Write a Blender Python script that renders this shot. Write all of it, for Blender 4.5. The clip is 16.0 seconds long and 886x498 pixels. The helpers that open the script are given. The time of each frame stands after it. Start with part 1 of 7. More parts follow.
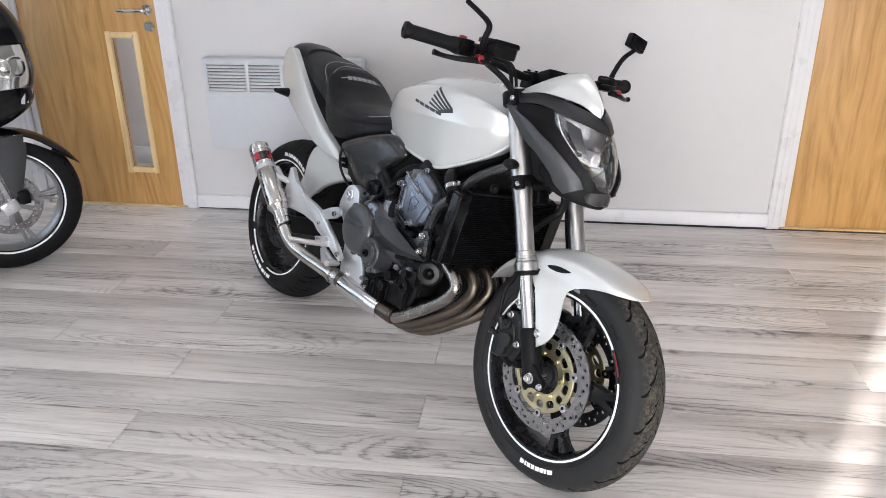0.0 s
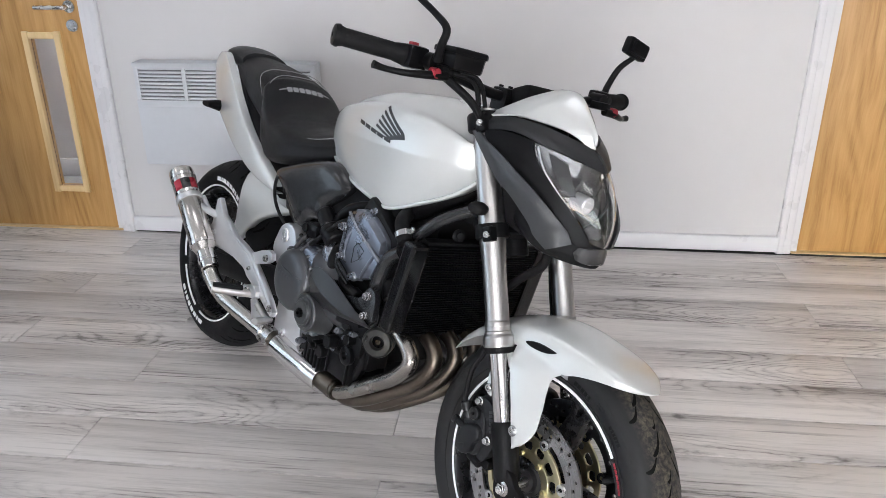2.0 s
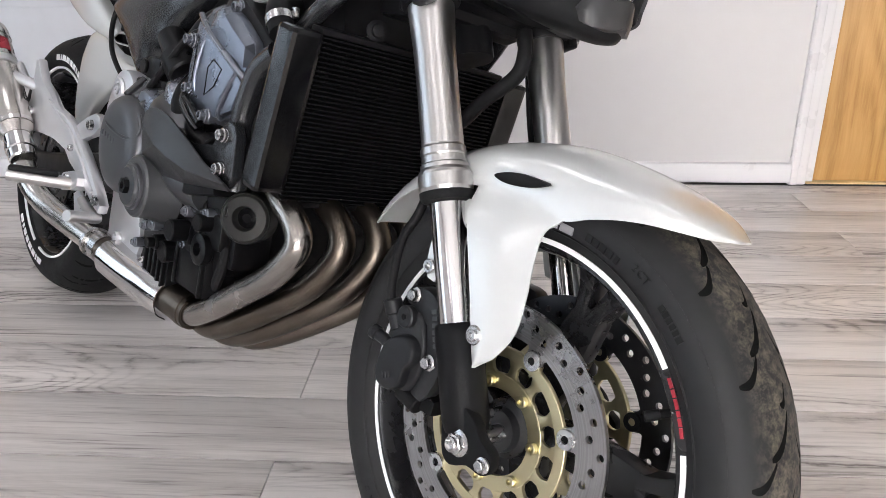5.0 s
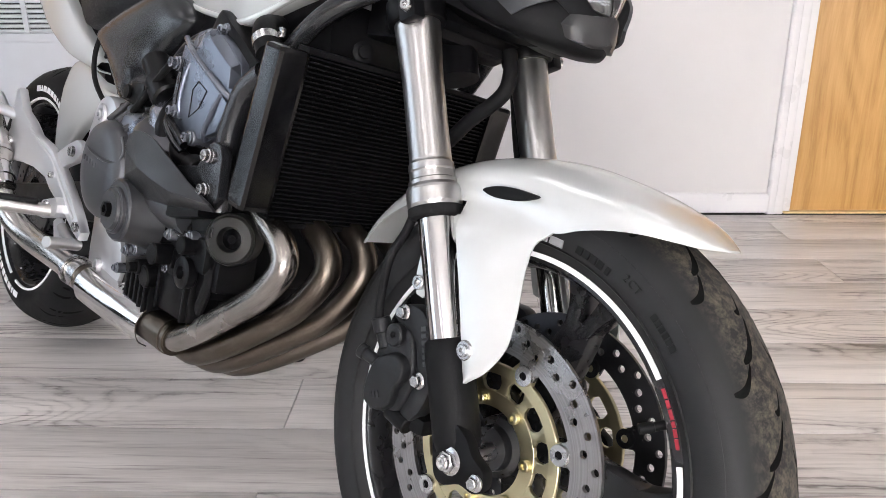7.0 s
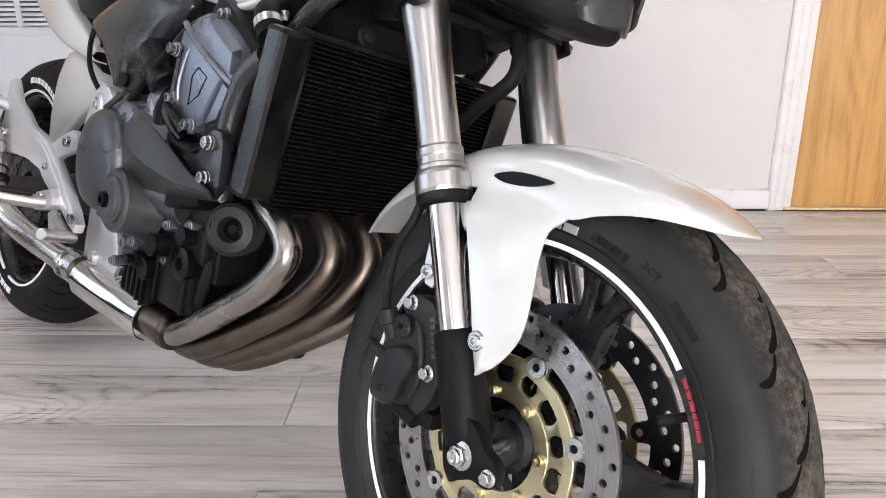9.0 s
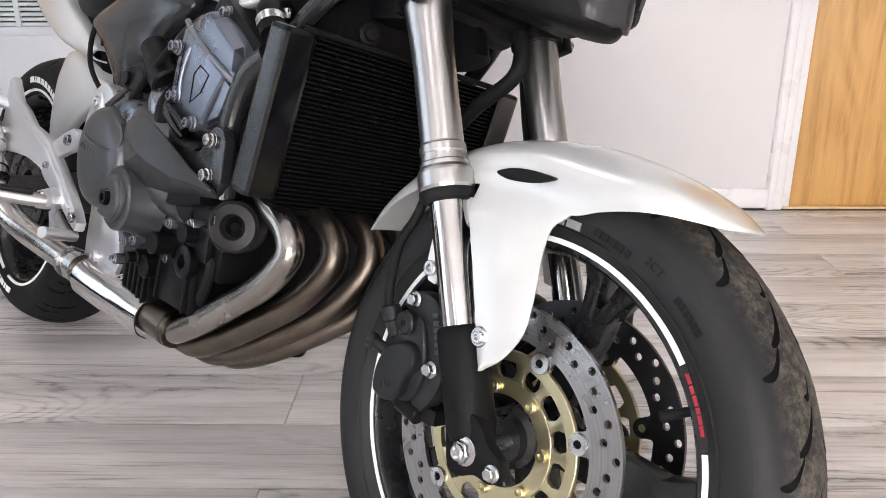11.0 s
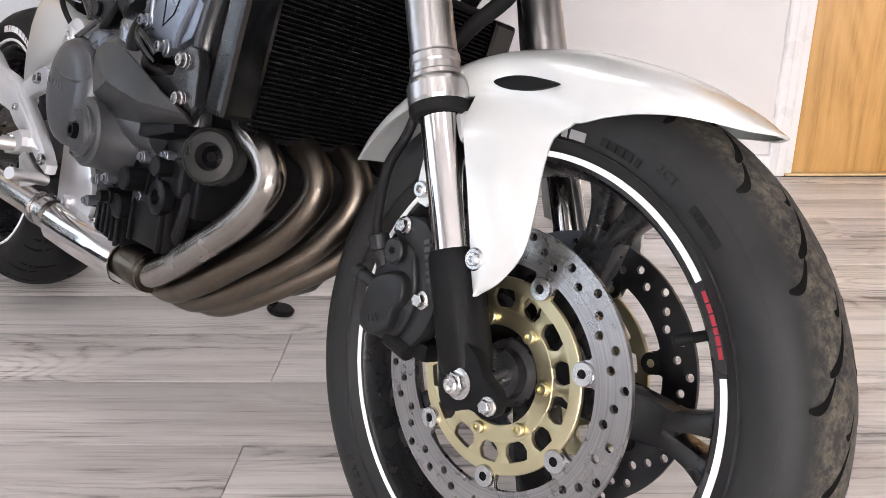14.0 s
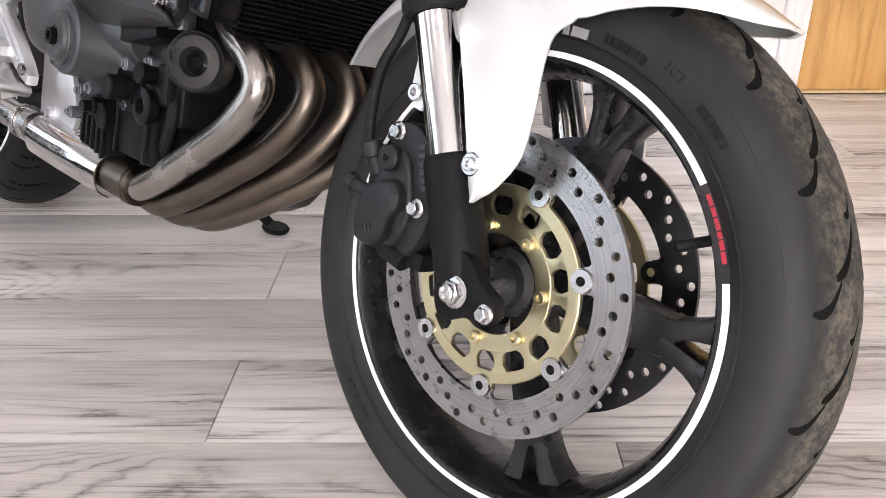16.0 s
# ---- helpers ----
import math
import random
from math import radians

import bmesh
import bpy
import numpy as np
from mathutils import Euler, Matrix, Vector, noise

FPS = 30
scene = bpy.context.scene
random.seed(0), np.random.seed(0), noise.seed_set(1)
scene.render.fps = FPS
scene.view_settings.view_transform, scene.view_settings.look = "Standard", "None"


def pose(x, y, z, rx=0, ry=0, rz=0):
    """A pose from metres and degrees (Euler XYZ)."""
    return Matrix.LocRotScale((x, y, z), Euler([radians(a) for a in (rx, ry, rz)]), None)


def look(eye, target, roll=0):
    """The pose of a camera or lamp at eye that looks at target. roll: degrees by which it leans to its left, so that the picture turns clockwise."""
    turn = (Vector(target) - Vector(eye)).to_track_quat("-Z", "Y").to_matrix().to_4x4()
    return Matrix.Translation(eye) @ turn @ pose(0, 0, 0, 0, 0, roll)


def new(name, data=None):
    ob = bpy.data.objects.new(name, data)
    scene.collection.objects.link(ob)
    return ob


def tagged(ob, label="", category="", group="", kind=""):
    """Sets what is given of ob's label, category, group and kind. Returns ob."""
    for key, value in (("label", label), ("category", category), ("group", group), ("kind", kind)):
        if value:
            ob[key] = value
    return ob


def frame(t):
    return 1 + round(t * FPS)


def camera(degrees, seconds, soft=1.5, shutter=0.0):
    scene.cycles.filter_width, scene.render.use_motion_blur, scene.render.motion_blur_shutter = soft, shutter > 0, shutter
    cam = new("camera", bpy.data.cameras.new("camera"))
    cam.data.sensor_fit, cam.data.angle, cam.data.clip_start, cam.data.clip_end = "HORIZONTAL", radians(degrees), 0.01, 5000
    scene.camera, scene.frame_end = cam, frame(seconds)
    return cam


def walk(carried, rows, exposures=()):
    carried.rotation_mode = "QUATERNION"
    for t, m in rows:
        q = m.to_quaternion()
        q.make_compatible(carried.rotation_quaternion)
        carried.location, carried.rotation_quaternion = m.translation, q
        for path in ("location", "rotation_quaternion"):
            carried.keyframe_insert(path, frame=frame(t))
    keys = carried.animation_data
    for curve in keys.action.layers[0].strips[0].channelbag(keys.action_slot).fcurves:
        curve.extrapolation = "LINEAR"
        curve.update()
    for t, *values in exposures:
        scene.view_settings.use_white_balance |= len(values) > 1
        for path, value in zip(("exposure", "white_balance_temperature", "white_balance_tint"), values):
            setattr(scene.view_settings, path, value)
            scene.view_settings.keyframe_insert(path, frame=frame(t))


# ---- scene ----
cam = camera(60.3, 16.0, 0.85)
PATH = [
    (0, (0.496, 0.513, 1.373), (0.248, 2.338, 0.595), -0.5),
    (0.5, (0.503, 0.523, 1.37), (0.256, 2.35, 0.595), -0.4),
    (1, (0.515, 0.594, 1.373), (0.274, 2.422, 0.596), -0.4),
    (1.5, (0.485, 0.779, 1.368), (0.254, 2.606, 0.588), -0.4),
    (2, (0.51, 0.991, 1.333), (0.299, 2.816, 0.544), -0.4),
    (2.5, (0.561, 1.238, 1.26), (0.373, 3.058, 0.453), -0.3),
    (3, (0.534, 1.421, 1.145), (0.361, 3.234, 0.32), -0.4),
    (3.5, (0.52, 1.493, 0.979), (0.365, 3.304, 0.144), -0.3),
    (4, (0.518, 1.504, 0.875), (0.38, 3.323, 0.055), -0.4),
    (6.5, (0.494, 1.491, 0.798), (0.438, 3.376, 0.134), -0.2),
    (7, (0.498, 1.495, 0.791), (0.449, 3.383, 0.134), -0.3),
    (7.5, (0.493, 1.5, 0.786), (0.45, 3.389, 0.13), -0.2),
    (8, (0.492, 1.509, 0.78), (0.45, 3.398, 0.124), -0.3),
    (8.5, (0.489, 1.512, 0.775), (0.45, 3.402, 0.121), -0.2),
    (9, (0.481, 1.515, 0.77), (0.447, 3.404, 0.114), -0.2),
    (11.5, (0.475, 1.511, 0.764), (0.448, 3.401, 0.11), -0.2),
    (12, (0.48, 1.521, 0.754), (0.454, 3.41, 0.099), -0.2),
    (12.5, (0.484, 1.531, 0.741), (0.462, 3.42, 0.084), -0.2),
    (13, (0.486, 1.539, 0.724), (0.466, 3.428, 0.066), -0.2),
    (13.5, (0.482, 1.545, 0.702), (0.465, 3.433, 0.043), -0.2),
    (14, (0.478, 1.552, 0.681), (0.462, 3.431, -0.004), -0.2),
    (14.5, (0.478, 1.561, 0.662), (0.463, 3.418, -0.078), -0.3),
    (15, (0.479, 1.571, 0.652), (0.462, 3.4, -0.159), -0.4),
    (15.5, (0.484, 1.569, 0.655), (0.47, 3.38, -0.194), -0.4),
    (16, (0.48, 1.566, 0.656), (0.469, 3.37, -0.208), -0.3),
]
walk(cam, [(t, look(eye, target, roll)) for t, eye, target, roll in PATH], [(0, 1.10, 6350, 11), (2.5, 1.0, 6250, 10), (3.5, 1.05, 6350, 11), (6.5, 1.24, 6500, 13), (13.5, 1.30, 6650, 15), (16, 1.46, 6700, 16)])
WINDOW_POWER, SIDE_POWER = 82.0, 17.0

# ---------- world and light ----------
world = bpy.data.worlds.new("world")
scene.world = world
world.use_nodes = True
wn = world.node_tree.nodes
sky = wn.new("ShaderNodeTexSky")
sky.sky_type = "NISHITA"
sky.sun_disc = False
sky.sun_elevation, sky.sun_rotation = radians(18), radians(207.2)
wn["Background"].inputs[1].default_value = 0.1
world.node_tree.links.new(sky.outputs[0], wn["Background"].inputs[0])

sun = new("sun", bpy.data.lights.new("sun", "SUN"))
sun.data.energy, sun.data.angle, sun.data.color = 5.0, radians(0.6), (1.0, 0.94, 0.86)
SUN_WAY = Vector((0.457 * math.cos(radians(18)), 0.889 * math.cos(radians(18)), -math.sin(radians(18))))
sun.matrix_world = SUN_WAY.to_track_quat("-Z", "Y").to_matrix().to_4x4()

# ---------- small geometry kit ----------


def catmull(pts, n, closed=False):
    """A smooth run of points through pts, n steps to each span."""
    pts = [Vector(p) for p in pts]
    m = len(pts)
    out = []
    for i in range(m if closed else m - 1):
        if closed:
            p0, p1, p2, p3 = pts[i - 1], pts[i], pts[(i + 1) % m], pts[(i + 2) % m]
        else:
            p1, p2 = pts[i], pts[i + 1]
            p0 = pts[i - 1] if i else p1 * 2 - p2
            p3 = pts[i + 2] if i + 2 < m else p2 * 2 - p1
        for k in range(n):
            t = k / n
            out.append(0.5 * ((2 * p1) + (p2 - p0) * t + (2 * p0 - 5 * p1 + 4 * p2 - p3) * t * t + (3 * p1 - p0 - 3 * p2 + p3) * t ** 3))
    if not closed:
        out.append(pts[-1])
    return out


def weave(rows, close_u=False, close_v=False, caps=False):
    """A bmesh from rows of points; u runs along a row, v from row to row."""
    bm = bmesh.new()
    vs = [[bm.verts.new(p) for p in r] for r in rows]
    nv, nu = len(vs), len(vs[0])
    for j in range(nv if close_v else nv - 1):
        for i in range(nu if close_u else nu - 1):
            a, b = vs[j], vs[(j + 1) % nv]
            quad = (a[i], a[(i + 1) % nu], b[(i + 1) % nu], b[i])
            bm.faces.new(quad)
    if caps:
        bm.faces.new(list(reversed(vs[0])))
        bm.faces.new(vs[-1])
    bmesh.ops.recalc_face_normals(bm, faces=bm.faces)
    return bm


def loft(sections, nu=4, nv=4, caps=True):
    """A closed volume through rings of control points."""
    rings = [catmull(s, nu, True) for s in sections]
    cols = [catmull([r[i] for r in rings], nv) for i in range(len(rings[0]))]
    rows = [[c[j] for c in cols] for j in range(len(cols[0]))]
    return weave(rows, close_u=True, caps=caps)


def mirrored(half):
    """A ring from its right half (y, z pairs run from top centre to bottom centre)."""
    return half + [(-y, z) for y, z in reversed(half) if abs(y) > 1e-6]


def sheet(rows, nu=5, nv=5, thick=0.003):
    """A curved panel of even thickness through rows of control points."""
    rr = [catmull(r, nu) for r in rows]
    cols = [catmull([r[i] for r in rr], nv) for i in range(len(rr[0]))]
    bm = weave([[c[j] for c in cols] for j in range(len(cols[0]))])
    bmesh.ops.solidify(bm, geom=list(bm.faces), thickness=thick)
    return bm


def tube(pts, r, seg=14, n=6, caps=True):
    """A round tube along a smooth line; r is one radius or one for each point."""
    line = catmull(pts, n)
    radii = [r] * len(line)
    if not isinstance(r, (int, float)):
        radii = [v.x for v in catmull([(a, 0, 0) for a in r], n)]
    rings, side = [], None
    for i, p in enumerate(line):
        t = (line[min(i + 1, len(line) - 1)] - line[max(i - 1, 0)]).normalized()
        if side is None:
            side = t.cross(Vector((0.3, 0.8, 0.5))).normalized()
        side = (side - t * side.dot(t)).normalized()
        up = t.cross(side)
        rings.append([p + (side * math.cos(a) + up * math.sin(a)) * radii[i] for a in [2 * math.pi * k / seg for k in range(seg)]])
    return weave(rings, close_u=True, caps=caps)


def frame_of(axis):
    return Vector(axis).normalized().to_track_quat("Z", "Y").to_matrix()


def lathe(profile, seg=48, axis=(0, 1, 0), at=(0, 0, 0), closed=False, a0=0.0, a1=2 * math.pi):
    """A turned form: profile of (radius, height along axis)."""
    m = frame_of(axis)
    whole = abs(a1 - a0 - 2 * math.pi) < 1e-6
    rows = []
    for k in range(seg if whole else seg + 1):
        a = a0 + (a1 - a0) * k / seg
        rows.append([Vector(at) + m @ Vector((r * math.cos(a), r * math.sin(a), h)) for r, h in profile])
    bm = weave(rows, close_u=closed, close_v=whole)
    bmesh.ops.remove_doubles(bm, verts=bm.verts, dist=1e-6)
    return bm


def rod(p, q, r, r2=None, seg=20, bev=0.0):
    """A solid round bar from p to q with softened ends."""
    p, q = Vector(p), Vector(q)
    h = (q - p).length
    r2 = r if r2 is None else r2
    b = bev or min(r, r2, h) * 0.12
    return lathe([(0, 0), (r - b, 0), (r, b), (r2, h - b), (r2 - b, h), (0, h)], seg, q - p, p)


def box(size, at=(0, 0, 0), bev=0.002, rot=None):
    bm = bmesh.new()
    bmesh.ops.create_cube(bm, size=1.0)
    bmesh.ops.scale(bm, vec=size, verts=bm.verts)
    if bev:
        bmesh.ops.bevel(bm, geom=list(bm.edges), offset=min(bev, min(size) * 0.45), segments=2, affect="EDGES", profile=0.6)
    if rot:
        bmesh.ops.rotate(bm, verts=bm.verts, matrix=Euler([radians(a) for a in rot]).to_matrix())
    bmesh.ops.translate(bm, verts=bm.verts, vec=at)
    return bm


def plate(outline, y0, y1, bev=0.002, smooth=0):
    """A plate cut to an outline in x and z, between two depths in y."""
    pts = [(x, 0, z) for x, z in outline]
    if smooth:
        pts = catmull(pts, smooth, True)
    bm = bmesh.new()
    f = bm.faces.new([bm.verts.new((p[0], y0, p[2])) for p in pts])
    ext = bmesh.ops.extrude_face_region(bm, geom=[f])
    bmesh.ops.translate(bm, verts=[v for v in ext["geom"] if isinstance(v, bmesh.types.BMVert)], vec=(0, y1 - y0, 0))
    bmesh.ops.recalc_face_normals(bm, faces=bm.faces)
    if bev:
        rim = [e for e in bm.edges if abs(e.verts[0].co.y - e.verts[1].co.y) < 1e-6]
        bmesh.ops.bevel(bm, geom=rim, offset=bev, segments=2, affect="EDGES", profile=0.6)
    return bm


def merge(*bms):
    out = bmesh.new()
    for b in bms:
        me = bpy.data.meshes.new("tmp")
        b.to_mesh(me)
        b.free()
        out.from_mesh(me)
        bpy.data.meshes.remove(me)
    return out


def moved(bm, m):
    bmesh.ops.transform(bm, matrix=m, verts=bm.verts)
    return bm


def flip_y(bm):
    """The mirror image across the middle plane."""
    bmesh.ops.scale(bm, vec=(1, -1, 1), verts=bm.verts)
    bmesh.ops.reverse_faces(bm, faces=bm.faces)
    return bm


def mesh_of(name, bm, material, sharp=35):
    for e in bm.edges:
        if len(e.link_faces) == 2 and e.calc_face_angle(0) > radians(sharp):
            e.smooth = False
    for f in bm.faces:
        f.smooth = True
    me = bpy.data.meshes.new(name)
    bm.to_mesh(me)
    bm.free()
    me.materials.append(material)
    return me


def part(name, bm, material, parent=None, label="", sharp=35):
    """One mesh object under a thing or under a part."""
    ob = new(name, mesh_of(name, bm, material, sharp))
    if parent:
        ob.parent = parent
    if label:
        tagged(ob, label)
    return ob


def thing(name, label, category, m=None, group="", kind=""):
    ob = new(name)
    ob.empty_display_size = 0.1
    if m:
        ob.matrix_world = m
    return tagged(ob, label, category, group, kind)


def hexbolt(at, axis, r=0.007, h=0.006):
    """A flanged hexagon bolt head."""
    m = frame_of(axis)
    flange = lathe([(0, 0), (r * 1.35, 0), (r * 1.35, h * 0.25), (r * 1.05, h * 0.4), (0, h * 0.4)], 18, axis, at)
    head = lathe([(0, h * 0.35), (r, h * 0.35), (r, h * 0.9), (r * 0.85, h), (0, h)], 6, axis, at)
    return merge(flange, head)


def capbolt(at, axis, r=0.007, h=0.007):
    """A socket bolt head with its recess."""
    return lathe([(0, 0), (r, 0), (r, h * 0.85), (r * 0.88, h), (r * 0.5, h), (r * 0.45, h * 0.4), (0, h * 0.4)], 16, axis, at)


# ---------- materials ----------


def mat(name, base, rough=0.5, metal=0.0, var=0.08, scale=30.0, bump=0.0, bscale=200.0, coat=0.0, stretch=(1, 1, 1), rvar=0.08, spec=0.5):
    """A surface with two scales of variation in colour, gloss and relief."""
    m = bpy.data.materials.new(name)
    m.use_nodes = True
    nt = m.node_tree
    n, l = nt.nodes, nt.links
    b = n["Principled BSDF"]
    b.inputs["Metallic"].default_value = metal
    b.inputs["Specular IOR Level"].default_value = spec
    b.inputs["Coat Weight"].default_value = coat
    b.inputs["Coat Roughness"].default_value = 0.06
    tc = n.new("ShaderNodeTexCoord")
    mp = n.new("ShaderNodeMapping")
    mp.inputs["Scale"].default_value = stretch
    l.new(tc.outputs["Object"], mp.inputs["Vector"])
    big = n.new("ShaderNodeTexNoise")
    big.inputs["Scale"].default_value = scale * 0.2
    big.inputs["Detail"].default_value = 4
    fine = n.new("ShaderNodeTexNoise")
    fine.inputs["Scale"].default_value = scale
    fine.inputs["Detail"].default_value = 6
    l.new(mp.outputs[0], big.inputs["Vector"])
    l.new(mp.outputs[0], fine.inputs["Vector"])
    add = n.new("ShaderNodeMath")
    add.operation = "ADD"
    l.new(big.outputs["Fac"], add.inputs[0])
    l.new(fine.outputs["Fac"], add.inputs[1])
    ramp = n.new("ShaderNodeMapRange")
    ramp.inputs["From Min"].default_value, ramp.inputs["From Max"].default_value = 0.6, 1.4
    ramp.inputs["To Min"].default_value, ramp.inputs["To Max"].default_value = 1 - var, 1 + var
    l.new(add.outputs[0], ramp.inputs["Value"])
    mul = n.new("ShaderNodeVectorMath")
    mul.operation = "SCALE"
    mul.inputs[0].default_value = base
    l.new(ramp.outputs[0], mul.inputs["Scale"])
    l.new(mul.outputs[0], b.inputs["Base Color"])
    rr = n.new("ShaderNodeMapRange")
    rr.inputs["From Min"].default_value, rr.inputs["From Max"].default_value = 0.6, 1.4
    rr.inputs["To Min"].default_value, rr.inputs["To Max"].default_value = max(0.02, rough - rvar), min(1, rough + rvar)
    l.new(add.outputs[0], rr.inputs["Value"])
    l.new(rr.outputs[0], b.inputs["Roughness"])
    if bump:
        tex = n.new("ShaderNodeTexNoise")
        tex.inputs["Scale"].default_value = bscale
        tex.inputs["Detail"].default_value = 5
        l.new(mp.outputs[0], tex.inputs["Vector"])
        bp = n.new("ShaderNodeBump")
        bp.inputs["Strength"].default_value = bump
        bp.inputs["Distance"].default_value = 0.002
        l.new(tex.outputs["Fac"], bp.inputs["Height"])
        l.new(bp.outputs[0], b.inputs["Normal"])
    return m


def grain_mat(name, dark, mid, light, rough, across=42.0, per_piece=0.0, bump=0.15, rings=0.0):
    """Upright wood grain; per_piece shifts and tones each board."""
    m = bpy.data.materials.new(name)
    m.use_nodes = True
    nt = m.node_tree
    n, l = nt.nodes, nt.links
    b = n["Principled BSDF"]
    tc = n.new("ShaderNodeTexCoord")
    info = n.new("ShaderNodeObjectInfo")
    shift = n.new("ShaderNodeVectorMath")
    shift.operation = "MULTIPLY_ADD"
    shift.inputs[1].default_value = (37.0 * per_piece, 53.0 * per_piece, 19.0 * per_piece)
    comb = n.new("ShaderNodeCombineXYZ")
    for i in range(3):
        l.new(info.outputs["Random"], comb.inputs[i])
    l.new(comb.outputs[0], shift.inputs[0])
    l.new(tc.outputs["Object"], shift.inputs[2])
    # slow waviness bends the grain
    bend = n.new("ShaderNodeTexNoise")
    bend.inputs["Scale"].default_value = 2.2
    bend.inputs["Detail"].default_value = 2
    l.new(shift.outputs[0], bend.inputs["Vector"])
    wob = n.new("ShaderNodeVectorMath")
    wob.operation = "MULTIPLY_ADD"
    wob.inputs[1].default_value = (0.05, 0.05, 0.05)
    l.new(bend.outputs["Color"], wob.inputs[0])
    l.new(shift.outputs[0], wob.inputs[2])
    mp = n.new("ShaderNodeMapping")
    mp.inputs["Scale"].default_value = (across, across, 1.3)
    l.new(wob.outputs[0], mp.inputs["Vector"])
    g1 = n.new("ShaderNodeTexNoise")
    g1.inputs["Scale"].default_value, g1.inputs["Detail"].default_value, g1.inputs["Roughness"].default_value = 1.0, 9, 0.68
    l.new(mp.outputs[0], g1.inputs["Vector"])
    mp2 = n.new("ShaderNodeMapping")
    mp2.inputs["Scale"].default_value = (7.0, 7.0, 0.7)
    l.new(wob.outputs[0], mp2.inputs["Vector"])
    g2 = n.new("ShaderNodeTexNoise")
    g2.inputs["Scale"].default_value, g2.inputs["Detail"].default_value, g2.inputs["Distortion"].default_value = 1.0, 4, 1.2
    l.new(mp2.outputs[0], g2.inputs["Vector"])
    mixv = n.new("ShaderNodeMath")
    mixv.operation = "MULTIPLY_ADD"
    mixv.inputs[1].default_value = 0.68
    l.new(g1.outputs["Fac"], mixv.inputs[0])
    sc = n.new("ShaderNodeMath")
    sc.operation = "MULTIPLY"
    sc.inputs[1].default_value = 0.32
    l.new(g2.outputs["Fac"], sc.inputs[0])
    l.new(sc.outputs[0], mixv.inputs[2])
    fac = mixv.outputs[0]
    if rings:
        # cathedral figure: contour lines of a long slow noise
        mp4 = n.new("ShaderNodeMapping")
        mp4.inputs["Scale"].default_value = (3.2, 3.2, 0.45)
        l.new(wob.outputs[0], mp4.inputs["Vector"])
        slow = n.new("ShaderNodeTexNoise")
        slow.inputs["Scale"].default_value, slow.inputs["Detail"].default_value = 1.0, 1.0
        l.new(mp4.outputs[0], slow.inputs["Vector"])
        turns = n.new("ShaderNodeMath")
        turns.operation = "MULTIPLY"
        turns.inputs[1].default_value = 130.0
        l.new(slow.outputs["Fac"], turns.inputs[0])
        wave = n.new("ShaderNodeMath")
        wave.operation = "SINE"
        l.new(turns.outputs[0], wave.inputs[0])
        pores = n.new("ShaderNodeTexNoise")
        mp5 = n.new("ShaderNodeMapping")
        mp5.inputs["Scale"].default_value = (190.0, 190.0, 7.0)
        l.new(wob.outputs[0], mp5.inputs["Vector"])
        l.new(mp5.outputs[0], pores.inputs["Vector"])
        pores.inputs["Scale"].default_value, pores.inputs["Detail"].default_value = 1.0, 3.0
        gate = n.new("ShaderNodeMath")
        gate.operation = "MULTIPLY"
        where = n.new("ShaderNodeTexNoise")
        mp6 = n.new("ShaderNodeMapping")
        mp6.inputs["Scale"].default_value = (5.0, 5.0, 0.7)
        mp6.inputs["Location"].default_value = (3.1, 7.7, 1.9)
        l.new(shift.outputs[0], mp6.inputs["Vector"])
        l.new(mp6.outputs[0], where.inputs["Vector"])
        where.inputs["Scale"].default_value, where.inputs["Detail"].default_value = 1.0, 2.0
        patch = n.new("ShaderNodeMapRange")
        patch.inputs["From Min"].default_value, patch.inputs["From Max"].default_value = 0.46, 0.60
        patch.inputs["To Min"].default_value, patch.inputs["To Max"].default_value = 0.12, 1.0
        l.new(where.outputs["Fac"], patch.inputs["Value"])
        l.new(wave.outputs[0], gate.inputs[0])
        l.new(patch.outputs[0], gate.inputs[1])
        amp = n.new("ShaderNodeMath")
        amp.operation = "MULTIPLY_ADD"
        amp.inputs[1].default_value = rings
        l.new(gate.outputs[0], amp.inputs[0])
        l.new(fac, amp.inputs[2])
        fine = n.new("ShaderNodeMath")
        fine.operation = "MULTIPLY_ADD"
        fine.inputs[1].default_value = rings * 3.0
        l.new(pores.outputs["Fac"], fine.inputs[0])
        l.new(amp.outputs[0], fine.inputs[2])
        even = n.new("ShaderNodeMath")
        even.operation = "SUBTRACT"
        even.inputs[1].default_value = rings * 1.5
        l.new(fine.outputs[0], even.inputs[0])
        fac = even.outputs[0]
    ramp = n.new("ShaderNodeValToRGB")
    e = ramp.color_ramp.elements
    e[0].position, e[0].color = 0.33, (*dark, 1)
    e[1].position, e[1].color = 0.64, (*light, 1)
    k = e.new(0.47)
    k.color = (*mid, 1)
    l.new(fac, ramp.inputs["Fac"])
    tone = n.new("ShaderNodeMapRange")
    tone.inputs["To Min"].default_value, tone.inputs["To Max"].default_value = 1 - 0.16 * per_piece, 1 + 0.12 * per_piece
    l.new(info.outputs["Random"], tone.inputs["Value"])
    scale = n.new("ShaderNodeVectorMath")
    scale.operation = "SCALE"
    l.new(ramp.outputs["Color"], scale.inputs[0])
    l.new(tone.outputs[0], scale.inputs["Scale"])
    l.new(scale.outputs[0], b.inputs["Base Color"])
    rr = n.new("ShaderNodeMapRange")
    rr.inputs["To Min"].default_value, rr.inputs["To Max"].default_value = rough + 0.12, rough - 0.08
    l.new(g1.outputs["Fac"], rr.inputs["Value"])
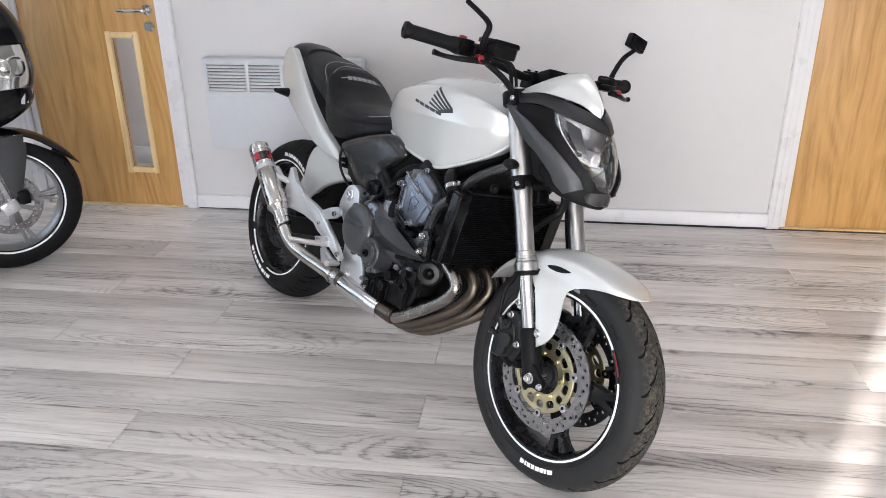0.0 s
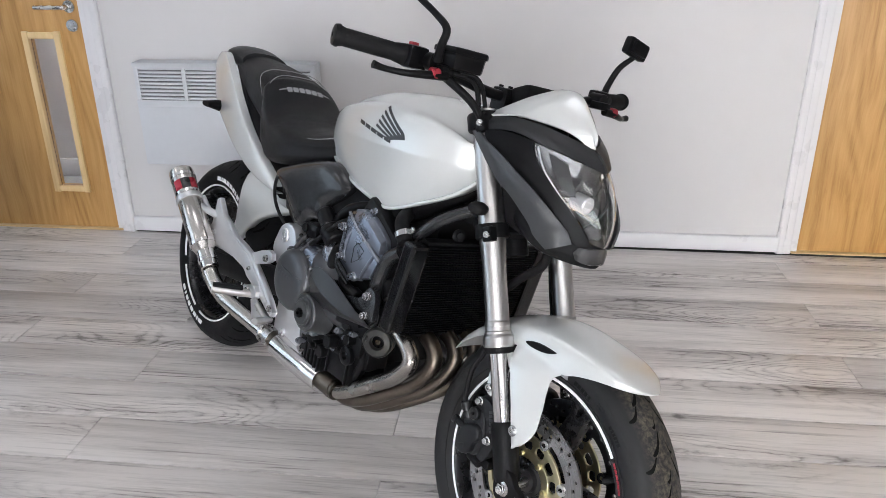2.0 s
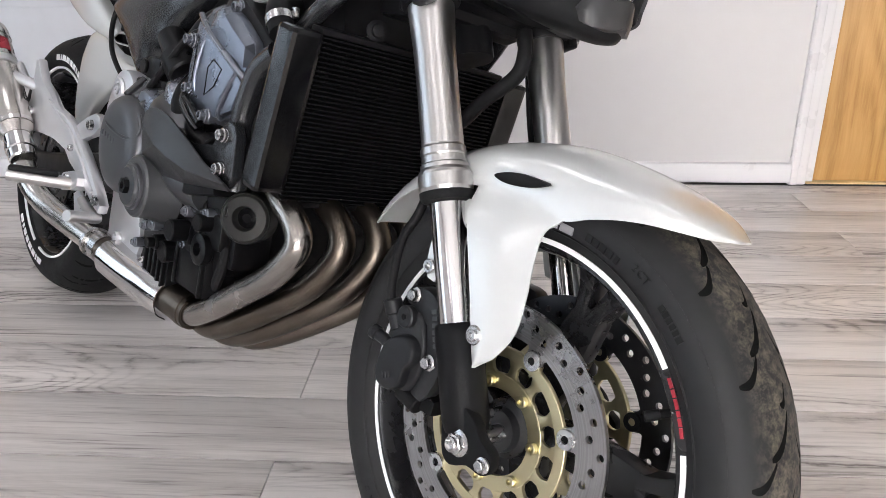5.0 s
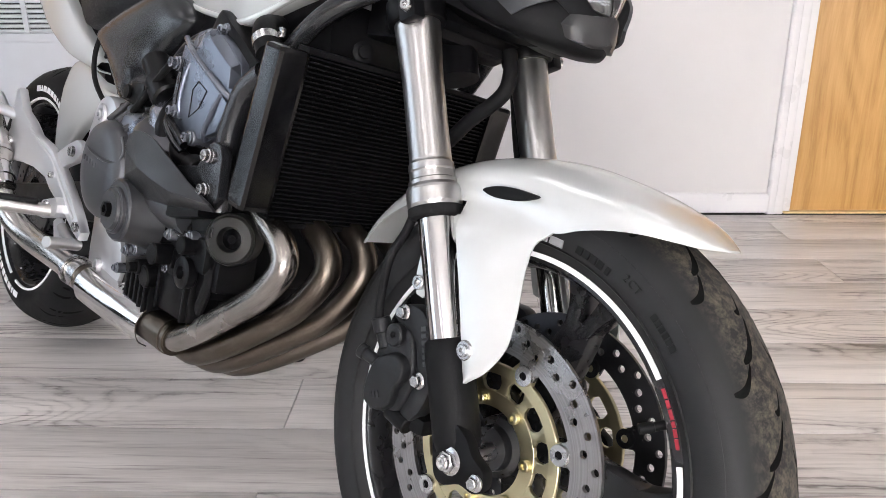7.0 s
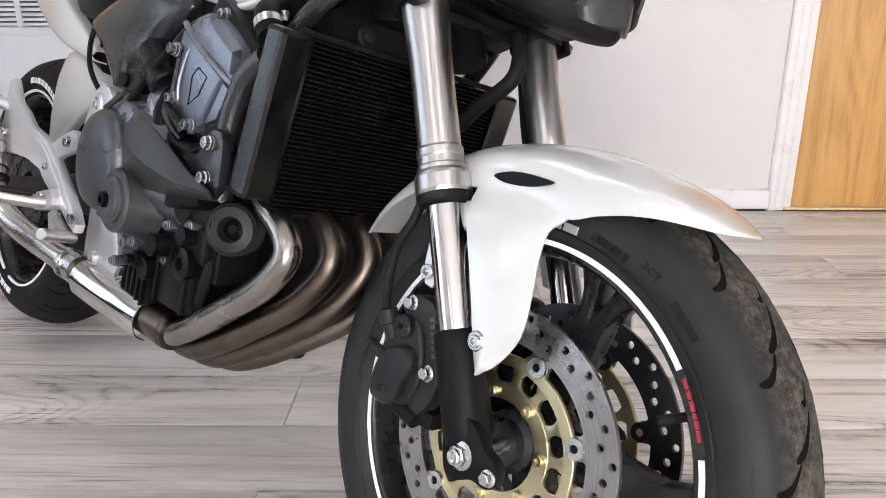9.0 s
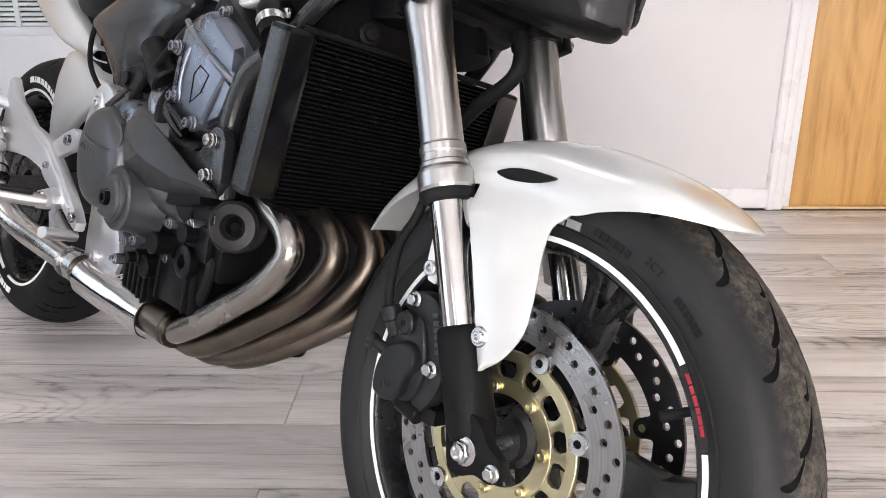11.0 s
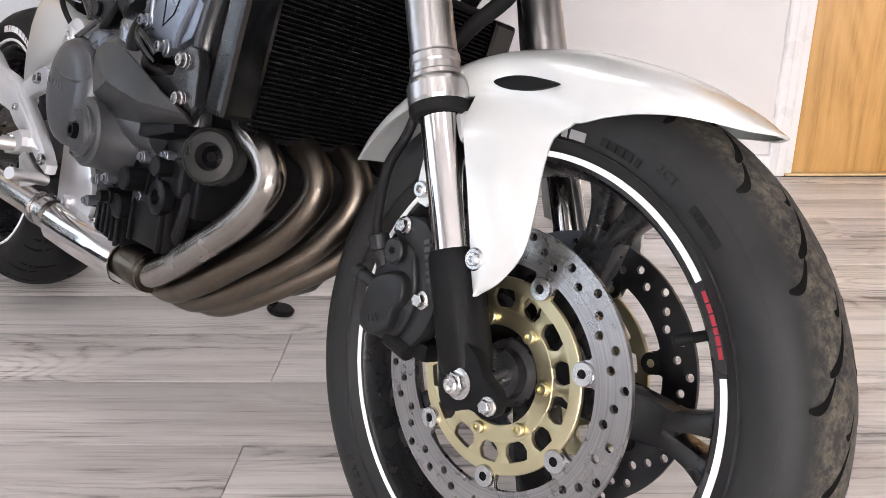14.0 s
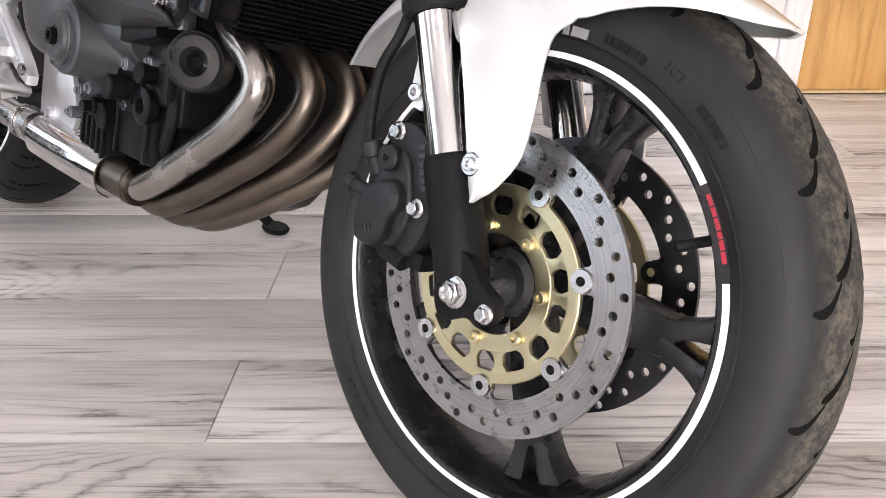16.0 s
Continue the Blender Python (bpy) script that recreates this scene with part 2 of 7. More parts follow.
    l.new(rr.outputs[0], b.inputs["Roughness"])
    bp = n.new("ShaderNodeBump")
    bp.inputs["Strength"].default_value, bp.inputs["Distance"].default_value = bump, 0.001
    l.new(g1.outputs["Fac"], bp.inputs["Height"])
    l.new(bp.outputs[0], b.inputs["Normal"])
    return m


def floor_mat():
    """Grey oak laminate: soft long streaks, fine pores, cathedral figure in places and dark knots, each plank its own."""
    m = bpy.data.materials.new("grey_oak_laminate")
    m.use_nodes = True
    n, l = m.node_tree.nodes, m.node_tree.links
    b = n["Principled BSDF"]

    def math_node(kind, a, c=None, d=None):
        q = n.new("ShaderNodeMath")
        q.operation = kind
        for i, v in enumerate((a, c, d)):
            if v is None:
                continue
            if isinstance(v, (int, float)):
                q.inputs[i].default_value = v
            else:
                l.new(v, q.inputs[i])
        return q.outputs[0]

    def spread(v, a, c, lo, hi):
        q = n.new("ShaderNodeMapRange")
        for k, x in zip(("From Min", "From Max", "To Min", "To Max"), (a, c, lo, hi)):
            q.inputs[k].default_value = x
        l.new(v, q.inputs["Value"])
        return q.outputs[0]

    tc, info = n.new("ShaderNodeTexCoord"), n.new("ShaderNodeObjectInfo")
    comb = n.new("ShaderNodeCombineXYZ")
    for i, k in enumerate((41.0, 67.0, 23.0)):
        l.new(math_node("MULTIPLY", info.outputs["Random"], k), comb.inputs[i])
    add = n.new("ShaderNodeVectorMath")
    add.operation = "ADD"
    l.new(tc.outputs["Object"], add.inputs[0])
    l.new(comb.outputs[0], add.inputs[1])

    def noise_at(scale, detail, rough=0.5, bend=0.0, shift=0.0):
        mp = n.new("ShaderNodeMapping")
        mp.inputs["Scale"].default_value = scale
        mp.inputs["Location"].default_value = (shift, shift * 1.7, 0)
        l.new(add.outputs[0], mp.inputs["Vector"])
        t = n.new("ShaderNodeTexNoise")
        t.inputs["Scale"].default_value, t.inputs["Detail"].default_value, t.inputs["Roughness"].default_value, t.inputs["Distortion"].default_value = 1.0, detail, rough, bend
        l.new(mp.outputs[0], t.inputs["Vector"])
        return t.outputs["Fac"]

    broad = noise_at((1.1, 9.0, 1), 3, 0.55, 0.3)
    streak = noise_at((2.4, 48.0, 1), 5, 0.6, 0.15, 3.3)
    pores = noise_at((14.0, 330.0, 1), 3, 0.6, 0.0, 5.1)
    # cathedral rings: level lines of a slow field, jagged by a fine one
    slow = noise_at((1.25, 6.2, 1), 0.6, 0.4, 0.35, 7.7)
    jag = noise_at((26.0, 60.0, 1), 2, 0.6, 0.0, 9.1)
    phase = math_node("MULTIPLY_ADD", slow, 25.0, math_node("MULTIPLY", jag, 0.9))
    saw = math_node("FRACT", phase)
    line = spread(math_node("ABSOLUTE", math_node("SUBTRACT", saw, 0.5)), 0.5, 0.16, 1.0, 0.0)
    line = math_node("POWER", line, 1.6)
    where = spread(noise_at((0.9, 5.2, 1), 1.5, 0.5, 0.0, 11.3), 0.47, 0.57, 0.0, 1.0)
    rings = math_node("MULTIPLY", line, math_node("MULTIPLY_ADD", where, 0.92, 0.08))
    # knots: few, long and soft
    mp = n.new("ShaderNodeMapping")
    mp.inputs["Scale"].default_value = (1.5, 8.5, 1)
    l.new(add.outputs[0], mp.inputs["Vector"])
    vor = n.new("ShaderNodeTexVoronoi")
    vor.inputs["Scale"].default_value = 1.0
    l.new(mp.outputs[0], vor.inputs["Vector"])
    gate = n.new("ShaderNodeSeparateColor")
    l.new(vor.outputs["Color"], gate.inputs[0])
    knot = spread(math_node("MULTIPLY_ADD", streak, 0.10, vor.outputs["Distance"]), 0.05, 0.20, 1.0, 0.0)
    knot = math_node("MULTIPLY", knot, spread(gate.outputs[0], 0.45, 0.55, 0.0, 1.0))
    fac = math_node("MULTIPLY_ADD", broad, 1.35, -0.01)
    fac = math_node("MULTIPLY_ADD", streak, 0.95, math_node("SUBTRACT", fac, 0.455))
    fac = math_node("MULTIPLY_ADD", pores, 0.52, math_node("SUBTRACT", fac, 0.25))
    fac = math_node("SUBTRACT", fac, math_node("MULTIPLY", rings, 0.40))
    fac = math_node("SUBTRACT", fac, math_node("MULTIPLY", knot, 0.50))
    lines = spread(noise_at((3.0, 110.0, 1), 4, 0.6, 0.5, 13.9), 0.53, 0.70, 0.0, 1.0)
    patch = spread(noise_at((1.6, 7.0, 1), 2, 0.5, 0.0, 17.3), 0.40, 0.62, 0.25, 1.0)
    fac = math_node("SUBTRACT", fac, math_node("MULTIPLY", math_node("MULTIPLY", lines, patch), 0.62))
    ramp = n.new("ShaderNodeValToRGB")
    e = ramp.color_ramp.elements
    e[0].position, e[0].color = 0.0, (0.150, 0.135, 0.125, 1)
    e[1].position, e[1].color = 0.86, (0.665, 0.628, 0.600, 1)
    k = e.new(0.42)
    k.color = (0.470, 0.440, 0.420, 1)
    l.new(fac, ramp.inputs["Fac"])
    tone = spread(info.outputs["Random"], 0.0, 1.0, 0.86, 1.12)
    sc = n.new("ShaderNodeVectorMath")
    sc.operation = "SCALE"
    l.new(ramp.outputs["Color"], sc.inputs[0])
    l.new(tone, sc.inputs["Scale"])
    l.new(sc.outputs[0], b.inputs["Base Color"])
    l.new(spread(fac, 0.0, 1.0, 0.46, 0.33), b.inputs["Roughness"])
    bp = n.new("ShaderNodeBump")
    bp.inputs["Strength"].default_value, bp.inputs["Distance"].default_value = 0.12, 0.0006
    l.new(math_node("SUBTRACT", pores, rings), bp.inputs["Height"])
    l.new(bp.outputs[0], b.inputs["Normal"])
    return m


WALL = mat("wall_paint", (0.55, 0.538, 0.536), 0.75, var=0.012, scale=6, bump=0.03, bscale=320)
# invented grey for walls out of view, so that metal reflects darker sides
UNSEEN_WALL_GREY = mat("unseen_wall_grey", (0.20, 0.20, 0.205), 0.8, var=0.05, scale=4)
GLOSS_WHITE = mat("gloss_white_trim", (0.62, 0.61, 0.62), 0.30, var=0.015, scale=12)
CEILING = mat("ceiling_paint", (0.62, 0.62, 0.62), 0.85, var=0.02, scale=5)
FLOOR = floor_mat()
SUBFLOOR = mat("floor_joint", (0.05, 0.045, 0.042), 0.8)
VENEER = grain_mat("oak_veneer", (0.30, 0.150, 0.040), (0.43, 0.235, 0.075), (0.52, 0.305, 0.115), 0.38, 30, 0.3, 0.04, 0.06)
PALE_WOOD = grain_mat("pale_beading", (0.50, 0.34, 0.16), (0.62, 0.44, 0.22), (0.70, 0.52, 0.28), 0.4, 40, 0.0, 0.05)
HEATER = mat("heater_enamel", (0.50, 0.515, 0.54), 0.35, var=0.03)
HEATER_DARK = mat("heater_inside", (0.05, 0.05, 0.055), 0.6)
STEEL = mat("satin_steel", (0.55, 0.55, 0.55), 0.25, 1.0, 0.08, 60)
PEARL = mat("pearl_white_paint", (0.535, 0.553, 0.548), 0.30, 0.32, 0.012, 500, 0.0, coat=1.0, rvar=0.02)
SATIN_BLACK = mat("satin_black_paint", (0.0045, 0.0045, 0.005), 0.34, 0.0, 0.15, 50, 0.03, 400, spec=0.12)
MATT_BLACK = mat("matt_black_plastic", (0.006, 0.006, 0.0065), 0.5, 0.0, 0.18, 60, 0.08, 700, spec=0.12)
CHARCOAL = mat("charcoal_plastic", (0.019, 0.0195, 0.021), 0.40, 0.0, 0.12, 60, 0.05, 900, spec=0.25)
GREY_PAINT = mat("graphite_paint", (0.052, 0.054, 0.057), 0.38, 0.25, 0.08, 200, 0.02, spec=0.3)
GLOSS_BLACK = mat("gloss_black_paint", (0.003, 0.003, 0.0035), 0.14, 0.0, 0.1, 40, coat=0.0, rvar=0.02, spec=0.42)
RADIATOR_BLACK = mat("radiator_core_black", (0.0025, 0.0025, 0.003), 0.5, 0.0, 0.3, 80, spec=0.06)
ENGINE = mat("engine_grey_enamel", (0.085, 0.087, 0.093), 0.34, 0.7, 0.06, 40, rvar=0.03, spec=0.35)
# grey enamel with the blue of reflected sky put into its base colour
ENGINE_SKY_TINT = mat("engine_cover_sky_tint", (0.17, 0.186, 0.225), 0.28, 0.8, 0.05, 40, rvar=0.02)
ENGINE_DARK = mat("engine_black_enamel", (0.0045, 0.0045, 0.005), 0.34, 0.1, 0.2, 40, 0.10, 400, spec=0.17)
ENGINE_LIGHT = mat("engine_silver_enamel", (0.24, 0.25, 0.28), 0.28, 0.8, 0.10, 40, 0.04, 500)
REFLECTOR = mat("headlight_reflector", (0.10, 0.10, 0.105), 0.16, 1.0, 0.04, 30, rvar=0.04)
ALLOY = mat("silver_alloy", (0.66, 0.66, 0.675), 0.34, 0.85, 0.05, 40, 0.02, 500)
SCOOTER_ALLOY = mat("grey_cast_alloy", (0.30, 0.30, 0.31), 0.36, 0.8, 0.06, 40)
CHROME = mat("polished_steel", (0.70, 0.69, 0.68), 0.10, 1.0, 0.04, 30, rvar=0.03)
BRUSHED = mat("brushed_aluminium", (0.52, 0.51, 0.50), 0.30, 1.0, 0.008, 9, rvar=0.006)
# brown heat tint, darkened further for the shade behind the first header pipe
PIPE = mat("heat_tint_and_shade_pipe", (0.145, 0.122, 0.10), 0.34, 1.0, 0.28, 22, rvar=0.06)
FILTER_GREY = mat("oil_filter_enamel", (0.011, 0.011, 0.0105), 0.32, 0.0, 0.15, 60, rvar=0.04, spec=0.32)
STAINLESS = mat("satin_stainless", (0.60, 0.575, 0.545), 0.21, 1.0, 0.05, 26, rvar=0.05)
SIDE_COVER = mat("satin_side_cover", (0.014, 0.0145, 0.016), 0.23, 0.0, 0.04, 60, rvar=0.015, spec=0.55)
PIPE_BRIGHT = mat("clean_stainless_pipe", (0.37, 0.345, 0.32), 0.24, 1.0, 0.22, 24, rvar=0.08)


def turned_mat(name, base, rough):
    """Steel with fine turned rings round the wheel's axle."""
    m = mat(name, base, rough, 1.0, 0.05, 60, rvar=0.03)
    n, l = m.node_tree.nodes, m.node_tree.links
    b = n["Principled BSDF"]
    tc = n.new("ShaderNodeTexCoord")
    flat = n.new("ShaderNodeVectorMath")
    flat.operation = "MULTIPLY"
    flat.inputs[1].default_value = (1, 0, 1)
    l.new(tc.outputs["Object"], flat.inputs[0])
    far = n.new("ShaderNodeVectorMath")
    far.operation = "LENGTH"
    l.new(flat.outputs[0], far.inputs[0])
    ring = n.new("ShaderNodeTexNoise")
    ring.noise_dimensions = "1D"
    ring.inputs["Scale"].default_value, ring.inputs["Detail"].default_value, ring.inputs["Roughness"].default_value = 420.0, 6.0, 0.75
    l.new(far.outputs["Value"], ring.inputs["W"])
    tone = n.new("ShaderNodeMapRange")
    tone.inputs["From Min"].default_value, tone.inputs["From Max"].default_value = 0.3, 0.7
    tone.inputs["To Min"].default_value, tone.inputs["To Max"].default_value = 0.72, 1.12
    l.new(ring.outputs["Fac"], tone.inputs["Value"])
    mul = n.new("ShaderNodeVectorMath")
    mul.operation = "SCALE"
    l.new(b.inputs["Base Color"].links[0].from_socket, mul.inputs[0])
    l.new(tone.outputs[0], mul.inputs["Scale"])
    l.new(mul.outputs[0], b.inputs["Base Color"])
    b.inputs["Anisotropic"].default_value = 0.6
    return m


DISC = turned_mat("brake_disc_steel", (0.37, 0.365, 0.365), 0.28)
# darkened disc steel; on the far front disc the colour stands for shade
DISC_DARKENED = mat("darkened_disc_steel", (0.07, 0.07, 0.075), 0.34, 1.0, 0.12, 70)
GOLD = mat("gold_anodised", (0.58, 0.52, 0.33), 0.34, 1.0, 0.06, 60)
RUBBER = mat("black_rubber", (0.008, 0.008, 0.0085), 0.6, 0.0, 0.2, 60, 0.12, 900, spec=0.14)
VINYL = mat("seat_vinyl", (0.012, 0.012, 0.013), 0.5, 0.0, 0.12, 80, 0.35, 1500, spec=0.22)
VINYL_DARK = mat("seat_grip_vinyl", (0.007, 0.007, 0.008), 0.46, 0.0, 0.12, 80, 0.3, 1800, spec=0.22)
THREAD = mat("grey_stitching", (0.26, 0.26, 0.27), 0.7)
PRINT_WHITE = mat("white_print", (0.82, 0.82, 0.82), 0.45, var=0.03)
PRINT_BLACK = mat("black_decal", (0.015, 0.015, 0.016), 0.3)
WHEEL_BLACK = mat("satin_black_wheel", (0.010, 0.010, 0.011), 0.27, 0.0, 0.10, 50, 0.01, 400, spec=0.5)
RED = mat("red_anodised", (0.34, 0.025, 0.04), 0.3, 0.4)
AMBER = mat("smoked_plastic", (0.03, 0.03, 0.031), 0.3, 0.0, spec=0.3)
GUARD_PLASTIC = mat("grained_guard_plastic", (0.016, 0.0165, 0.018), 0.36, 0.0, 0.10, 60, 0.06, 1100, spec=0.45)
CALIPER = mat("grey_caliper_paint", (0.015, 0.0155, 0.017), 0.42, 0.2, 0.15, 60, 0.06, 600, spec=0.3)


def glass_mat(name, colour=(1, 1, 1), rough=0.0, see=0.0):
    m = bpy.data.materials.new(name)
    m.use_nodes = True
    b = m.node_tree.nodes["Principled BSDF"]
    b.inputs["Base Color"].default_value = (*colour, 1)
    b.inputs["Roughness"].default_value = rough
    b.inputs["IOR"].default_value = 1.45
    b.inputs["Transmission Weight"].default_value = 1.0
    return m


GLASS = glass_mat("clear_glass", (0.97, 0.98, 0.98))
MIRROR = mat("mirror_glass", (0.85, 0.86, 0.87), 0.03, 1.0, 0.0, rvar=0.0)


def tyre_mat():
    """Black rubber, dusty brown where the tread has run."""
    m = mat("tyre_rubber", (0.0165, 0.0165, 0.0172), 0.56, 0.0, 0.15, 60, 0.08, 900, spec=0.20)
    nt = m.node_tree
    n, l = nt.nodes, nt.links
    b = n["Principled BSDF"]
    tc = n.new("ShaderNodeTexCoord")
    d = n.new("ShaderNodeTexNoise")
    d.inputs["Scale"].default_value, d.inputs["Detail"].default_value, d.inputs["Roughness"].default_value = 95, 9, 0.8
    l.new(tc.outputs["Object"], d.inputs["Vector"])
    rng = n.new("ShaderNodeMapRange")
    rng.inputs["From Min"].default_value, rng.inputs["From Max"].default_value = 0.44, 0.68
    rng.inputs["To Min"].default_value, rng.inputs["To Max"].default_value = 0.0, 0.85
    l.new(d.outputs["Fac"], rng.inputs["Value"])
    sep = n.new("ShaderNodeSeparateXYZ")
    l.new(tc.outputs["Object"], sep.inputs[0])
    ab = n.new("ShaderNodeMath")
    ab.operation = "ABSOLUTE"
    l.new(sep.outputs["Y"], ab.inputs[0])
    band = n.new("ShaderNodeMapRange")
    band.inputs["From Min"].default_value, band.inputs["From Max"].default_value = 0.048, 0.030
    l.new(ab.outputs[0], band.inputs["Value"])
    mul = n.new("ShaderNodeMath")
    mul.operation = "MULTIPLY"
    l.new(rng.outputs[0], mul.inputs[0])
    l.new(band.outputs[0], mul.inputs[1])
    mix = n.new("ShaderNodeMix")
    mix.data_type = "RGBA"
    l.new(mul.outputs[0], mix.inputs["Factor"])
    old = b.inputs["Base Color"].links[0].from_socket
    l.new(old, mix.inputs["A"])
    mix.inputs["B"].default_value = (0.155, 0.132, 0.10, 1)
    l.new(mix.outputs["Result"], b.inputs["Base Color"])
    return m


TYRE = tyre_mat()
# near-black rubber: the shade inside tread grooves put into the colour
GROOVE_SHADE = mat("groove_shade_rubber", (0.004, 0.004, 0.004), 0.8, var=0.1, spec=0.05)

# ---------- the room ----------
WALL_AT = pose(0, 4.168, 0, 0, 0, 0.4)
ROOM_L, ROOM_R, ROOM_F, ROOM_H = -3.4, 3.6, -3.4, 2.75


def wall_with_openings(name, length, height, thick, holes, m, label, paint=None):
    """A wall along x from length[0] to length[1], its face at y = 0 and its body behind, with rectangular holes."""
    xs = sorted({length[0], length[1], *[v for h in holes for v in (h[0], h[1])]})
    zs = sorted({0.0, height, *[v for h in holes for v in (h[2], h[3])]})
    bm = bmesh.new()
    for x0, x1 in zip(xs, xs[1:]):
        for z0, z1 in zip(zs, zs[1:]):
            if any(h[0] <= x0 and x1 <= h[1] and h[2] <= z0 and z1 <= h[3] for h in holes):
                continue
            bm.faces.new([bm.verts.new(p) for p in ((x0, 0, z0), (x1, 0, z0), (x1, 0, z1), (x0, 0, z1))])
    bmesh.ops.remove_doubles(bm, verts=bm.verts, dist=1e-5)
    ext = bmesh.ops.extrude_face_region(bm, geom=list(bm.faces))
    bmesh.ops.translate(bm, verts=[v for v in ext["geom"] if isinstance(v, bmesh.types.BMVert)], vec=(0, thick, 0))
    bmesh.ops.recalc_face_normals(bm, faces=bm.faces)
    ob = part(name, bm, paint or WALL)
    ob.matrix_world = m
    return tagged(ob, label, "wall", kind="structure")


DOOR_H = 2.03
wall_with_openings("wall_north", (-3.6, 3.9), ROOM_H, 0.14, [(-2.165, -1.373, 0, DOOR_H), (1.655, 2.455, 0, DOOR_H)], WALL_AT, "white painted plaster wall with two door openings")
# the narrow second opening and the pier are added to shape the sun stripe
wall_with_openings("wall_south", (-3.6, 3.8), ROOM_H, 0.14, [(-1.2, 2.6, 0.05, 2.6), (-1.735, -1.490, 0.05, 2.6)], pose(0, ROOM_F, 0, 0, 0, 0) @ pose(0, -0.14, 0), "unseen shop front wall with windows, greyed to darken reflections", UNSEEN_WALL_GREY)
wall_with_openings("wall_west", (-3.4, 4.6), ROOM_H, 0.14, [(0.66, 4.06, 0.35, 2.35)], pose(ROOM_L, 0, 0, 0, 0, 90), "plain white painted side wall")
wall_with_openings("wall_east", (-4.6, 3.4), ROOM_H, 0.14, [], pose(ROOM_R, 0, 0, 0, 0, -90), "plain unseen side wall, greyed to darken reflections", UNSEEN_WALL_GREY)
tagged(part("ceiling", box((7.6, 8.2, 0.1), (0.1, 0.45, ROOM_H + 0.05), 0), CEILING), "flat white ceiling", "ceiling", kind="structure")
tagged(part("ground", box((80, 80, 0.1), (0, 0, -0.12), 0), mat("asphalt", (0.06, 0.06, 0.06), 0.9, var=0.2)), "dark asphalt ground outside the building", "ground", kind="structure")


# added out of view: keeps direct sun from entering by the side window
tagged(part("wall_neighbour", box((0.2, 11.0, 5.6), (-6.0, -0.5, 2.75), 0), mat("sun_blocker_grey", (0.5, 0.5, 0.5), 0.9, var=0.05, scale=3)), "plain unseen wall added to block sun from the side window", "wall", kind="structure")


def on_wall(ob):
    ob.matrix_world = WALL_AT
    return ob


def skirting(name, x0, x1):
    prof = [(0, 0.007), (-0.016, 0.007), (-0.018, 0.009), (-0.018, 0.066), (-0.014, 0.073), (-0.006, 0.076), (0, 0.076)]
    bm = weave([[(x, y, z) for y, z in prof] for x in (x0, x1)], close_u=True, caps=True)
    return tagged(on_wall(part(name, bm, GLOSS_WHITE)), "white painted skirting board along the wall", "skirting board", kind="structure")


skirting("baseboard_1", -1.309, 1.637)
skirting("baseboard_2", -3.4, -2.229)
skirting("baseboard_3", 2.523, 3.6)


def architrave(name, x0, x1, label):
    """Door lining and moulded surround of one opening."""
    w = 0.062
    prof = [(0.0, 0.0), (0.0, -0.012), (0.012, -0.017), (0.03, -0.016), (0.036, -0.020), (0.056, -0.020), (w, -0.014), (w, 0.0)]
    bms = []
    for side, x in ((1, x1), (-1, x0)):
        ring = lambda z: [(x + side * u, v, z) for u, v in prof]
        bms.append(weave([ring(0.0), ring(DOOR_H)], close_u=True, caps=True))
        bms.append(box((0.03, 0.13, DOOR_H), (x - side * 0.0155, 0.068, DOOR_H / 2), 0.001))
    bms.append(box((x1 - x0 + 2 * w, 0.02, w), ((x0 + x1) / 2, -0.0105, DOOR_H + w / 2 + 0.001), 0.003))
    return tagged(on_wall(part(name, merge(*bms), GLOSS_WHITE)), label, "door frame", kind="structure")


architrave("trim_1", -2.165, -1.373, "white gloss painted moulded door surround")
architrave("trim_2", 1.655, 2.455, "white gloss painted moulded door surround")


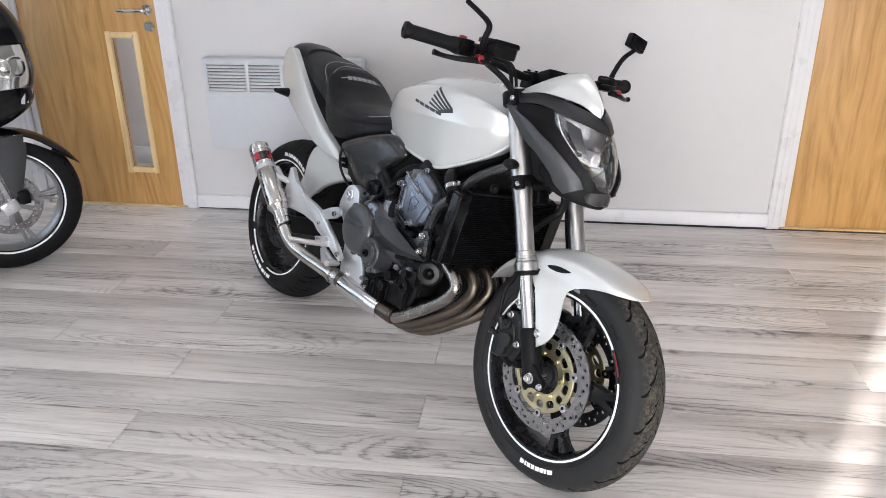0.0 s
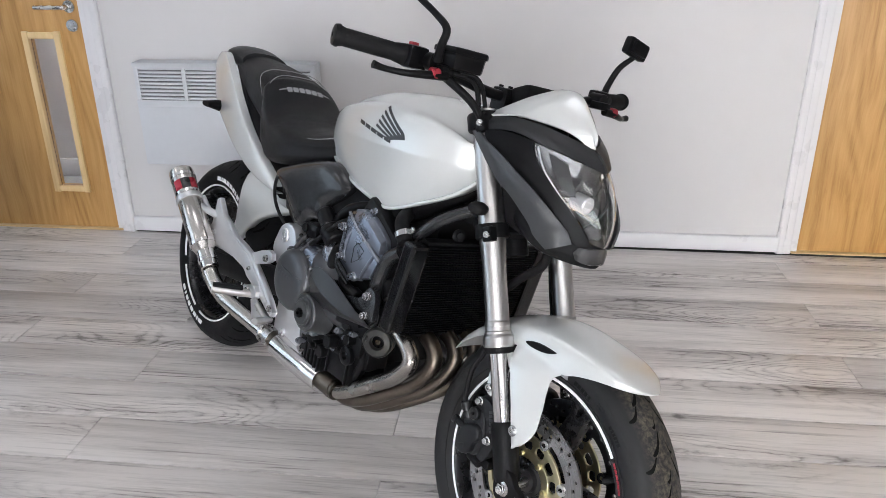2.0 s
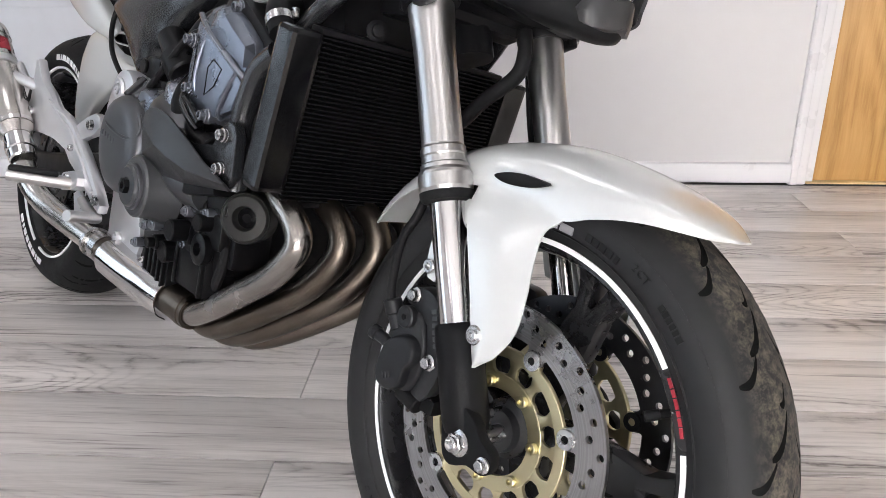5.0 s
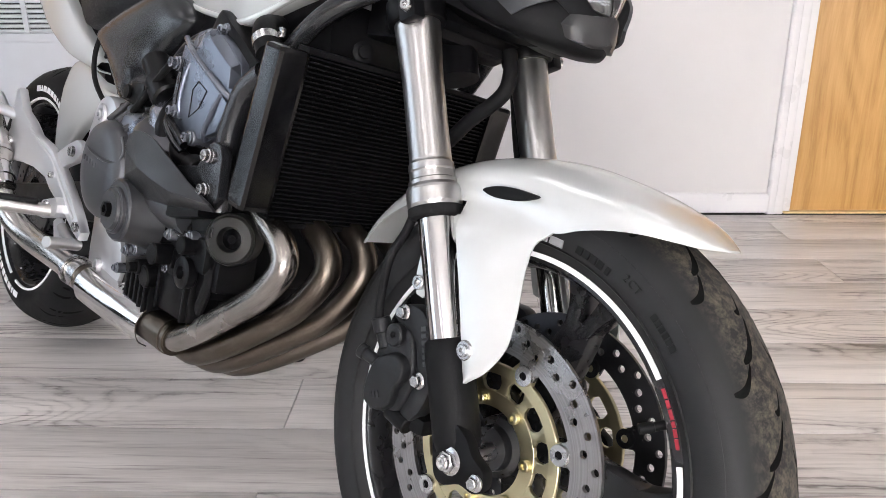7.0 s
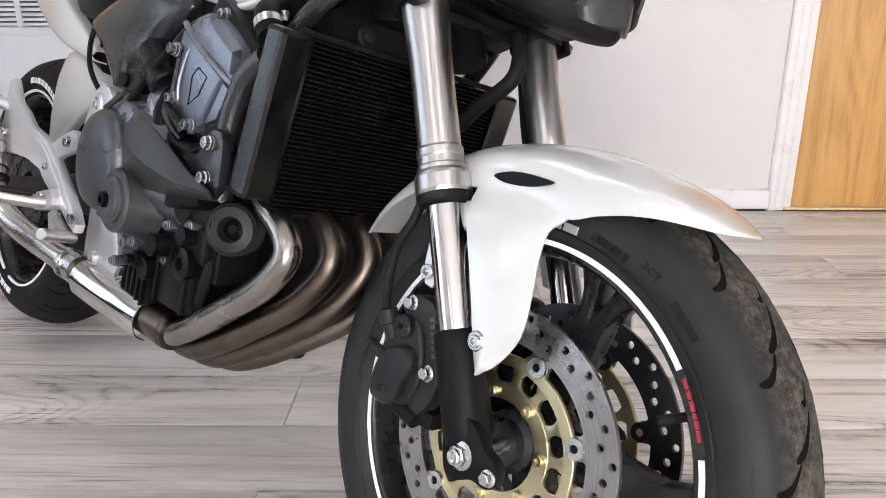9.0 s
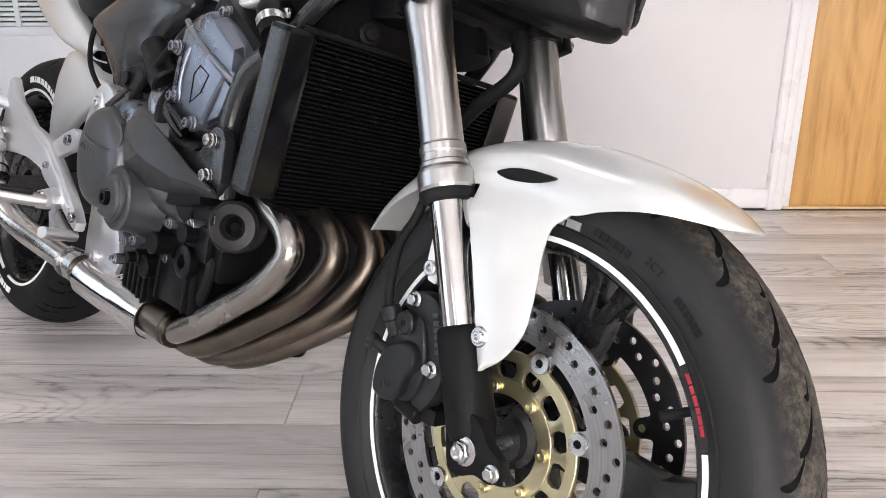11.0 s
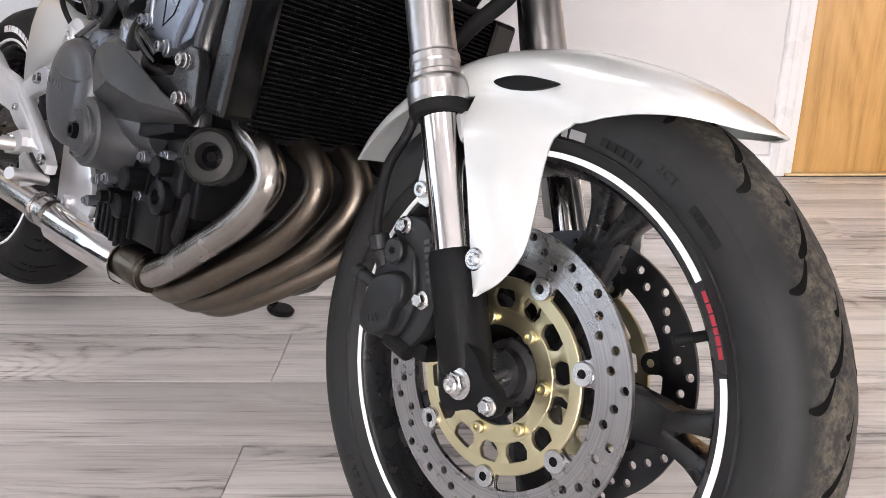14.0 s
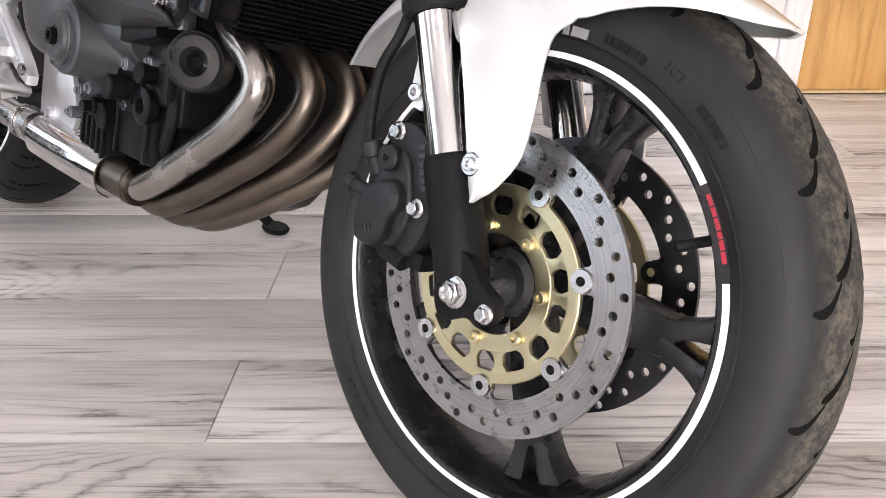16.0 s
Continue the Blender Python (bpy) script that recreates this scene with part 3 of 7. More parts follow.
def door(name, x0, x1, window, handle, label):
    ob = thing(name, label, "door", WALL_AT, kind="structure")
    w, h, y0, y1 = x1 - x0, DOOR_H - 0.012, 0.012, 0.056
    if window:
        a0, a1, b0, b1 = window
        bms = [box((a0 - x0, y1 - y0, h), ((x0 + a0) / 2, (y0 + y1) / 2, 0.008 + h / 2), 0.001),
               box((x1 - a1, y1 - y0, h), ((x1 + a1) / 2, (y0 + y1) / 2, 0.008 + h / 2), 0.001),
               box((a1 - a0, y1 - y0, b0 - 0.008), ((a0 + a1) / 2, (y0 + y1) / 2, (b0 + 0.008) / 2), 0),
               box((a1 - a0, y1 - y0, h + 0.008 - b1), ((a0 + a1) / 2, (y0 + y1) / 2, (b1 + h + 0.008) / 2), 0)]
        part("door_leaf", merge(*bms), VENEER, ob)
        bw = 0.028
        for nm, size, at in (("side", (bw, 0.02, b1 - b0 + 2 * bw - 0.006), (a0 - bw / 2 + 0.006, y0 - 0.003, (b0 + b1) / 2)), ("side", (bw, 0.02, b1 - b0 + 2 * bw - 0.006), (a1 + bw / 2 - 0.006, y0 - 0.003, (b0 + b1) / 2)),
                             ("end", (a1 - a0 - 0.012, 0.02, bw), ((a0 + a1) / 2, y0 - 0.003, b0 - bw / 2 + 0.006)), ("end", (a1 - a0 - 0.012, 0.02, bw), ((a0 + a1) / 2, y0 - 0.003, b1 + bw / 2 - 0.006))):
            part("glazing_bead", box(size, at, 0.004), PALE_WOOD, ob, "pale wooden glazing bead")
        pane = part("pane", box((a1 - a0, 0.006, b1 - b0), ((a0 + a1) / 2, 0.034, (b0 + b1) / 2), 0), GLASS, ob, "clear vision panel glass")
        pane.visible_shadow = False
    else:
        part("door_leaf", box((w, y1 - y0, h), ((x0 + x1) / 2, (y0 + y1) / 2, 0.008 + h / 2), 0.001), VENEER, ob)
    if handle:
        hx, hz = handle
        grip = part("door_handle", merge(rod((hx, y0, hz), (hx, y0 - 0.008, hz), 0.026), tube([(hx, y0 - 0.004, hz), (hx, y0 - 0.045, hz), (hx - 0.012, y0 - 0.055, hz), (hx - 0.125, y0 - 0.055, hz)], 0.0095, 12, 4)), STEEL, ob, "satin steel lever handle")
        part("lock", merge(rod((hx, y0, hz - 0.078), (hx, y0 - 0.008, hz - 0.078), 0.026), box((0.007, 0.004, 0.018), (hx, y0 - 0.0085, hz - 0.080), 0.001)), STEEL, ob, "round satin steel keyhole cover")
    return ob


door("door_1", -2.133, -1.405, (-1.662, -1.532, 0.206, 0.884), (-1.447, 1.012), "closed oak veneer door with narrow glazed panel")
door("door_2", 1.688, 2.422, None, None, "closed plain oak veneer flush door")
for name, x0, x1 in (("threshold_1", -2.160, -1.378), ("threshold_2", 1.660, 2.450)):
    tagged(on_wall(part(name, box((x1 - x0, 0.05, 0.006), ((x0 + x1) / 2, 0.014, 0.003), 0.002), PALE_WOOD)), "pale wooden threshold strip under the door", "threshold", kind="structure")
# the corridor behind the glazed door
tagged(on_wall(part("wall_corridor", merge(box((2.6, 0.1, 2.7), (-1.8, 0.85, 1.35), 0), box((0.1, 1.4, 2.7), (-3.1, 0.75, 1.35), 0), box((0.1, 1.4, 2.7), (-0.5, 0.75, 1.35), 0), box((2.7, 1.5, 0.1), (-1.8, 0.8, 2.75), 0)), WALL)), "pale painted corridor walls behind the door", "wall", kind="structure")
tagged(on_wall(part("floor_corridor", box((2.6, 1.4, 0.02), (-1.8, 0.84, -0.012), 0), mat("corridor_lino", (0.30, 0.32, 0.32), 0.4))), "grey corridor floor behind the door", "floor", kind="structure")
tagged(on_wall(part("baseboard_corridor", box((2.5, 0.02, 0.1), (-1.8, 0.789, 0.05), 0.003), GLOSS_WHITE)), "white skirting board in the corridor", "skirting board", kind="structure")


def panel_heater():
    ob = thing("panel_heater", "pale grey metal convector panel heater on the wall", "heater", WALL_AT)
    x0, x1, z0, z1, y = -1.154, -0.368, 0.359, 0.800, -0.10
    yb = -0.018
    # a case with louvre openings in the top of the front
    part("front_panel", box((x1 - x0, 0.012, 0.264), ((x0 + x1) / 2, y + 0.006, z0 + 0.132), 0.005), HEATER, ob)
    part("case", merge(box((0.012, -y + yb, z1 - z0 - 0.004), (x0 + 0.0065, (y + yb) / 2 + 0.006, (z0 + z1) / 2), 0.004), box((0.012, -y + yb, z1 - z0 - 0.004), (x1 - 0.0065, (y + yb) / 2 + 0.006, (z0 + z1) / 2), 0.004),
                       box((x1 - x0 - 0.026, 0.006, z1 - z0 - 0.01), ((x0 + x1) / 2, yb - 0.002, (z0 + z1) / 2), 0), box((x1 - x0, -y + yb, 0.014), ((x0 + x1) / 2, (y + yb) / 2, z1 - 0.007), 0.004)), HEATER, ob)
    part("top_rail", box((x1 - x0, 0.014, 0.022), ((x0 + x1) / 2, y + 0.007, z1 - 0.013), 0.004), HEATER, ob)
    part("lower_rail", box((x1 - x0, 0.016, 0.030), ((x0 + x1) / 2, y + 0.006, 0.629), 0.005), HEATER, ob)
    part("inside", box((x1 - x0 - 0.03, 0.004, 0.14), ((x0 + x1) / 2, y + 0.03, 0.715), 0), HEATER_DARK, ob)
    # four groups of dark slots between pale bars, the outer groups longer
    edges = [x0 + 0.014, x0 + 0.221, x0 + 0.393, x1 - 0.221, x1 - 0.014]
    for x in edges:
        part("bar", box((0.018, 0.012, 0.142), (x, y + 0.007, 0.7135), 0.003), HEATER, ob)
    for xa, xb in zip(edges, edges[1:]):
        for j in range(9):
            part("louvre", box((xb - xa - 0.017, 0.012, 0.0106), ((xa + xb) / 2, y + 0.008, 0.6515 + j * 0.0155), 0.003, (14, 0, 0)), HEATER, ob)
    for x in (-1.04, -0.50):
        part("bracket", box((0.03, 0.02, 0.2), (x, -0.0085, 0.6), 0.001), HEATER, ob)
    return ob


panel_heater()

# ---------- ceiling lights and shop window ----------


def ceiling_light(x, y, glow=1.0):
    ob = thing("ceiling_light", "square flush ceiling light panel with white frame", "ceiling light", pose(x, y, ROOM_H), group="ceiling lights")
    bms = [box((0.62, 0.03, 0.014), (0, s * 0.295, -0.007), 0.003) for s in (-1, 1)] + [box((0.03, 0.56, 0.014), (s * 0.295, 0, -0.007), 0.003) for s in (-1, 1)]
    part("frame", merge(*bms), GLOSS_WHITE, ob)
    lit = bpy.data.materials.new("lit_diffuser")
    lit.use_nodes = True
    b = lit.node_tree.nodes["Principled BSDF"]
    b.inputs["Base Color"].default_value = (0.9, 0.9, 0.9, 1)
    b.inputs["Emission Color"].default_value = (1.0, 0.965, 0.985, 1)
    b.inputs["Emission Strength"].default_value = PANEL_GLOW * glow
    part("diffuser", box((0.56, 0.56, 0.006), (0, 0, -0.006), 0), lit, ob, "glowing white diffuser")
    return ob


PANEL_GLOW = 1.8
for px in (-2.4, -0.5, 1.4):
    for py in (-1.8, 0.4, 2.6):
        ceiling_light(px, py)
# unseen stronger panels, added only to brighten the corridor behind the door glass
for cx in (-2.6, -1.9, -1.2):
    corridor_fill = ceiling_light(cx, 4.6, 4.0)
    corridor_fill.location.z = 2.69



def shop_window(name, x0, x1, z0, z1, posts):
    ob = thing(name, "unseen shop window with white frame and glass panes", "window", pose(0, ROOM_F - 0.07, 0), kind="structure")
    for z in (z0 + 0.03, z1 - 0.03):
        part("window_frame", box((x1 - x0, 0.07, 0.06), ((x0 + x1) / 2, 0, z), 0.004), GLOSS_WHITE, ob)
    xs = [x0 + 0.03, *posts, x1 - 0.03]
    for x in xs:
        part("window_frame", box((0.06, 0.068, z1 - z0 - 0.12), (x, 0, (z0 + z1) / 2), 0.004), GLOSS_WHITE, ob)
    for a, b in zip(xs, xs[1:]):
        g = part("pane", box((b - a - 0.06, 0.006, z1 - z0 - 0.12), ((a + b) / 2, 0, (z0 + z1) / 2), 0), GLASS, ob)
        g.visible_shadow = False


shop_window("window_1", -1.2, 2.6, 0.05, 2.6, (0.07, 1.34))
# unseen slit, added to cut the sunlight to a narrow stripe on the floor
shop_window("window_2", -1.735, -1.490, 0.05, 2.6, ())
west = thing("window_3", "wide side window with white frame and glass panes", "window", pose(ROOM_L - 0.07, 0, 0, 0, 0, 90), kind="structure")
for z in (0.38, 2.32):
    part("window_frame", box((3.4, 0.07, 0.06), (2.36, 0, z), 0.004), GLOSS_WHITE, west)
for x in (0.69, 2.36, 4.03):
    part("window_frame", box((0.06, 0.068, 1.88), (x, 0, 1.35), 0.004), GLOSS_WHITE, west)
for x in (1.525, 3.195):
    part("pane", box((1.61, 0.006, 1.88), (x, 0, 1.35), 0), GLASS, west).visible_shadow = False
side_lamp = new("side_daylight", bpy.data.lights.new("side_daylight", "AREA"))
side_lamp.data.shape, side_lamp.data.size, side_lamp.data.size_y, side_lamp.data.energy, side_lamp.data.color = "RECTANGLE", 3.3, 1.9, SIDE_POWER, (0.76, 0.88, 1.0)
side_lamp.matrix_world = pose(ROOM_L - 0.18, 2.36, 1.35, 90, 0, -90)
for nm, x, w, z, h, power in (("window_daylight", 0.7, 3.6, 1.33, 2.4, WINDOW_POWER),):
    lamp = new(nm, bpy.data.lights.new(nm, "AREA"))
    lamp.data.shape, lamp.data.size, lamp.data.size_y, lamp.data.energy, lamp.data.color = "RECTANGLE", w, h, power, (0.95, 0.955, 1.0)
    lamp.matrix_world = pose(x, ROOM_F - 0.16, z, 90, 0, 0)

# ---------- the motorcycle ----------
# its own frame: x forward, y to its left, z up; rear axle near x = 0; it leans on its side stand
BIKE = pose(-0.5175, 3.2027, 0.0027, 0, 0, -44.54) @ pose(0, 0, 0, -16.56, 0, 0) @ pose(0.028, 0, 0)
bike = thing("motorcycle", "pearl white naked street motorcycle leaning on its side stand", "motorcycle", BIKE)
FRONT, REAR = Vector((1.41, 0, 0.3013)), Vector((-0.028, 0, 0.315))


def tyre_mesh(profile, grooves, nseg, nacross):
    """A tyre with sunk tread grooves; profile of (radius, y) from one bead to the other."""
    prof = catmull([(r, y, 0) for r, y in profile], nacross)
    rows, deep = [], []
    half = max(abs(p.y) for p in prof)
    for k in range(nseg):
        a = 2 * math.pi * k / nseg
        row = []
        for i, p in enumerate(prof):
            r, y = p.x, p.y
            d = grooves(math.degrees(a), y / half) if r > 0.8 * prof[len(prof) // 2].x else 0.0
            row.append((math.sin(a) * (r - d), y, math.cos(a) * (r - d)))
            deep.append(d > 0.0012)
        rows.append(row)
    bm = weave(rows, close_v=True)
    bm.verts.index_update()
    # faces sunk in a groove take the second material, darkened as groove shade
    for f in bm.faces:
        if sum(deep[v.index] for v in f.verts) >= 3:
            f.material_index = 1
    return bm


def tread_strips(profile, period, cuts, lift=0.0004):
    """Slanted strips lifted off a tyre's crown on both sides, coloured as shaded tread cuts."""
    prof = catmull([(r, y, 0) for r, y in profile], 8)
    half = max(abs(p.y) for p in prof)
    crown = [p for p in prof if p.x > 0.262]

    def radius(y):
        return min(crown, key=lambda p: abs(p.y - y)).x if abs(y) > 0.05 else interpolate(y)

    def interpolate(y):
        for p, q in zip(crown, crown[1:]):
            if p.y <= y <= q.y:
                return p.x + (q.x - p.x) * (y - p.y) / max(1e-9, q.y - p.y)
        return crown[0].x

    bms = []
    for k in range(int(360 / period)):
        for flip in (1, -1):
            for a0, sa, a1, sb, w in cuts:
                rows = []
                for i in range(13):
                    t = i / 12
                    s = sa + (sb - sa) * t
                    mid = k * period + (period / 2 if flip < 0 else 0) + a0 + (a1 - a0) * t + 1.6 * math.sin(math.pi * t)
                    wide = w * (0.12 + math.sin(math.pi * min(1.0, 0.08 + 0.88 * t)) ** 0.6)
                    y = flip * s * half
                    r = radius(y) + lift
                    rows.append([(math.sin(radians(mid + u * wide)) * r, y, math.cos(radians(mid + u * wide)) * r) for u in (-1, 0, 1)])
                bms.append(weave(rows))
    return merge(*bms)


def slanted_grooves(period, cuts, depth):
    """Repeating slanted sipes: cuts of (start angle, start side, end angle, end side, half width)."""
    def f(deg, s):
        d = 0.0
        for flip in (1, -1):
            v = s * flip
            base = deg + (period / 2 if flip < 0 else 0)
            for a0, s0, a1, s1, w in cuts:
                if v < min(s0, s1) - 0.05 or v > max(s0, s1) + 0.05:
                    continue
                t = min(1, max(0, (v - s0) / (s1 - s0)))
                off = (base - (a0 + (a1 - a0) * t) + period / 2) % period - period / 2
                end = 1.0 - min(1, max(0, abs(t - 0.5) * 2 - 0.75) * 4)
                if abs(off) < w:
                    d = max(d, depth * end * min(1.0, (w - abs(off)) / (w * 0.4)))
        return d
    return f


def annulus(r0, r1, y0, y1, seg=72):
    return lathe([(r0, y0), (r1 - 0.0008, y0), (r1, y0 + 0.0008), (r1, y1 - 0.0008), (r1 - 0.0008, y1), (r0, y1)], seg, closed=True)


def drilled_disc(r0, r1, y0, y1, count, radii, hr=0.0043):
    """A brake rotor: one round hole to each sector, at radii that step round."""
    bm = bmesh.new()
    step = 2 * math.pi / count

    def at(r, a):
        return bm.verts.new((r * math.sin(a), y0, r * math.cos(a)))

    for k in range(count):
        a0, a1, rh = k * step, (k + 1) * step, radii[k % len(radii)]
        am, ra, rb = (a0 + a1) / 2, rh - 0.0068, rh + 0.0068
        for lo, hi in ((r0, ra), (rb, r1)):
            bm.faces.new([at(lo, a0), at(lo, am), at(lo, a1), at(hi, a1), at(hi, am), at(hi, a0)])
        q = step / 4
        edge = [(ra, a0 + q * i) for i in range(4)] + [(ra + (rb - ra) * i / 4, a1) for i in range(4)] + [(rb, a1 - q * i) for i in range(4)] + [(rb - (rb - ra) * i / 4, a0) for i in range(4)]
        ev = [at(*e) for e in edge]
        hv = []
        for r, a in edge:
            dr, da = (r - rh) / 0.0068, (a - am) / (step / 2)
            n = math.hypot(dr, da)
            hv.append(at(rh + hr * dr / n, am + hr * da / n / rh))
        for i in range(16):
            bm.faces.new((ev[i], ev[(i + 1) % 16], hv[(i + 1) % 16], hv[i]))
    bmesh.ops.recalc_face_normals(bm, faces=bm.faces)
    bmesh.ops.remove_doubles(bm, verts=bm.verts, dist=1e-5)
    ext = bmesh.ops.extrude_face_region(bm, geom=list(bm.faces))
    bmesh.ops.translate(bm, verts=[v for v in ext["geom"] if isinstance(v, bmesh.types.BMVert)], vec=(0, y1 - y0, 0))
    bmesh.ops.recalc_face_normals(bm, faces=bm.faces)
    return bm


def turn_y(deg):
    return Matrix.Rotation(radians(deg), 4, "Y")


def arc_strip(r0, r1, y0, y1, deg0, deg1, seg=60):
    """A thin band on a ring between two angles (0 up, positive forward)."""
    rows = []
    for k in range(seg + 1):
        a = radians(deg0 + (deg1 - deg0) * k / seg)
        rows.append([(r * math.sin(a), y, r * math.cos(a)) for r, y in ((r0, y0), (r1, y0), (r1, y1), (r0, y1))])
    return weave(rows, close_u=True, caps=True)


def arc_bars(r, h, y, deg0, deg1, widths, thick=0.0012):
    """Plain bars set along an arc in place of lettering."""
    bms, total, pos = [], sum(widths), deg0
    for i, w in enumerate(widths):
        step = (deg1 - deg0) * w / total
        if i % 2 == 0:
            bms.append(arc_strip(r - h / 2, r + h / 2, y, y - thick, pos, pos + step, 4))
        pos += step
    return merge(*bms)


def disc_carrier(wheel, y0, y1, turn, label):
    """The ribbed carrier that holds a floating rotor: two rings, ribs and ears."""
    part("disc_carrier", annulus(0.0850, 0.0970, y0, y1, 72), GOLD, wheel, label)
    part("carrier_hub", annulus(0.049, 0.0665, y0, y1, 60), GOLD, wheel, label)
    rib = mesh_of("carrier_rib", plate([(-0.011, 0.064), (-0.0058, 0.070), (-0.0050, 0.077), (-0.0085, 0.083), (-0.012, 0.087), (0.012, 0.087), (0.0085, 0.083), (0.0050, 0.077), (0.0058, 0.070), (0.011, 0.064)], y0 + 0.0004, y1 - 0.0004, 0.0008), GOLD)
    ear = mesh_of("carrier_ear", plate([(-0.013, 0.092), (-0.011, 0.103), (0.0, 0.107), (0.011, 0.103), (0.013, 0.092)], y0 + 0.0003, y1 - 0.0003, 0.0008), GOLD)
    for k in range(7):
        for nm, me, d in (("carrier_rib", rib, 12), ("carrier_rib", rib, 39), ("carrier_ear", ear, 0)):
            ob = new(nm, me)
            ob.parent = wheel
            ob.rotation_euler = (0, radians(turn + k * 360 / 7 + d), 0)


def spoke_mesh(r_hub, r_rim, w_hub, w_mid, fork, half):
    """One cast spoke that splits into two legs at the rim."""
    rm = r_rim - fork
    prongs = []
    for s in (-1, 1):
        rings = []
        for r, c, w, t in ((rm - 0.012, s * w_mid * 0.25, w_mid * 0.27, half * 0.92), (rm + fork * 0.4, s * w_mid * 0.50, w_mid * 0.29, half * 0.95), (r_rim + 0.003, s * w_mid * 0.82, w_mid * 0.46, half * 1.15)):
            rings.append([(c - w, -t, r), (c, -t * 1.08, r), (c + w, -t, r), (c + w * 1.15, 0, r), (c + w, t, r), (c, t * 1.08, r), (c - w, t, r), (c - w * 1.15, 0, r)])
        prongs.append(loft(rings, 2, 3))
    rings = []
    for r, w, t in ((r_hub, w_hub, half * 0.95), ((r_hub + rm) / 2, (w_hub + w_mid) * 0.45, half * 0.8), (rm, w_mid * 0.55, half * 0.85)):
        rings.append([(-w, -t, r), (0, -t * 1.1, r), (w, -t, r), (w * 1.12, 0, r), (w, t, r), (0, t * 1.1, r), (-w, t, r), (-w * 1.12, 0, r)])
    return merge(loft(rings, 2, 3), *prongs)


def wheel_rim(half, r_lip):
    """The barrel of a cast wheel, lips outwards."""
    prof = [(r_lip - 0.006, -half), (r_lip + 0.004, -half + 0.001), (r_lip + 0.006, -half + 0.004), (r_lip, -half + 0.008), (r_lip - 0.008, -half + 0.016), (r_lip - 0.010, 0), (r_lip - 0.008, half - 0.016), (r_lip, half - 0.008), (r_lip + 0.006, half - 0.004), (r_lip + 0.004, half - 0.001), (r_lip - 0.006, half),
            (r_lip - 0.009, half - 0.004), (r_lip - 0.012, half - 0.014), (r_lip - 0.015, half - 0.022), (r_lip - 0.018, 0), (r_lip - 0.015, -half + 0.022), (r_lip - 0.012, -half + 0.014), (r_lip - 0.009, -half + 0.004)]
    return lathe(prof, 128, closed=True)


# front wheel
fw = part("front_wheel", wheel_rim(0.050, 0.219), WHEEL_BLACK, bike, "satin black five spoke cast front wheel")
fw.location = FRONT
F_HALF = [(0.214, 0.044), (0.2245, 0.0495), (0.238, 0.0580), (0.257, 0.0615), (0.274, 0.0565), (0.287, 0.0445), (0.2966, 0.0263), (0.3014, 0.009)]
F_PROF = [(r, -y) for r, y in F_HALF] + F_HALF[::-1]
CUTS = [(0, 0.12, 7.5, 0.52, 0.95), (8, 0.44, 12.5, 0.80, 0.8), (13, 0.05, 16.5, 0.25, 0.6)]
part("tyre", tyre_mesh(F_PROF, lambda a, s: 0.0, 180, 4), TYRE, fw, "worn black road tyre with dusty tread")
tagged(part("tread_groove", tread_strips(F_PROF, 18, CUTS), GROOVE_SHADE, fw), "near-black slanted strips standing for shaded tread grooves", kind="stuff")
for k in range(5):
    part("spoke", moved(spoke_mesh(0.03, 0.203, 0.019, 0.031, 0.036, 0.017), turn_y(17.5 + 72 * k)), WHEEL_BLACK, fw)
part("hub", lathe([(0, -0.06), (0.024, -0.06), (0.026, -0.05), (0.034, -0.046), (0.036, -0.02), (0.033, 0.0), (0.036, 0.02), (0.034, 0.046), (0.026, 0.05), (0.024, 0.06), (0, 0.06)], 40), WHEEL_BLACK, fw)
STRIPES = [(71, 410)]
for a, b in STRIPES:
    part("rim_stripe", arc_strip(0.2172, 0.2226, -0.0506, -0.0470, a, b, 150), PRINT_WHITE, fw, "white reflective rim tape")
part("rim_decal", arc_bars(0.2200, 0.0036, -0.0492, 52.3, 67, [5, 0.6, 4, 0.6, 5, 0.6, 3, 0.6, 4, 0.6, 5]), RED, fw, "red rim tape marking")
part("tyre_lettering", arc_bars(0.2465, 0.011, -0.0598, 155.5, 181.5, [6, 1.5, 2, 1.5, 5, 1.5, 5, 1.5, 4, 1.5, 4, 1.5, 2, 1.5, 5], 0.0022), PRINT_WHITE, fw, "white sidewall marking bars")


def arc_text(text, r, y, deg, size, turn=1):
    """Raised characters set one by one round a wheel."""
    bms, pos = [], 0.0
    for ch in text:
        if ch == " ":
            pos += size * 0.35
            continue
        cu = bpy.data.curves.new("character", "FONT")
        cu.body, cu.size, cu.extrude, cu.align_x = ch, size, 0.0012, "LEFT"
        tmp = bpy.data.objects.new("character", cu)
        me = bpy.data.meshes.new_from_object(tmp)
        bm = bmesh.new()
        bm.from_mesh(me)
        wide = max(v.co.x for v in bm.verts)
        # text stands in x and z, seen from -y, then is turned round the hub
        moved(bm, Matrix.Rotation(radians(deg) + turn * (pos + wide / 2) / r, 4, "Y") @ Matrix.Translation((-wide / 2, y, r)) @ Matrix.Rotation(radians(90), 4, "X"))
        bms.append(bm)
        pos += wide + size * 0.16
        bpy.data.meshes.remove(me)
        bpy.data.objects.remove(tmp)
        bpy.data.curves.remove(cu)
    return merge(*bms)


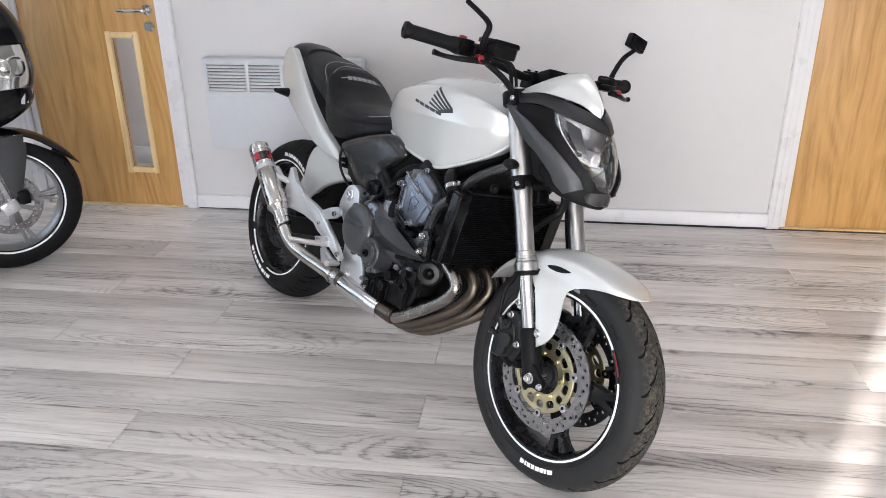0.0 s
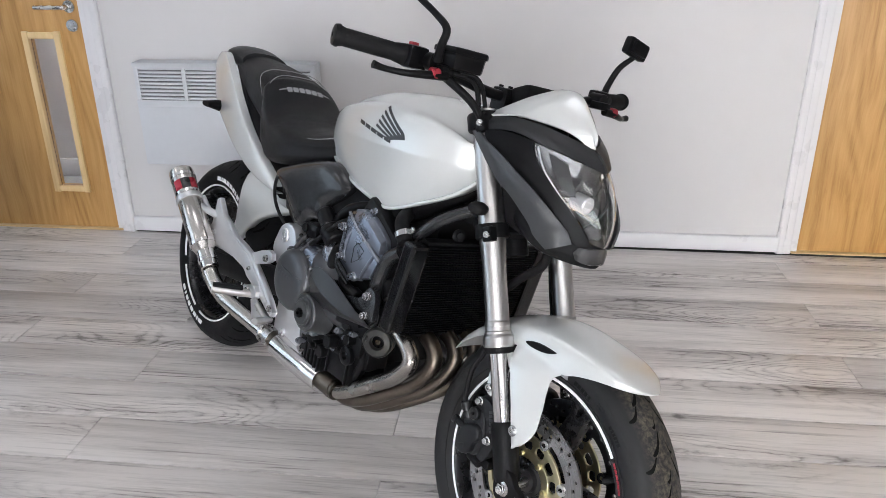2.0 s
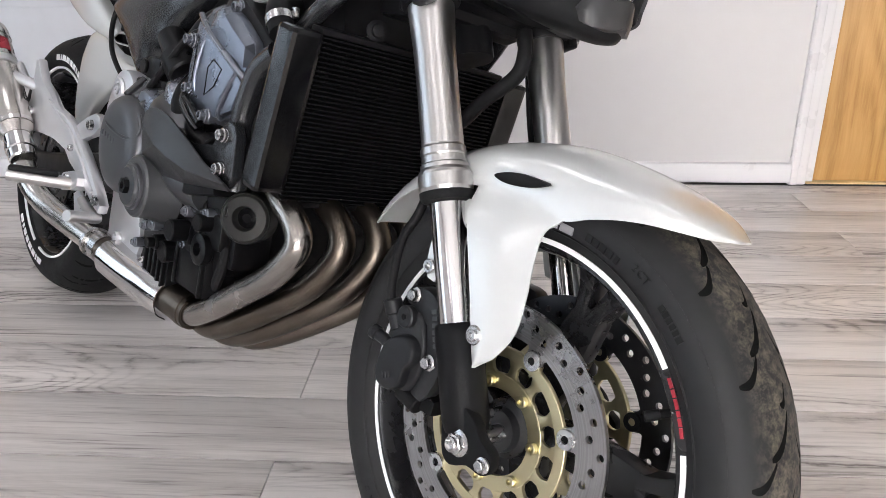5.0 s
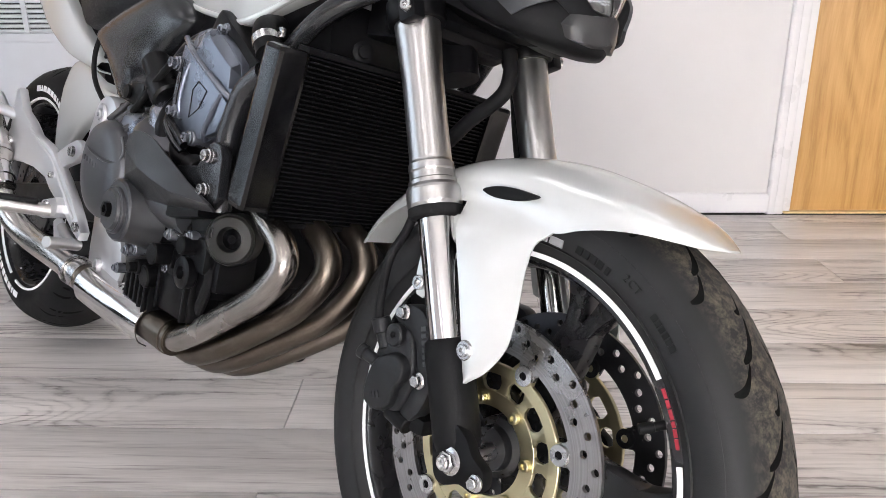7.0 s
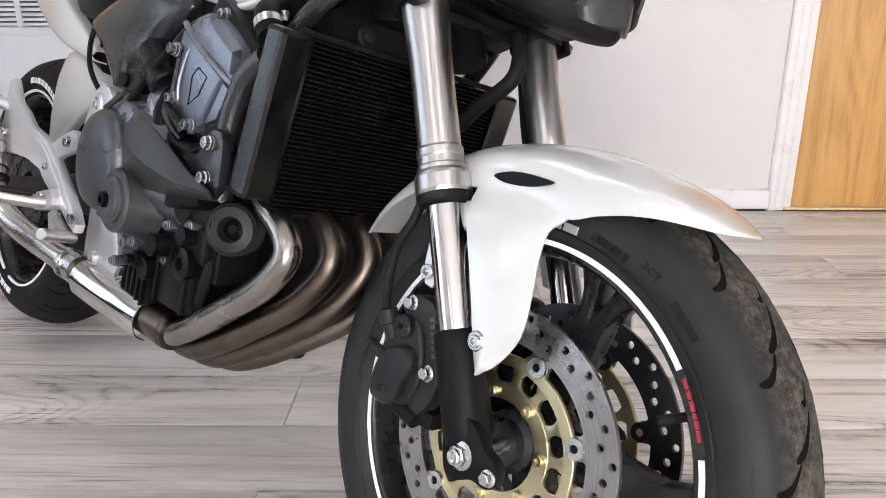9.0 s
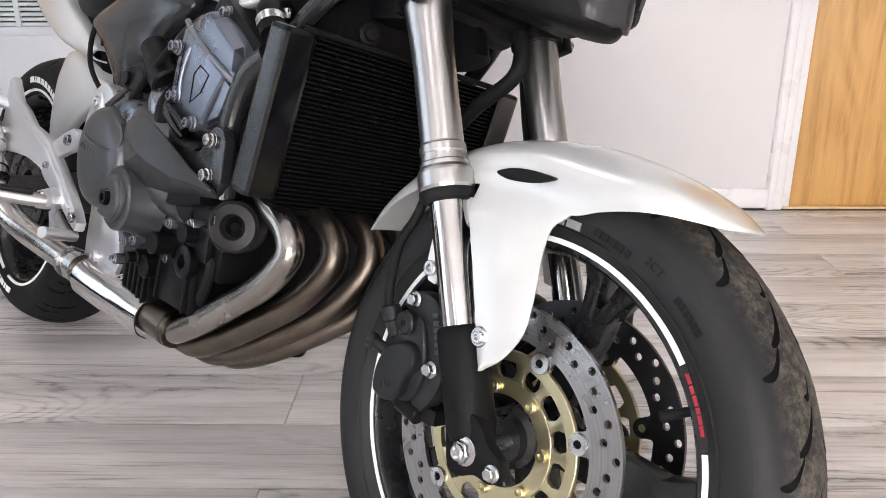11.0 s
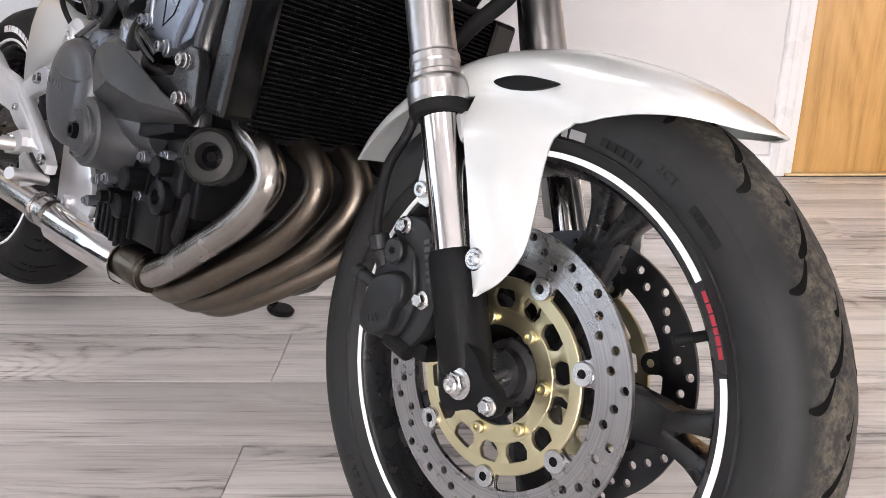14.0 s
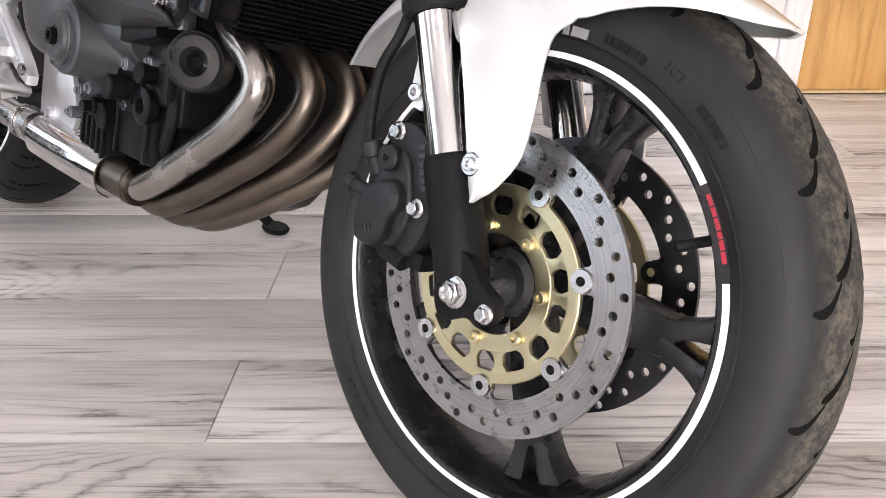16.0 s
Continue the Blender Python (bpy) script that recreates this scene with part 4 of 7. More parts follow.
for rr, yy in ((0.2668, -0.0590), (0.2350, -0.0590)):
    part("tyre_rib", lathe([(rr - 0.0012, -yy - 0.001), (rr, -yy + 0.0009), (rr + 0.0012, -yy - 0.001)], 128, (0, -1, 0)), TYRE, fw)
part("tyre_size_text", arc_text("120/70 ZR 17", 0.246, -0.0605, 212, 0.0105), RUBBER, fw, "raised black tyre size lettering")
part("tyre_lettering", arc_bars(0.2420, 0.0085, -0.0586, 2.6, 8.8, [1.3, 0.9, 4.2], 0.0022), THREAD, fw, "white sidewall marking bars")
part("tyre_marking", arc_bars(0.2455, 0.008, -0.0600, 13, 23.4, [3, 0.8, 3, 0.8, 3, 0.8, 3, 1.6, 2], 0.0018), RUBBER, fw, "raised black sidewall bars")
part("tyre_marking", arc_bars(0.2510, 0.007, -0.0608, 37.5, 46.5, [2, 0.5, 1.5, 0.5, 1.5, 0.5, 1.5, 0.5, 1.5, 0.5, 2], 0.0014), RUBBER, fw, "raised black sidewall bars")
part("tyre_text", arc_text("2CT", 0.2505, -0.0612, 27, 0.011), RUBBER, fw, "raised black sidewall lettering")
part("valve", merge(rod((0.207, -0.012, 0.0), (0.186, -0.030, 0.0), 0.0048), rod((0.188, -0.028, 0.0), (0.176, -0.038, 0.0), 0.0055)), RUBBER, fw, "black tyre valve")
fw_valve = fw.children[-1]
fw_valve.rotation_euler = (0, radians(-28.7), 0)
HOLES = [0.1405, 0.1315, 0.1240, 0.1360, 0.1280]
# the far disc and its bobbins have their shade put into darker colours
for side, dm, cm in ((-1, DISC, GOLD), (1, DISC_DARKENED, GOLD)):
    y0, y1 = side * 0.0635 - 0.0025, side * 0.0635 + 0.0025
    part("brake_disc", drilled_disc(0.1115, 0.148, y0, y1, 50, HOLES), dm, fw, "drilled steel brake disc" if side < 0 else "drilled steel brake disc, colour darkened for far side shade")
    disc_carrier(fw, side * 0.062 - 0.003, side * 0.062 + 0.003, 18, "gold anodised disc carrier")
    for k in range(7):
        a = radians(k * 360 / 7 + 18)
        c = Vector((0.1005 * math.sin(a), side * 0.0635, 0.1005 * math.cos(a)))
        out = Vector((0, side, 0))
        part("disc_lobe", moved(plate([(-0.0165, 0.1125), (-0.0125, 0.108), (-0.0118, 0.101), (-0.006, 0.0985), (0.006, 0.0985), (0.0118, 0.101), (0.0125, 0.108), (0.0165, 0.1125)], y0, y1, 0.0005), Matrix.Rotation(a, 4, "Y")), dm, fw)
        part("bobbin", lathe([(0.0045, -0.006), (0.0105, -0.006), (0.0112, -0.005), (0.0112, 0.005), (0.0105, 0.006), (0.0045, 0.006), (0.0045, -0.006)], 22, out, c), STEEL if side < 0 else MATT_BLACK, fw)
        part("bobbin_pin", rod(c - out * 0.004, c + out * 0.0035, 0.0046), MATT_BLACK, fw)
        a = radians(k * 360 / 7 + 32)
        c = Vector((0.057 * math.sin(a), side * 0.0650, 0.057 * math.cos(a)))
        part("disc_bolt", capbolt(c, out, 0.0065, 0.006), GOLD, fw)

# rear wheel
rw = part("rear_wheel", wheel_rim(0.078, 0.219), WHEEL_BLACK, bike, "satin black five spoke cast rear wheel")
rw.location = REAR
R_PROF = [(0.212, -0.074), (0.222, -0.082), (0.240, -0.0895), (0.258, -0.0915), (0.274, -0.086), (0.289, -0.071), (0.303, -0.047), (0.3125, -0.018), (0.3125, 0.018), (0.303, 0.047), (0.289, 0.071), (0.274, 0.086), (0.258, 0.0915), (0.240, 0.0895), (0.222, 0.082), (0.212, 0.074)]
RCUTS = [(0, 0.22, 8, 0.82, 0.9), (9, 0.45, 14, 0.93, 0.7)]
part("tyre", tyre_mesh(R_PROF, lambda a, s: 0.0, 160, 4), RUBBER, rw, "black rear road tyre")
tagged(part("tread_groove", tread_strips(R_PROF, 18, RCUTS), GROOVE_SHADE, rw), "near-black slanted strips standing for shaded tread grooves", kind="stuff")
for k in range(5):
    part("spoke", moved(spoke_mesh(0.035, 0.203, 0.022, 0.024, 0.040, 0.018), turn_y(10 + 72 * k)), WHEEL_BLACK, rw)
part("hub", rod((0, -0.07, 0), (0, 0.08, 0), 0.045), WHEEL_BLACK, rw)
for a, b in ((-160, -118), (-110, 60), (75, 190)):
    part("rim_stripe", arc_strip(0.2222, 0.2272, -0.0865, -0.0815, a, b, 80), PRINT_WHITE, rw, "white reflective rim tape")
for a, b in ((179, 226), (-10, 30)):
    part("tyre_lettering", arc_bars(0.247, 0.013, -0.0892, a, b, [6, 1.5, 2, 1.5, 5, 1.5, 5, 1.5, 4, 1.5, 4, 1.5, 2, 1.5, 5], 0.0025), PRINT_WHITE, rw, "white sidewall marking bars")
part("brake_disc", drilled_disc(0.080, 0.12, -0.085, -0.080, 36, [0.112, 0.102, 0.092]), DISC_DARKENED, rw, "drilled steel rear brake disc")
part("disc_carrier", annulus(0.04, 0.08, -0.082, -0.078, 48), WHEEL_BLACK, rw)
part("axle", rod((0, -0.13, 0), (0, 0.13, 0), 0.012), STEEL, rw)

# front fork: axis of a leg as a function of height
RAKE_X = 0.4367


def leg_x(z):
    return 1.411 - (z - 0.292) * RAKE_X


def leg_at(z, y, dx=0.0):
    return Vector((leg_x(z) + dx, y, z))


LEG_AXIS = Vector((-RAKE_X, 0, 1)).normalized()


def along_leg(profile, y, seg=40):
    """A turned form on a fork leg; profile of (radius, height)."""
    base = leg_at(0, y)
    k = math.sqrt(1 + RAKE_X ** 2)
    return lathe([(r, z * k) for r, z in profile], seg, LEG_AXIS, base)


for side in (-1, 1):
    y = side * 0.104
    leg = part("fork_leg", along_leg([(0.0, 0.985), (0.024, 0.985), (0.0255, 0.98), (0.0255, 0.86), (0.0262, 0.80), (0.0270, 0.765), (0.0270, 0.742), (0.0268, 0.736), (0.0257, 0.718), (0.0246, 0.700), (0.0240, 0.680), (0.0238, 0.650), (0.0240, 0.594), (0.0246, 0.5925), (0.0258, 0.591), (0.0260, 0.584), (0.0253, 0.582), (0.0256, 0.575), (0.0272, 0.5735), (0.0274, 0.5695), (0.0300, 0.566), (0.0310, 0.563), (0.0310, 0.549), (0.0300, 0.5455), (0.0215, 0.5455)], y), BRUSHED, bike, "brushed aluminium upside-down fork leg", 12)
    part("dust_seal", along_leg([(0.021, 0.5452), (0.0308, 0.5452), (0.0308, 0.540), (0.028, 0.536), (0.0215, 0.534)], y), RUBBER, leg, "black rubber dust seal")
    part("stanchion", along_leg([(0.0, 0.545), (0.0205, 0.545), (0.0205, 0.40), (0.0, 0.40)], y), CHROME, leg, "chromed fork stanchion")
    lug = merge(along_leg([(0.0, 0.4125), (0.023, 0.4125), (0.0258, 0.409), (0.0265, 0.40), (0.0265, 0.318), (0.024, 0.306), (0.0, 0.30)], y),
                plate([(1.380, 0.330), (1.404, 0.340), (1.428, 0.330), (1.440, 0.316), (1.458, 0.306), (1.461, 0.289), (1.450, 0.279), (1.430, 0.280), (1.408, 0.270), (1.394, 0.276), (1.386, 0.298)], y + side * 0.004, y + side * 0.020, 0.004, 3))
    part("axle_lug", lug, MATT_BLACK, leg, "matt black cast axle lug")
    part("axle_bolt", merge(hexbolt((1.4145, y + side * 0.0195, 0.300), (0, side, 0), 0.0112, 0.011), lathe([(0.0, 0.0), (0.0082, 0.0), (0.0082, 0.014), (0.006, 0.0155), (0.004, 0.012), (0, 0.012)], 20, (0, side, 0), (1.4145, y + side * 0.0195, 0.300))), STEEL, leg, "bright axle bolt")
    part("pinch_bolt", hexbolt((1.452, y + side * 0.0195, 0.2925), (0, side, 0), 0.0066, 0.009), STEEL, leg)
part("front_axle", rod((1.4145, -0.1, 0.300), (1.4145, 0.1, 0.300), 0.010), STEEL, bike)

# yokes
for z, r, hh, label in ((0.757, 0.0325, 0.0145, "black lower fork yoke"), (0.962, 0.035, 0.017, "black top fork yoke")):
    bms = []
    for s in (-1, 1):
        base = leg_at(z, s * 0.104)
        bms.append(lathe([(0.0262, -hh), (r, -hh), (r + 0.002, -hh + 0.003), (r + 0.002, hh - 0.003), (r, hh), (0.0262, hh)], 36, LEG_AXIS, base, closed=True))
    c = leg_at(z, 0, -0.022)
    yk = box((0.07, 0.19, hh * 1.6), (0, 0, 0), 0.006)
    bms.append(moved(yk, Matrix.Translation(c) @ frame_of(LEG_AXIS).to_4x4() @ Matrix.Rotation(radians(90), 4, "Z")))
    ob = part("fork_yoke", merge(*bms), SATIN_BLACK, bike, label)
    for s in (-1, 1):
        part("clamp_lug", moved(box((0.026, 0.018, hh * 2.1), (0, 0, 0), 0.004), Matrix.Translation(leg_at(z, s * 0.131, 0.020)) @ Matrix.Rotation(radians(-23.6), 4, "Y")), SATIN_BLACK, ob)
        part("clamp_bolt", capbolt(leg_at(z, s * 0.139, 0.024), (0.3, s, 0.1), 0.0070, 0.009), STEEL, ob)

# mudguard
GUARD = [(-58, 0.326, 0.058, 0.006), (-50, 0.328, 0.068, 0.016), (-36, 0.3295, 0.076, 0.032), (-26, 0.3285, 0.082, 0.046), (-17, 0.3275, 0.088, 0.0555), (-8, 0.3260, 0.0875, 0.062), (0, 0.3250, 0.0855, 0.068), (8.6, 0.3245, 0.0835, 0.0715), (14.5, 0.3252, 0.0805, 0.0575), (19.7, 0.3268, 0.077, 0.0445), (25, 0.3280, 0.069, 0.031), (29, 0.3290, 0.057, 0.0215), (32.5, 0.3295, 0.036, 0.012), (34.8, 0.3310, 0.013, 0.003)]
# the leg's levels: height, rear edge x and y, front edge x and y
GUARD_LEG = [(0.535, 1.336, 0.103, 1.4330, 0.0885), (0.505, 1.352, 0.1105, 1.4335, 0.0945), (0.473, 1.368, 0.1145, 1.4385, 0.0995), (0.430, 1.385, 0.1165, 1.4410, 0.1070), (0.400, 1.3955, 0.1168, 1.4270, 0.1125), (0.384, 1.401, 0.1160, 1.4100, 0.1140), (0.380, 1.4035, 0.1155, 1.4060, 0.1150)]


def mudguard():
    """One moulding: a crown over the tyre and a leg down each side, run together without a joint."""
    stations = catmull([(d, r, w) for d, r, w, q in GUARD], 5)
    drops = catmull([(d, q, 0) for d, r, w, q in GUARD], 5)
    first, last = 4 * 5, 7 * 5
    bm = bmesh.new()
    cols = []
    for i, (st, dr) in enumerate(zip(stations, drops)):
        a, r0, w, drop = radians(st.x), st.y, st.z, dr.y
        pts = []
        for u, v in ((0, 0), (0.36, 0.040), (0.66, 0.14), (0.86, 0.30), (0.945, 0.50), (0.985, 0.76), (1.0, 1.0)):
            r = r0 - drop * v
            pts.append((FRONT.x + r * math.sin(a), -u * w, FRONT.z + r * math.cos(a)))
        if first <= i <= last:
            q = (i - first) / (last - first)
            for z, xr, yr, xf, yf in GUARD_LEG:
                pts.append((xr + (xf - xr) * q, -(yr + (yf - yr) * q + 0.004 * math.sin(math.pi * q)), z))
        line = catmull(pts, 4)
        cols.append([bm.verts.new(p) for p in line])
    for i, (a, b) in enumerate(zip(cols, cols[1:])):
        for j in range(min(len(a), len(b)) - 1):
            bm.faces.new((a[j], a[j + 1], b[j + 1], b[j]))
    both = merge(bm.copy(), flip_y(bm))
    bmesh.ops.remove_doubles(both, verts=both.verts, dist=1e-4)
    bmesh.ops.recalc_face_normals(both, faces=both.faces)
    bmesh.ops.solidify(both, geom=list(both.faces), thickness=0.003)
    return both


guard = part("front_mudguard", mudguard(), PEARL, bike, "pearl white front mudguard", 50)
for side in (-1, 1):
    part("mudguard_bolt", merge(lathe([(0.0, 0.0), (0.0105, 0.0), (0.011, 0.001), (0.0095, 0.003), (0, 0.003)], 24, (0, side, 0), (1.3965, side * 0.1168, 0.413)), capbolt((1.3965, side * 0.1188, 0.413), (0, side, 0), 0.0065, 0.004)), STEEL, guard, "bright socket bolt with washer")
    slot = [(1.350, 0.578), (1.368, 0.5845), (1.388, 0.5865), (1.408, 0.5855), (1.424, 0.583), (1.405, 0.5755), (1.382, 0.5725), (1.362, 0.573)]
    part("vent_slot", moved(plate(slot, 0.0, side * 0.012, 0.0008, 3), Matrix.Translation((0, side * 0.0775, 0))), MATT_BLACK, guard, "black vent slot in the mudguard")

# tank
def tank_ring(x, zt, w, zm, wl, zb, top=0.5):
    half = [(0, zt), (w * top, zt - 0.008), (w * 0.80, zt - 0.034), (w * 0.95, (zt + zm) / 2 + 0.004), (w, zm - 0.004), (w * 0.985, zm - 0.026), (w * 0.5 + wl * 0.5, (zm + zb) / 2 - 0.012), (wl, zb + 0.006), (wl - 0.012, zb), (wl * 0.55, zb + 0.01), (0, zb + 0.012)]
    return [(x, y, z) for y, z in mirrored(half)]


TANK = [(0.548, 0.885, 0.085, 0.845, 0.080, 0.795), (0.575, 0.915, 0.103, 0.855, 0.095, 0.784), (0.63, 0.945, 0.128, 0.865, 0.110, 0.767), (0.70, 0.966, 0.150, 0.870, 0.128, 0.752), (0.78, 0.983, 0.170, 0.873, 0.143, 0.738), (0.86, 0.991, 0.184, 0.875, 0.152, 0.728), (0.91, 0.994, 0.189, 0.876, 0.155, 0.722), (0.96, 0.992, 0.189, 0.878, 0.153, 0.734), (1.03, 0.982, 0.177, 0.880, 0.144, 0.765), (1.085, 0.960, 0.153, 0.884, 0.121, 0.796), (1.118, 0.932, 0.128, 0.888, 0.103, 0.826), (1.135, 0.905, 0.106, 0.890, 0.090, 0.850)]
tank = part("fuel_tank", loft([tank_ring(*s) for s in TANK], 4, 6), PEARL, bike, "pearl white painted fuel tank", 60)
for side in (-1, 1):
    part("tank_lip", tube([(x, side * (wl + 0.001), zb + 0.003) for x, zt, w, zm, wl, zb in TANK[1:]] + [(1.132, side * 0.094, 0.868), (1.118, side * 0.102, 0.905)], 0.0045, 10, 5), PEARL, tank)
part("filler_cap", merge(lathe([(0.0, 0.004), (0.034, 0.004), (0.037, 0.0025), (0.039, 0.0), (0.047, -0.001), (0.049, -0.006)], 40, (0.05, 0, 1), (0.975, 0, 0.9925))), STEEL, tank, "round steel filler cap")

# seat
def seat_ring(x, zt, w, zb, crown=0.012):
    half = [(0, zt), (w * 0.5, zt - crown * 0.35), (w * 0.85, zt - crown * 1.6), (w, zt - crown * 3.2), (w * 0.99, (zt + zb) / 2 - 0.01), (w * 0.94, zb), (w * 0.5, zb - 0.004), (0, zb - 0.004)]
    return [(x, y, z) for y, z in mirrored(half)]


rider = [(0.643, 0.835, 0.0763, 0.78), (0.608, 0.842, 0.1068, 0.77), (0.548, 0.832, 0.1330, 0.752), (0.468, 0.826, 0.1472, 0.732), (0.388, 0.829, 0.1515, 0.712), (0.318, 0.835, 0.1461, 0.706), (0.263, 0.865, 0.1373, 0.725), (0.223, 0.902, 0.1286, 0.765), (0.193, 0.928, 0.1177, 0.82), (0.173, 0.934, 0.1068, 0.87)]
seat = part("seat", loft([seat_ring(*s) for s in rider], 4, 5), VINYL_DARK, bike, "black stitched vinyl rider seat", 60)
pillion = [(0.217, 0.897, 0.112, 0.782), (0.182, 0.93, 0.112, 0.802), (0.122, 0.948, 0.108, 0.827), (0.052, 0.96, 0.098, 0.852), (-0.018, 0.968, 0.086, 0.882), (-0.078, 0.972, 0.074, 0.912), (-0.103, 0.967, 0.062, 0.932)]
pseat = part("pillion_seat", loft([seat_ring(*s) for s in pillion], 4, 5), VINYL, bike, "raised black vinyl pillion seat", 60)
for side in (-1, 1):
    part("seam", tube([(0.588, side * 0.106, 0.822), (0.528, side * 0.126, 0.806), (0.448, side * 0.1375, 0.795), (0.368, side * 0.1395, 0.792), (0.298, side * 0.131, 0.805), (0.248, side * 0.121, 0.840), (0.213, side * 0.112, 0.875), (0.191, side * 0.098, 0.912), (0.180, side * 0.06, 0.935), (0.176, 0, 0.939)], 0.0010, 8, 5), THREAD, seat, "grey contrast stitching")
    part("seam", tube([(0.177, side * 0.112, 0.867), (0.142, side * 0.108, 0.920), (0.132, side * 0.07, 0.944), (0.128, 0, 0.9495)], 0.0010, 8, 5), THREAD, pseat, "grey contrast stitching")

# tail
tail_rows = []
for x, zt, w, zb in ((0.385, 0.640, 0.138, 0.622), (0.34, 0.668, 0.141, 0.628), (0.25, 0.716, 0.144, 0.645), (0.16, 0.770, 0.142, 0.674), (0.08, 0.826, 0.137, 0.706), (0.0, 0.882, 0.128, 0.742), (-0.07, 0.928, 0.118, 0.772), (-0.12, 0.953, 0.109, 0.797), (-0.165, 0.957, 0.101, 0.832), (-0.20, 0.946, 0.093, 0.885)):
    tail_rows.append((x, zt, w, zb))
for side in (-1, 1):
    rows = [[(x, side * (w - 0.026), zt + 0.005), (x, side * (w - 0.008), zt + 0.003), (x, side * (w - 0.001), zt - 0.004), (x, side * (w + 0.003), zt * 0.55 + zb * 0.45), (x, side * (w + 0.001), zb + 0.007), (x, side * (w - 0.006), zb + 0.001), (x, side * (w - 0.028), zb - 0.001)] for x, zt, w, zb in tail_rows]
    part("tail_panel", sheet(rows, 4, 5, 0.003 * -side), PEARL, bike, "pearl white tail side panel", 60)
tail_core = [(0.374, 0.682, 0.118, 0.607), (0.244, 0.762, 0.118, 0.652), (0.114, 0.842, 0.106, 0.747), (-0.006, 0.927, 0.084, 0.842), (-0.106, 0.954, 0.062, 0.912), (-0.146, 0.97, 0.05, 0.937)]
part("tail_unit", loft([seat_ring(x, zt, w, zb) for x, zt, w, zb in tail_core], 3, 4), MATT_BLACK, bike, "matt black tail core", 60)
part("tail_cap", loft([seat_ring(x, zt, w, zb, 0.008) for x, zt, w, zb in ((-0.05, 0.980, 0.078, 0.935), (-0.12, 0.993, 0.076, 0.930), (-0.19, 0.988, 0.066, 0.930), (-0.25, 0.968, 0.048, 0.935), (-0.275, 0.952, 0.030, 0.942))], 3, 4), CHARCOAL, bike, "charcoal plastic tail cap", 60)
for side in (-1, 1):
    ind = part("rear_indicator", merge(tube([(-0.05, side * 0.06, 0.79), (-0.075, side * 0.10, 0.795), (-0.08, side * 0.122, 0.793)], 0.007, 10, 4), loft([[(-0.075 - 0.03 * s, side * (0.12 + 0.045 * f), 0.793 + 0.022 * h * (1 - 0.5 * f)) for s, h in ((-0.6, 0), (0, 0.8), (0.9, 0.5), (1, 0), (0.9, -0.5), (0, -0.8))] for f in (0, 0.4, 0.8, 1.0)], 3, 3)), MATT_BLACK, bike, "small black rear indicator")
part("number_plate_bracket", merge(box((0.03, 0.12, 0.05), (-0.06, 0, 0.80), 0.006), tube([(0.0, 0, 0.86), (-0.05, 0, 0.80), (-0.12, 0, 0.72)], 0.018, 12, 4)), MATT_BLACK, bike)

# rear hugger
hug_rows = []
for x, top, low in ((0.126, 0.606, 0.428), (0.145, 0.632, 0.415), (0.18, 0.640, 0.450), (0.24, 0.629, 0.500), (0.30, 0.616, 0.530), (0.37, 0.604, 0.555), (0.43, 0.594, 0.574)):
    half = [(0.080, low), (0.099, low + 0.004), (0.105, low * 0.7 + top * 0.3), (0.104, low * 0.35 + top * 0.65), (0.098, top - 0.012), (0.080, top + 0.003), (0.04, top + 0.010)]
    hug_rows.append([(x, -y, z) for y, z in half] + [(x, 0, top + 0.012)] + [(x, y, z) for y, z in reversed(half)])
part("rear_hugger", sheet(hug_rows, 4, 4, 0.003), PEARL, bike, "pearl white rear tyre hugger", 60)


# ---------- frame ----------
for side in (-1, 1):
    y = side * 0.165
    out = [(0.508, 0.500), (0.520, 0.545), (0.538, 0.574), (0.570, 0.586), (0.604, 0.572), (0.618, 0.535), (0.622, 0.49), (0.66, 0.42), (0.70, 0.36), (0.715, 0.315), (0.690, 0.288), (0.610, 0.282), (0.582, 0.300), (0.580, 0.40), (0.552, 0.455)]
    pl = part("pivot_plate", plate(out, y - 0.018, y + 0.018, 0.006, 3), ALLOY, bike, "silver cast swingarm pivot plate")
    part("pivot_bolt", merge(lathe([(0, 0), (0.018, 0), (0.0195, 0.003), (0.017, 0.006), (0.011, 0.006), (0.010, 0.003), (0, 0.003)], 28, (0, side, 0), (0.562, y + side * 0.018, 0.552)), capbolt((0.562, y + side * 0.02, 0.552), (0, side, 0), 0.008, 0.007)), ALLOY, pl)
    part("plate_bolt", capbolt((0.632, y + side * 0.018, 0.308), (0, side, 0), 0.011, 0.008), ALLOY, pl)
    part("frame_spar", tube([(0.60, side * 0.12, 0.55), (0.72, side * 0.125, 0.625), (0.88, side * 0.12, 0.69), (1.00, side * 0.10, 0.755), (1.10, side * 0.05, 0.84)], 0.026, 14, 5), SATIN_BLACK, bike, "black frame spar")
    part("frame_tube", tube([(1.165, side * 0.10, 0.795), (1.10, side * 0.145, 0.748), (1.045, side * 0.160, 0.690), (1.01, side * 0.165, 0.65)], 0.0125, 14, 5), SIDE_COVER, bike, "black frame down tube")
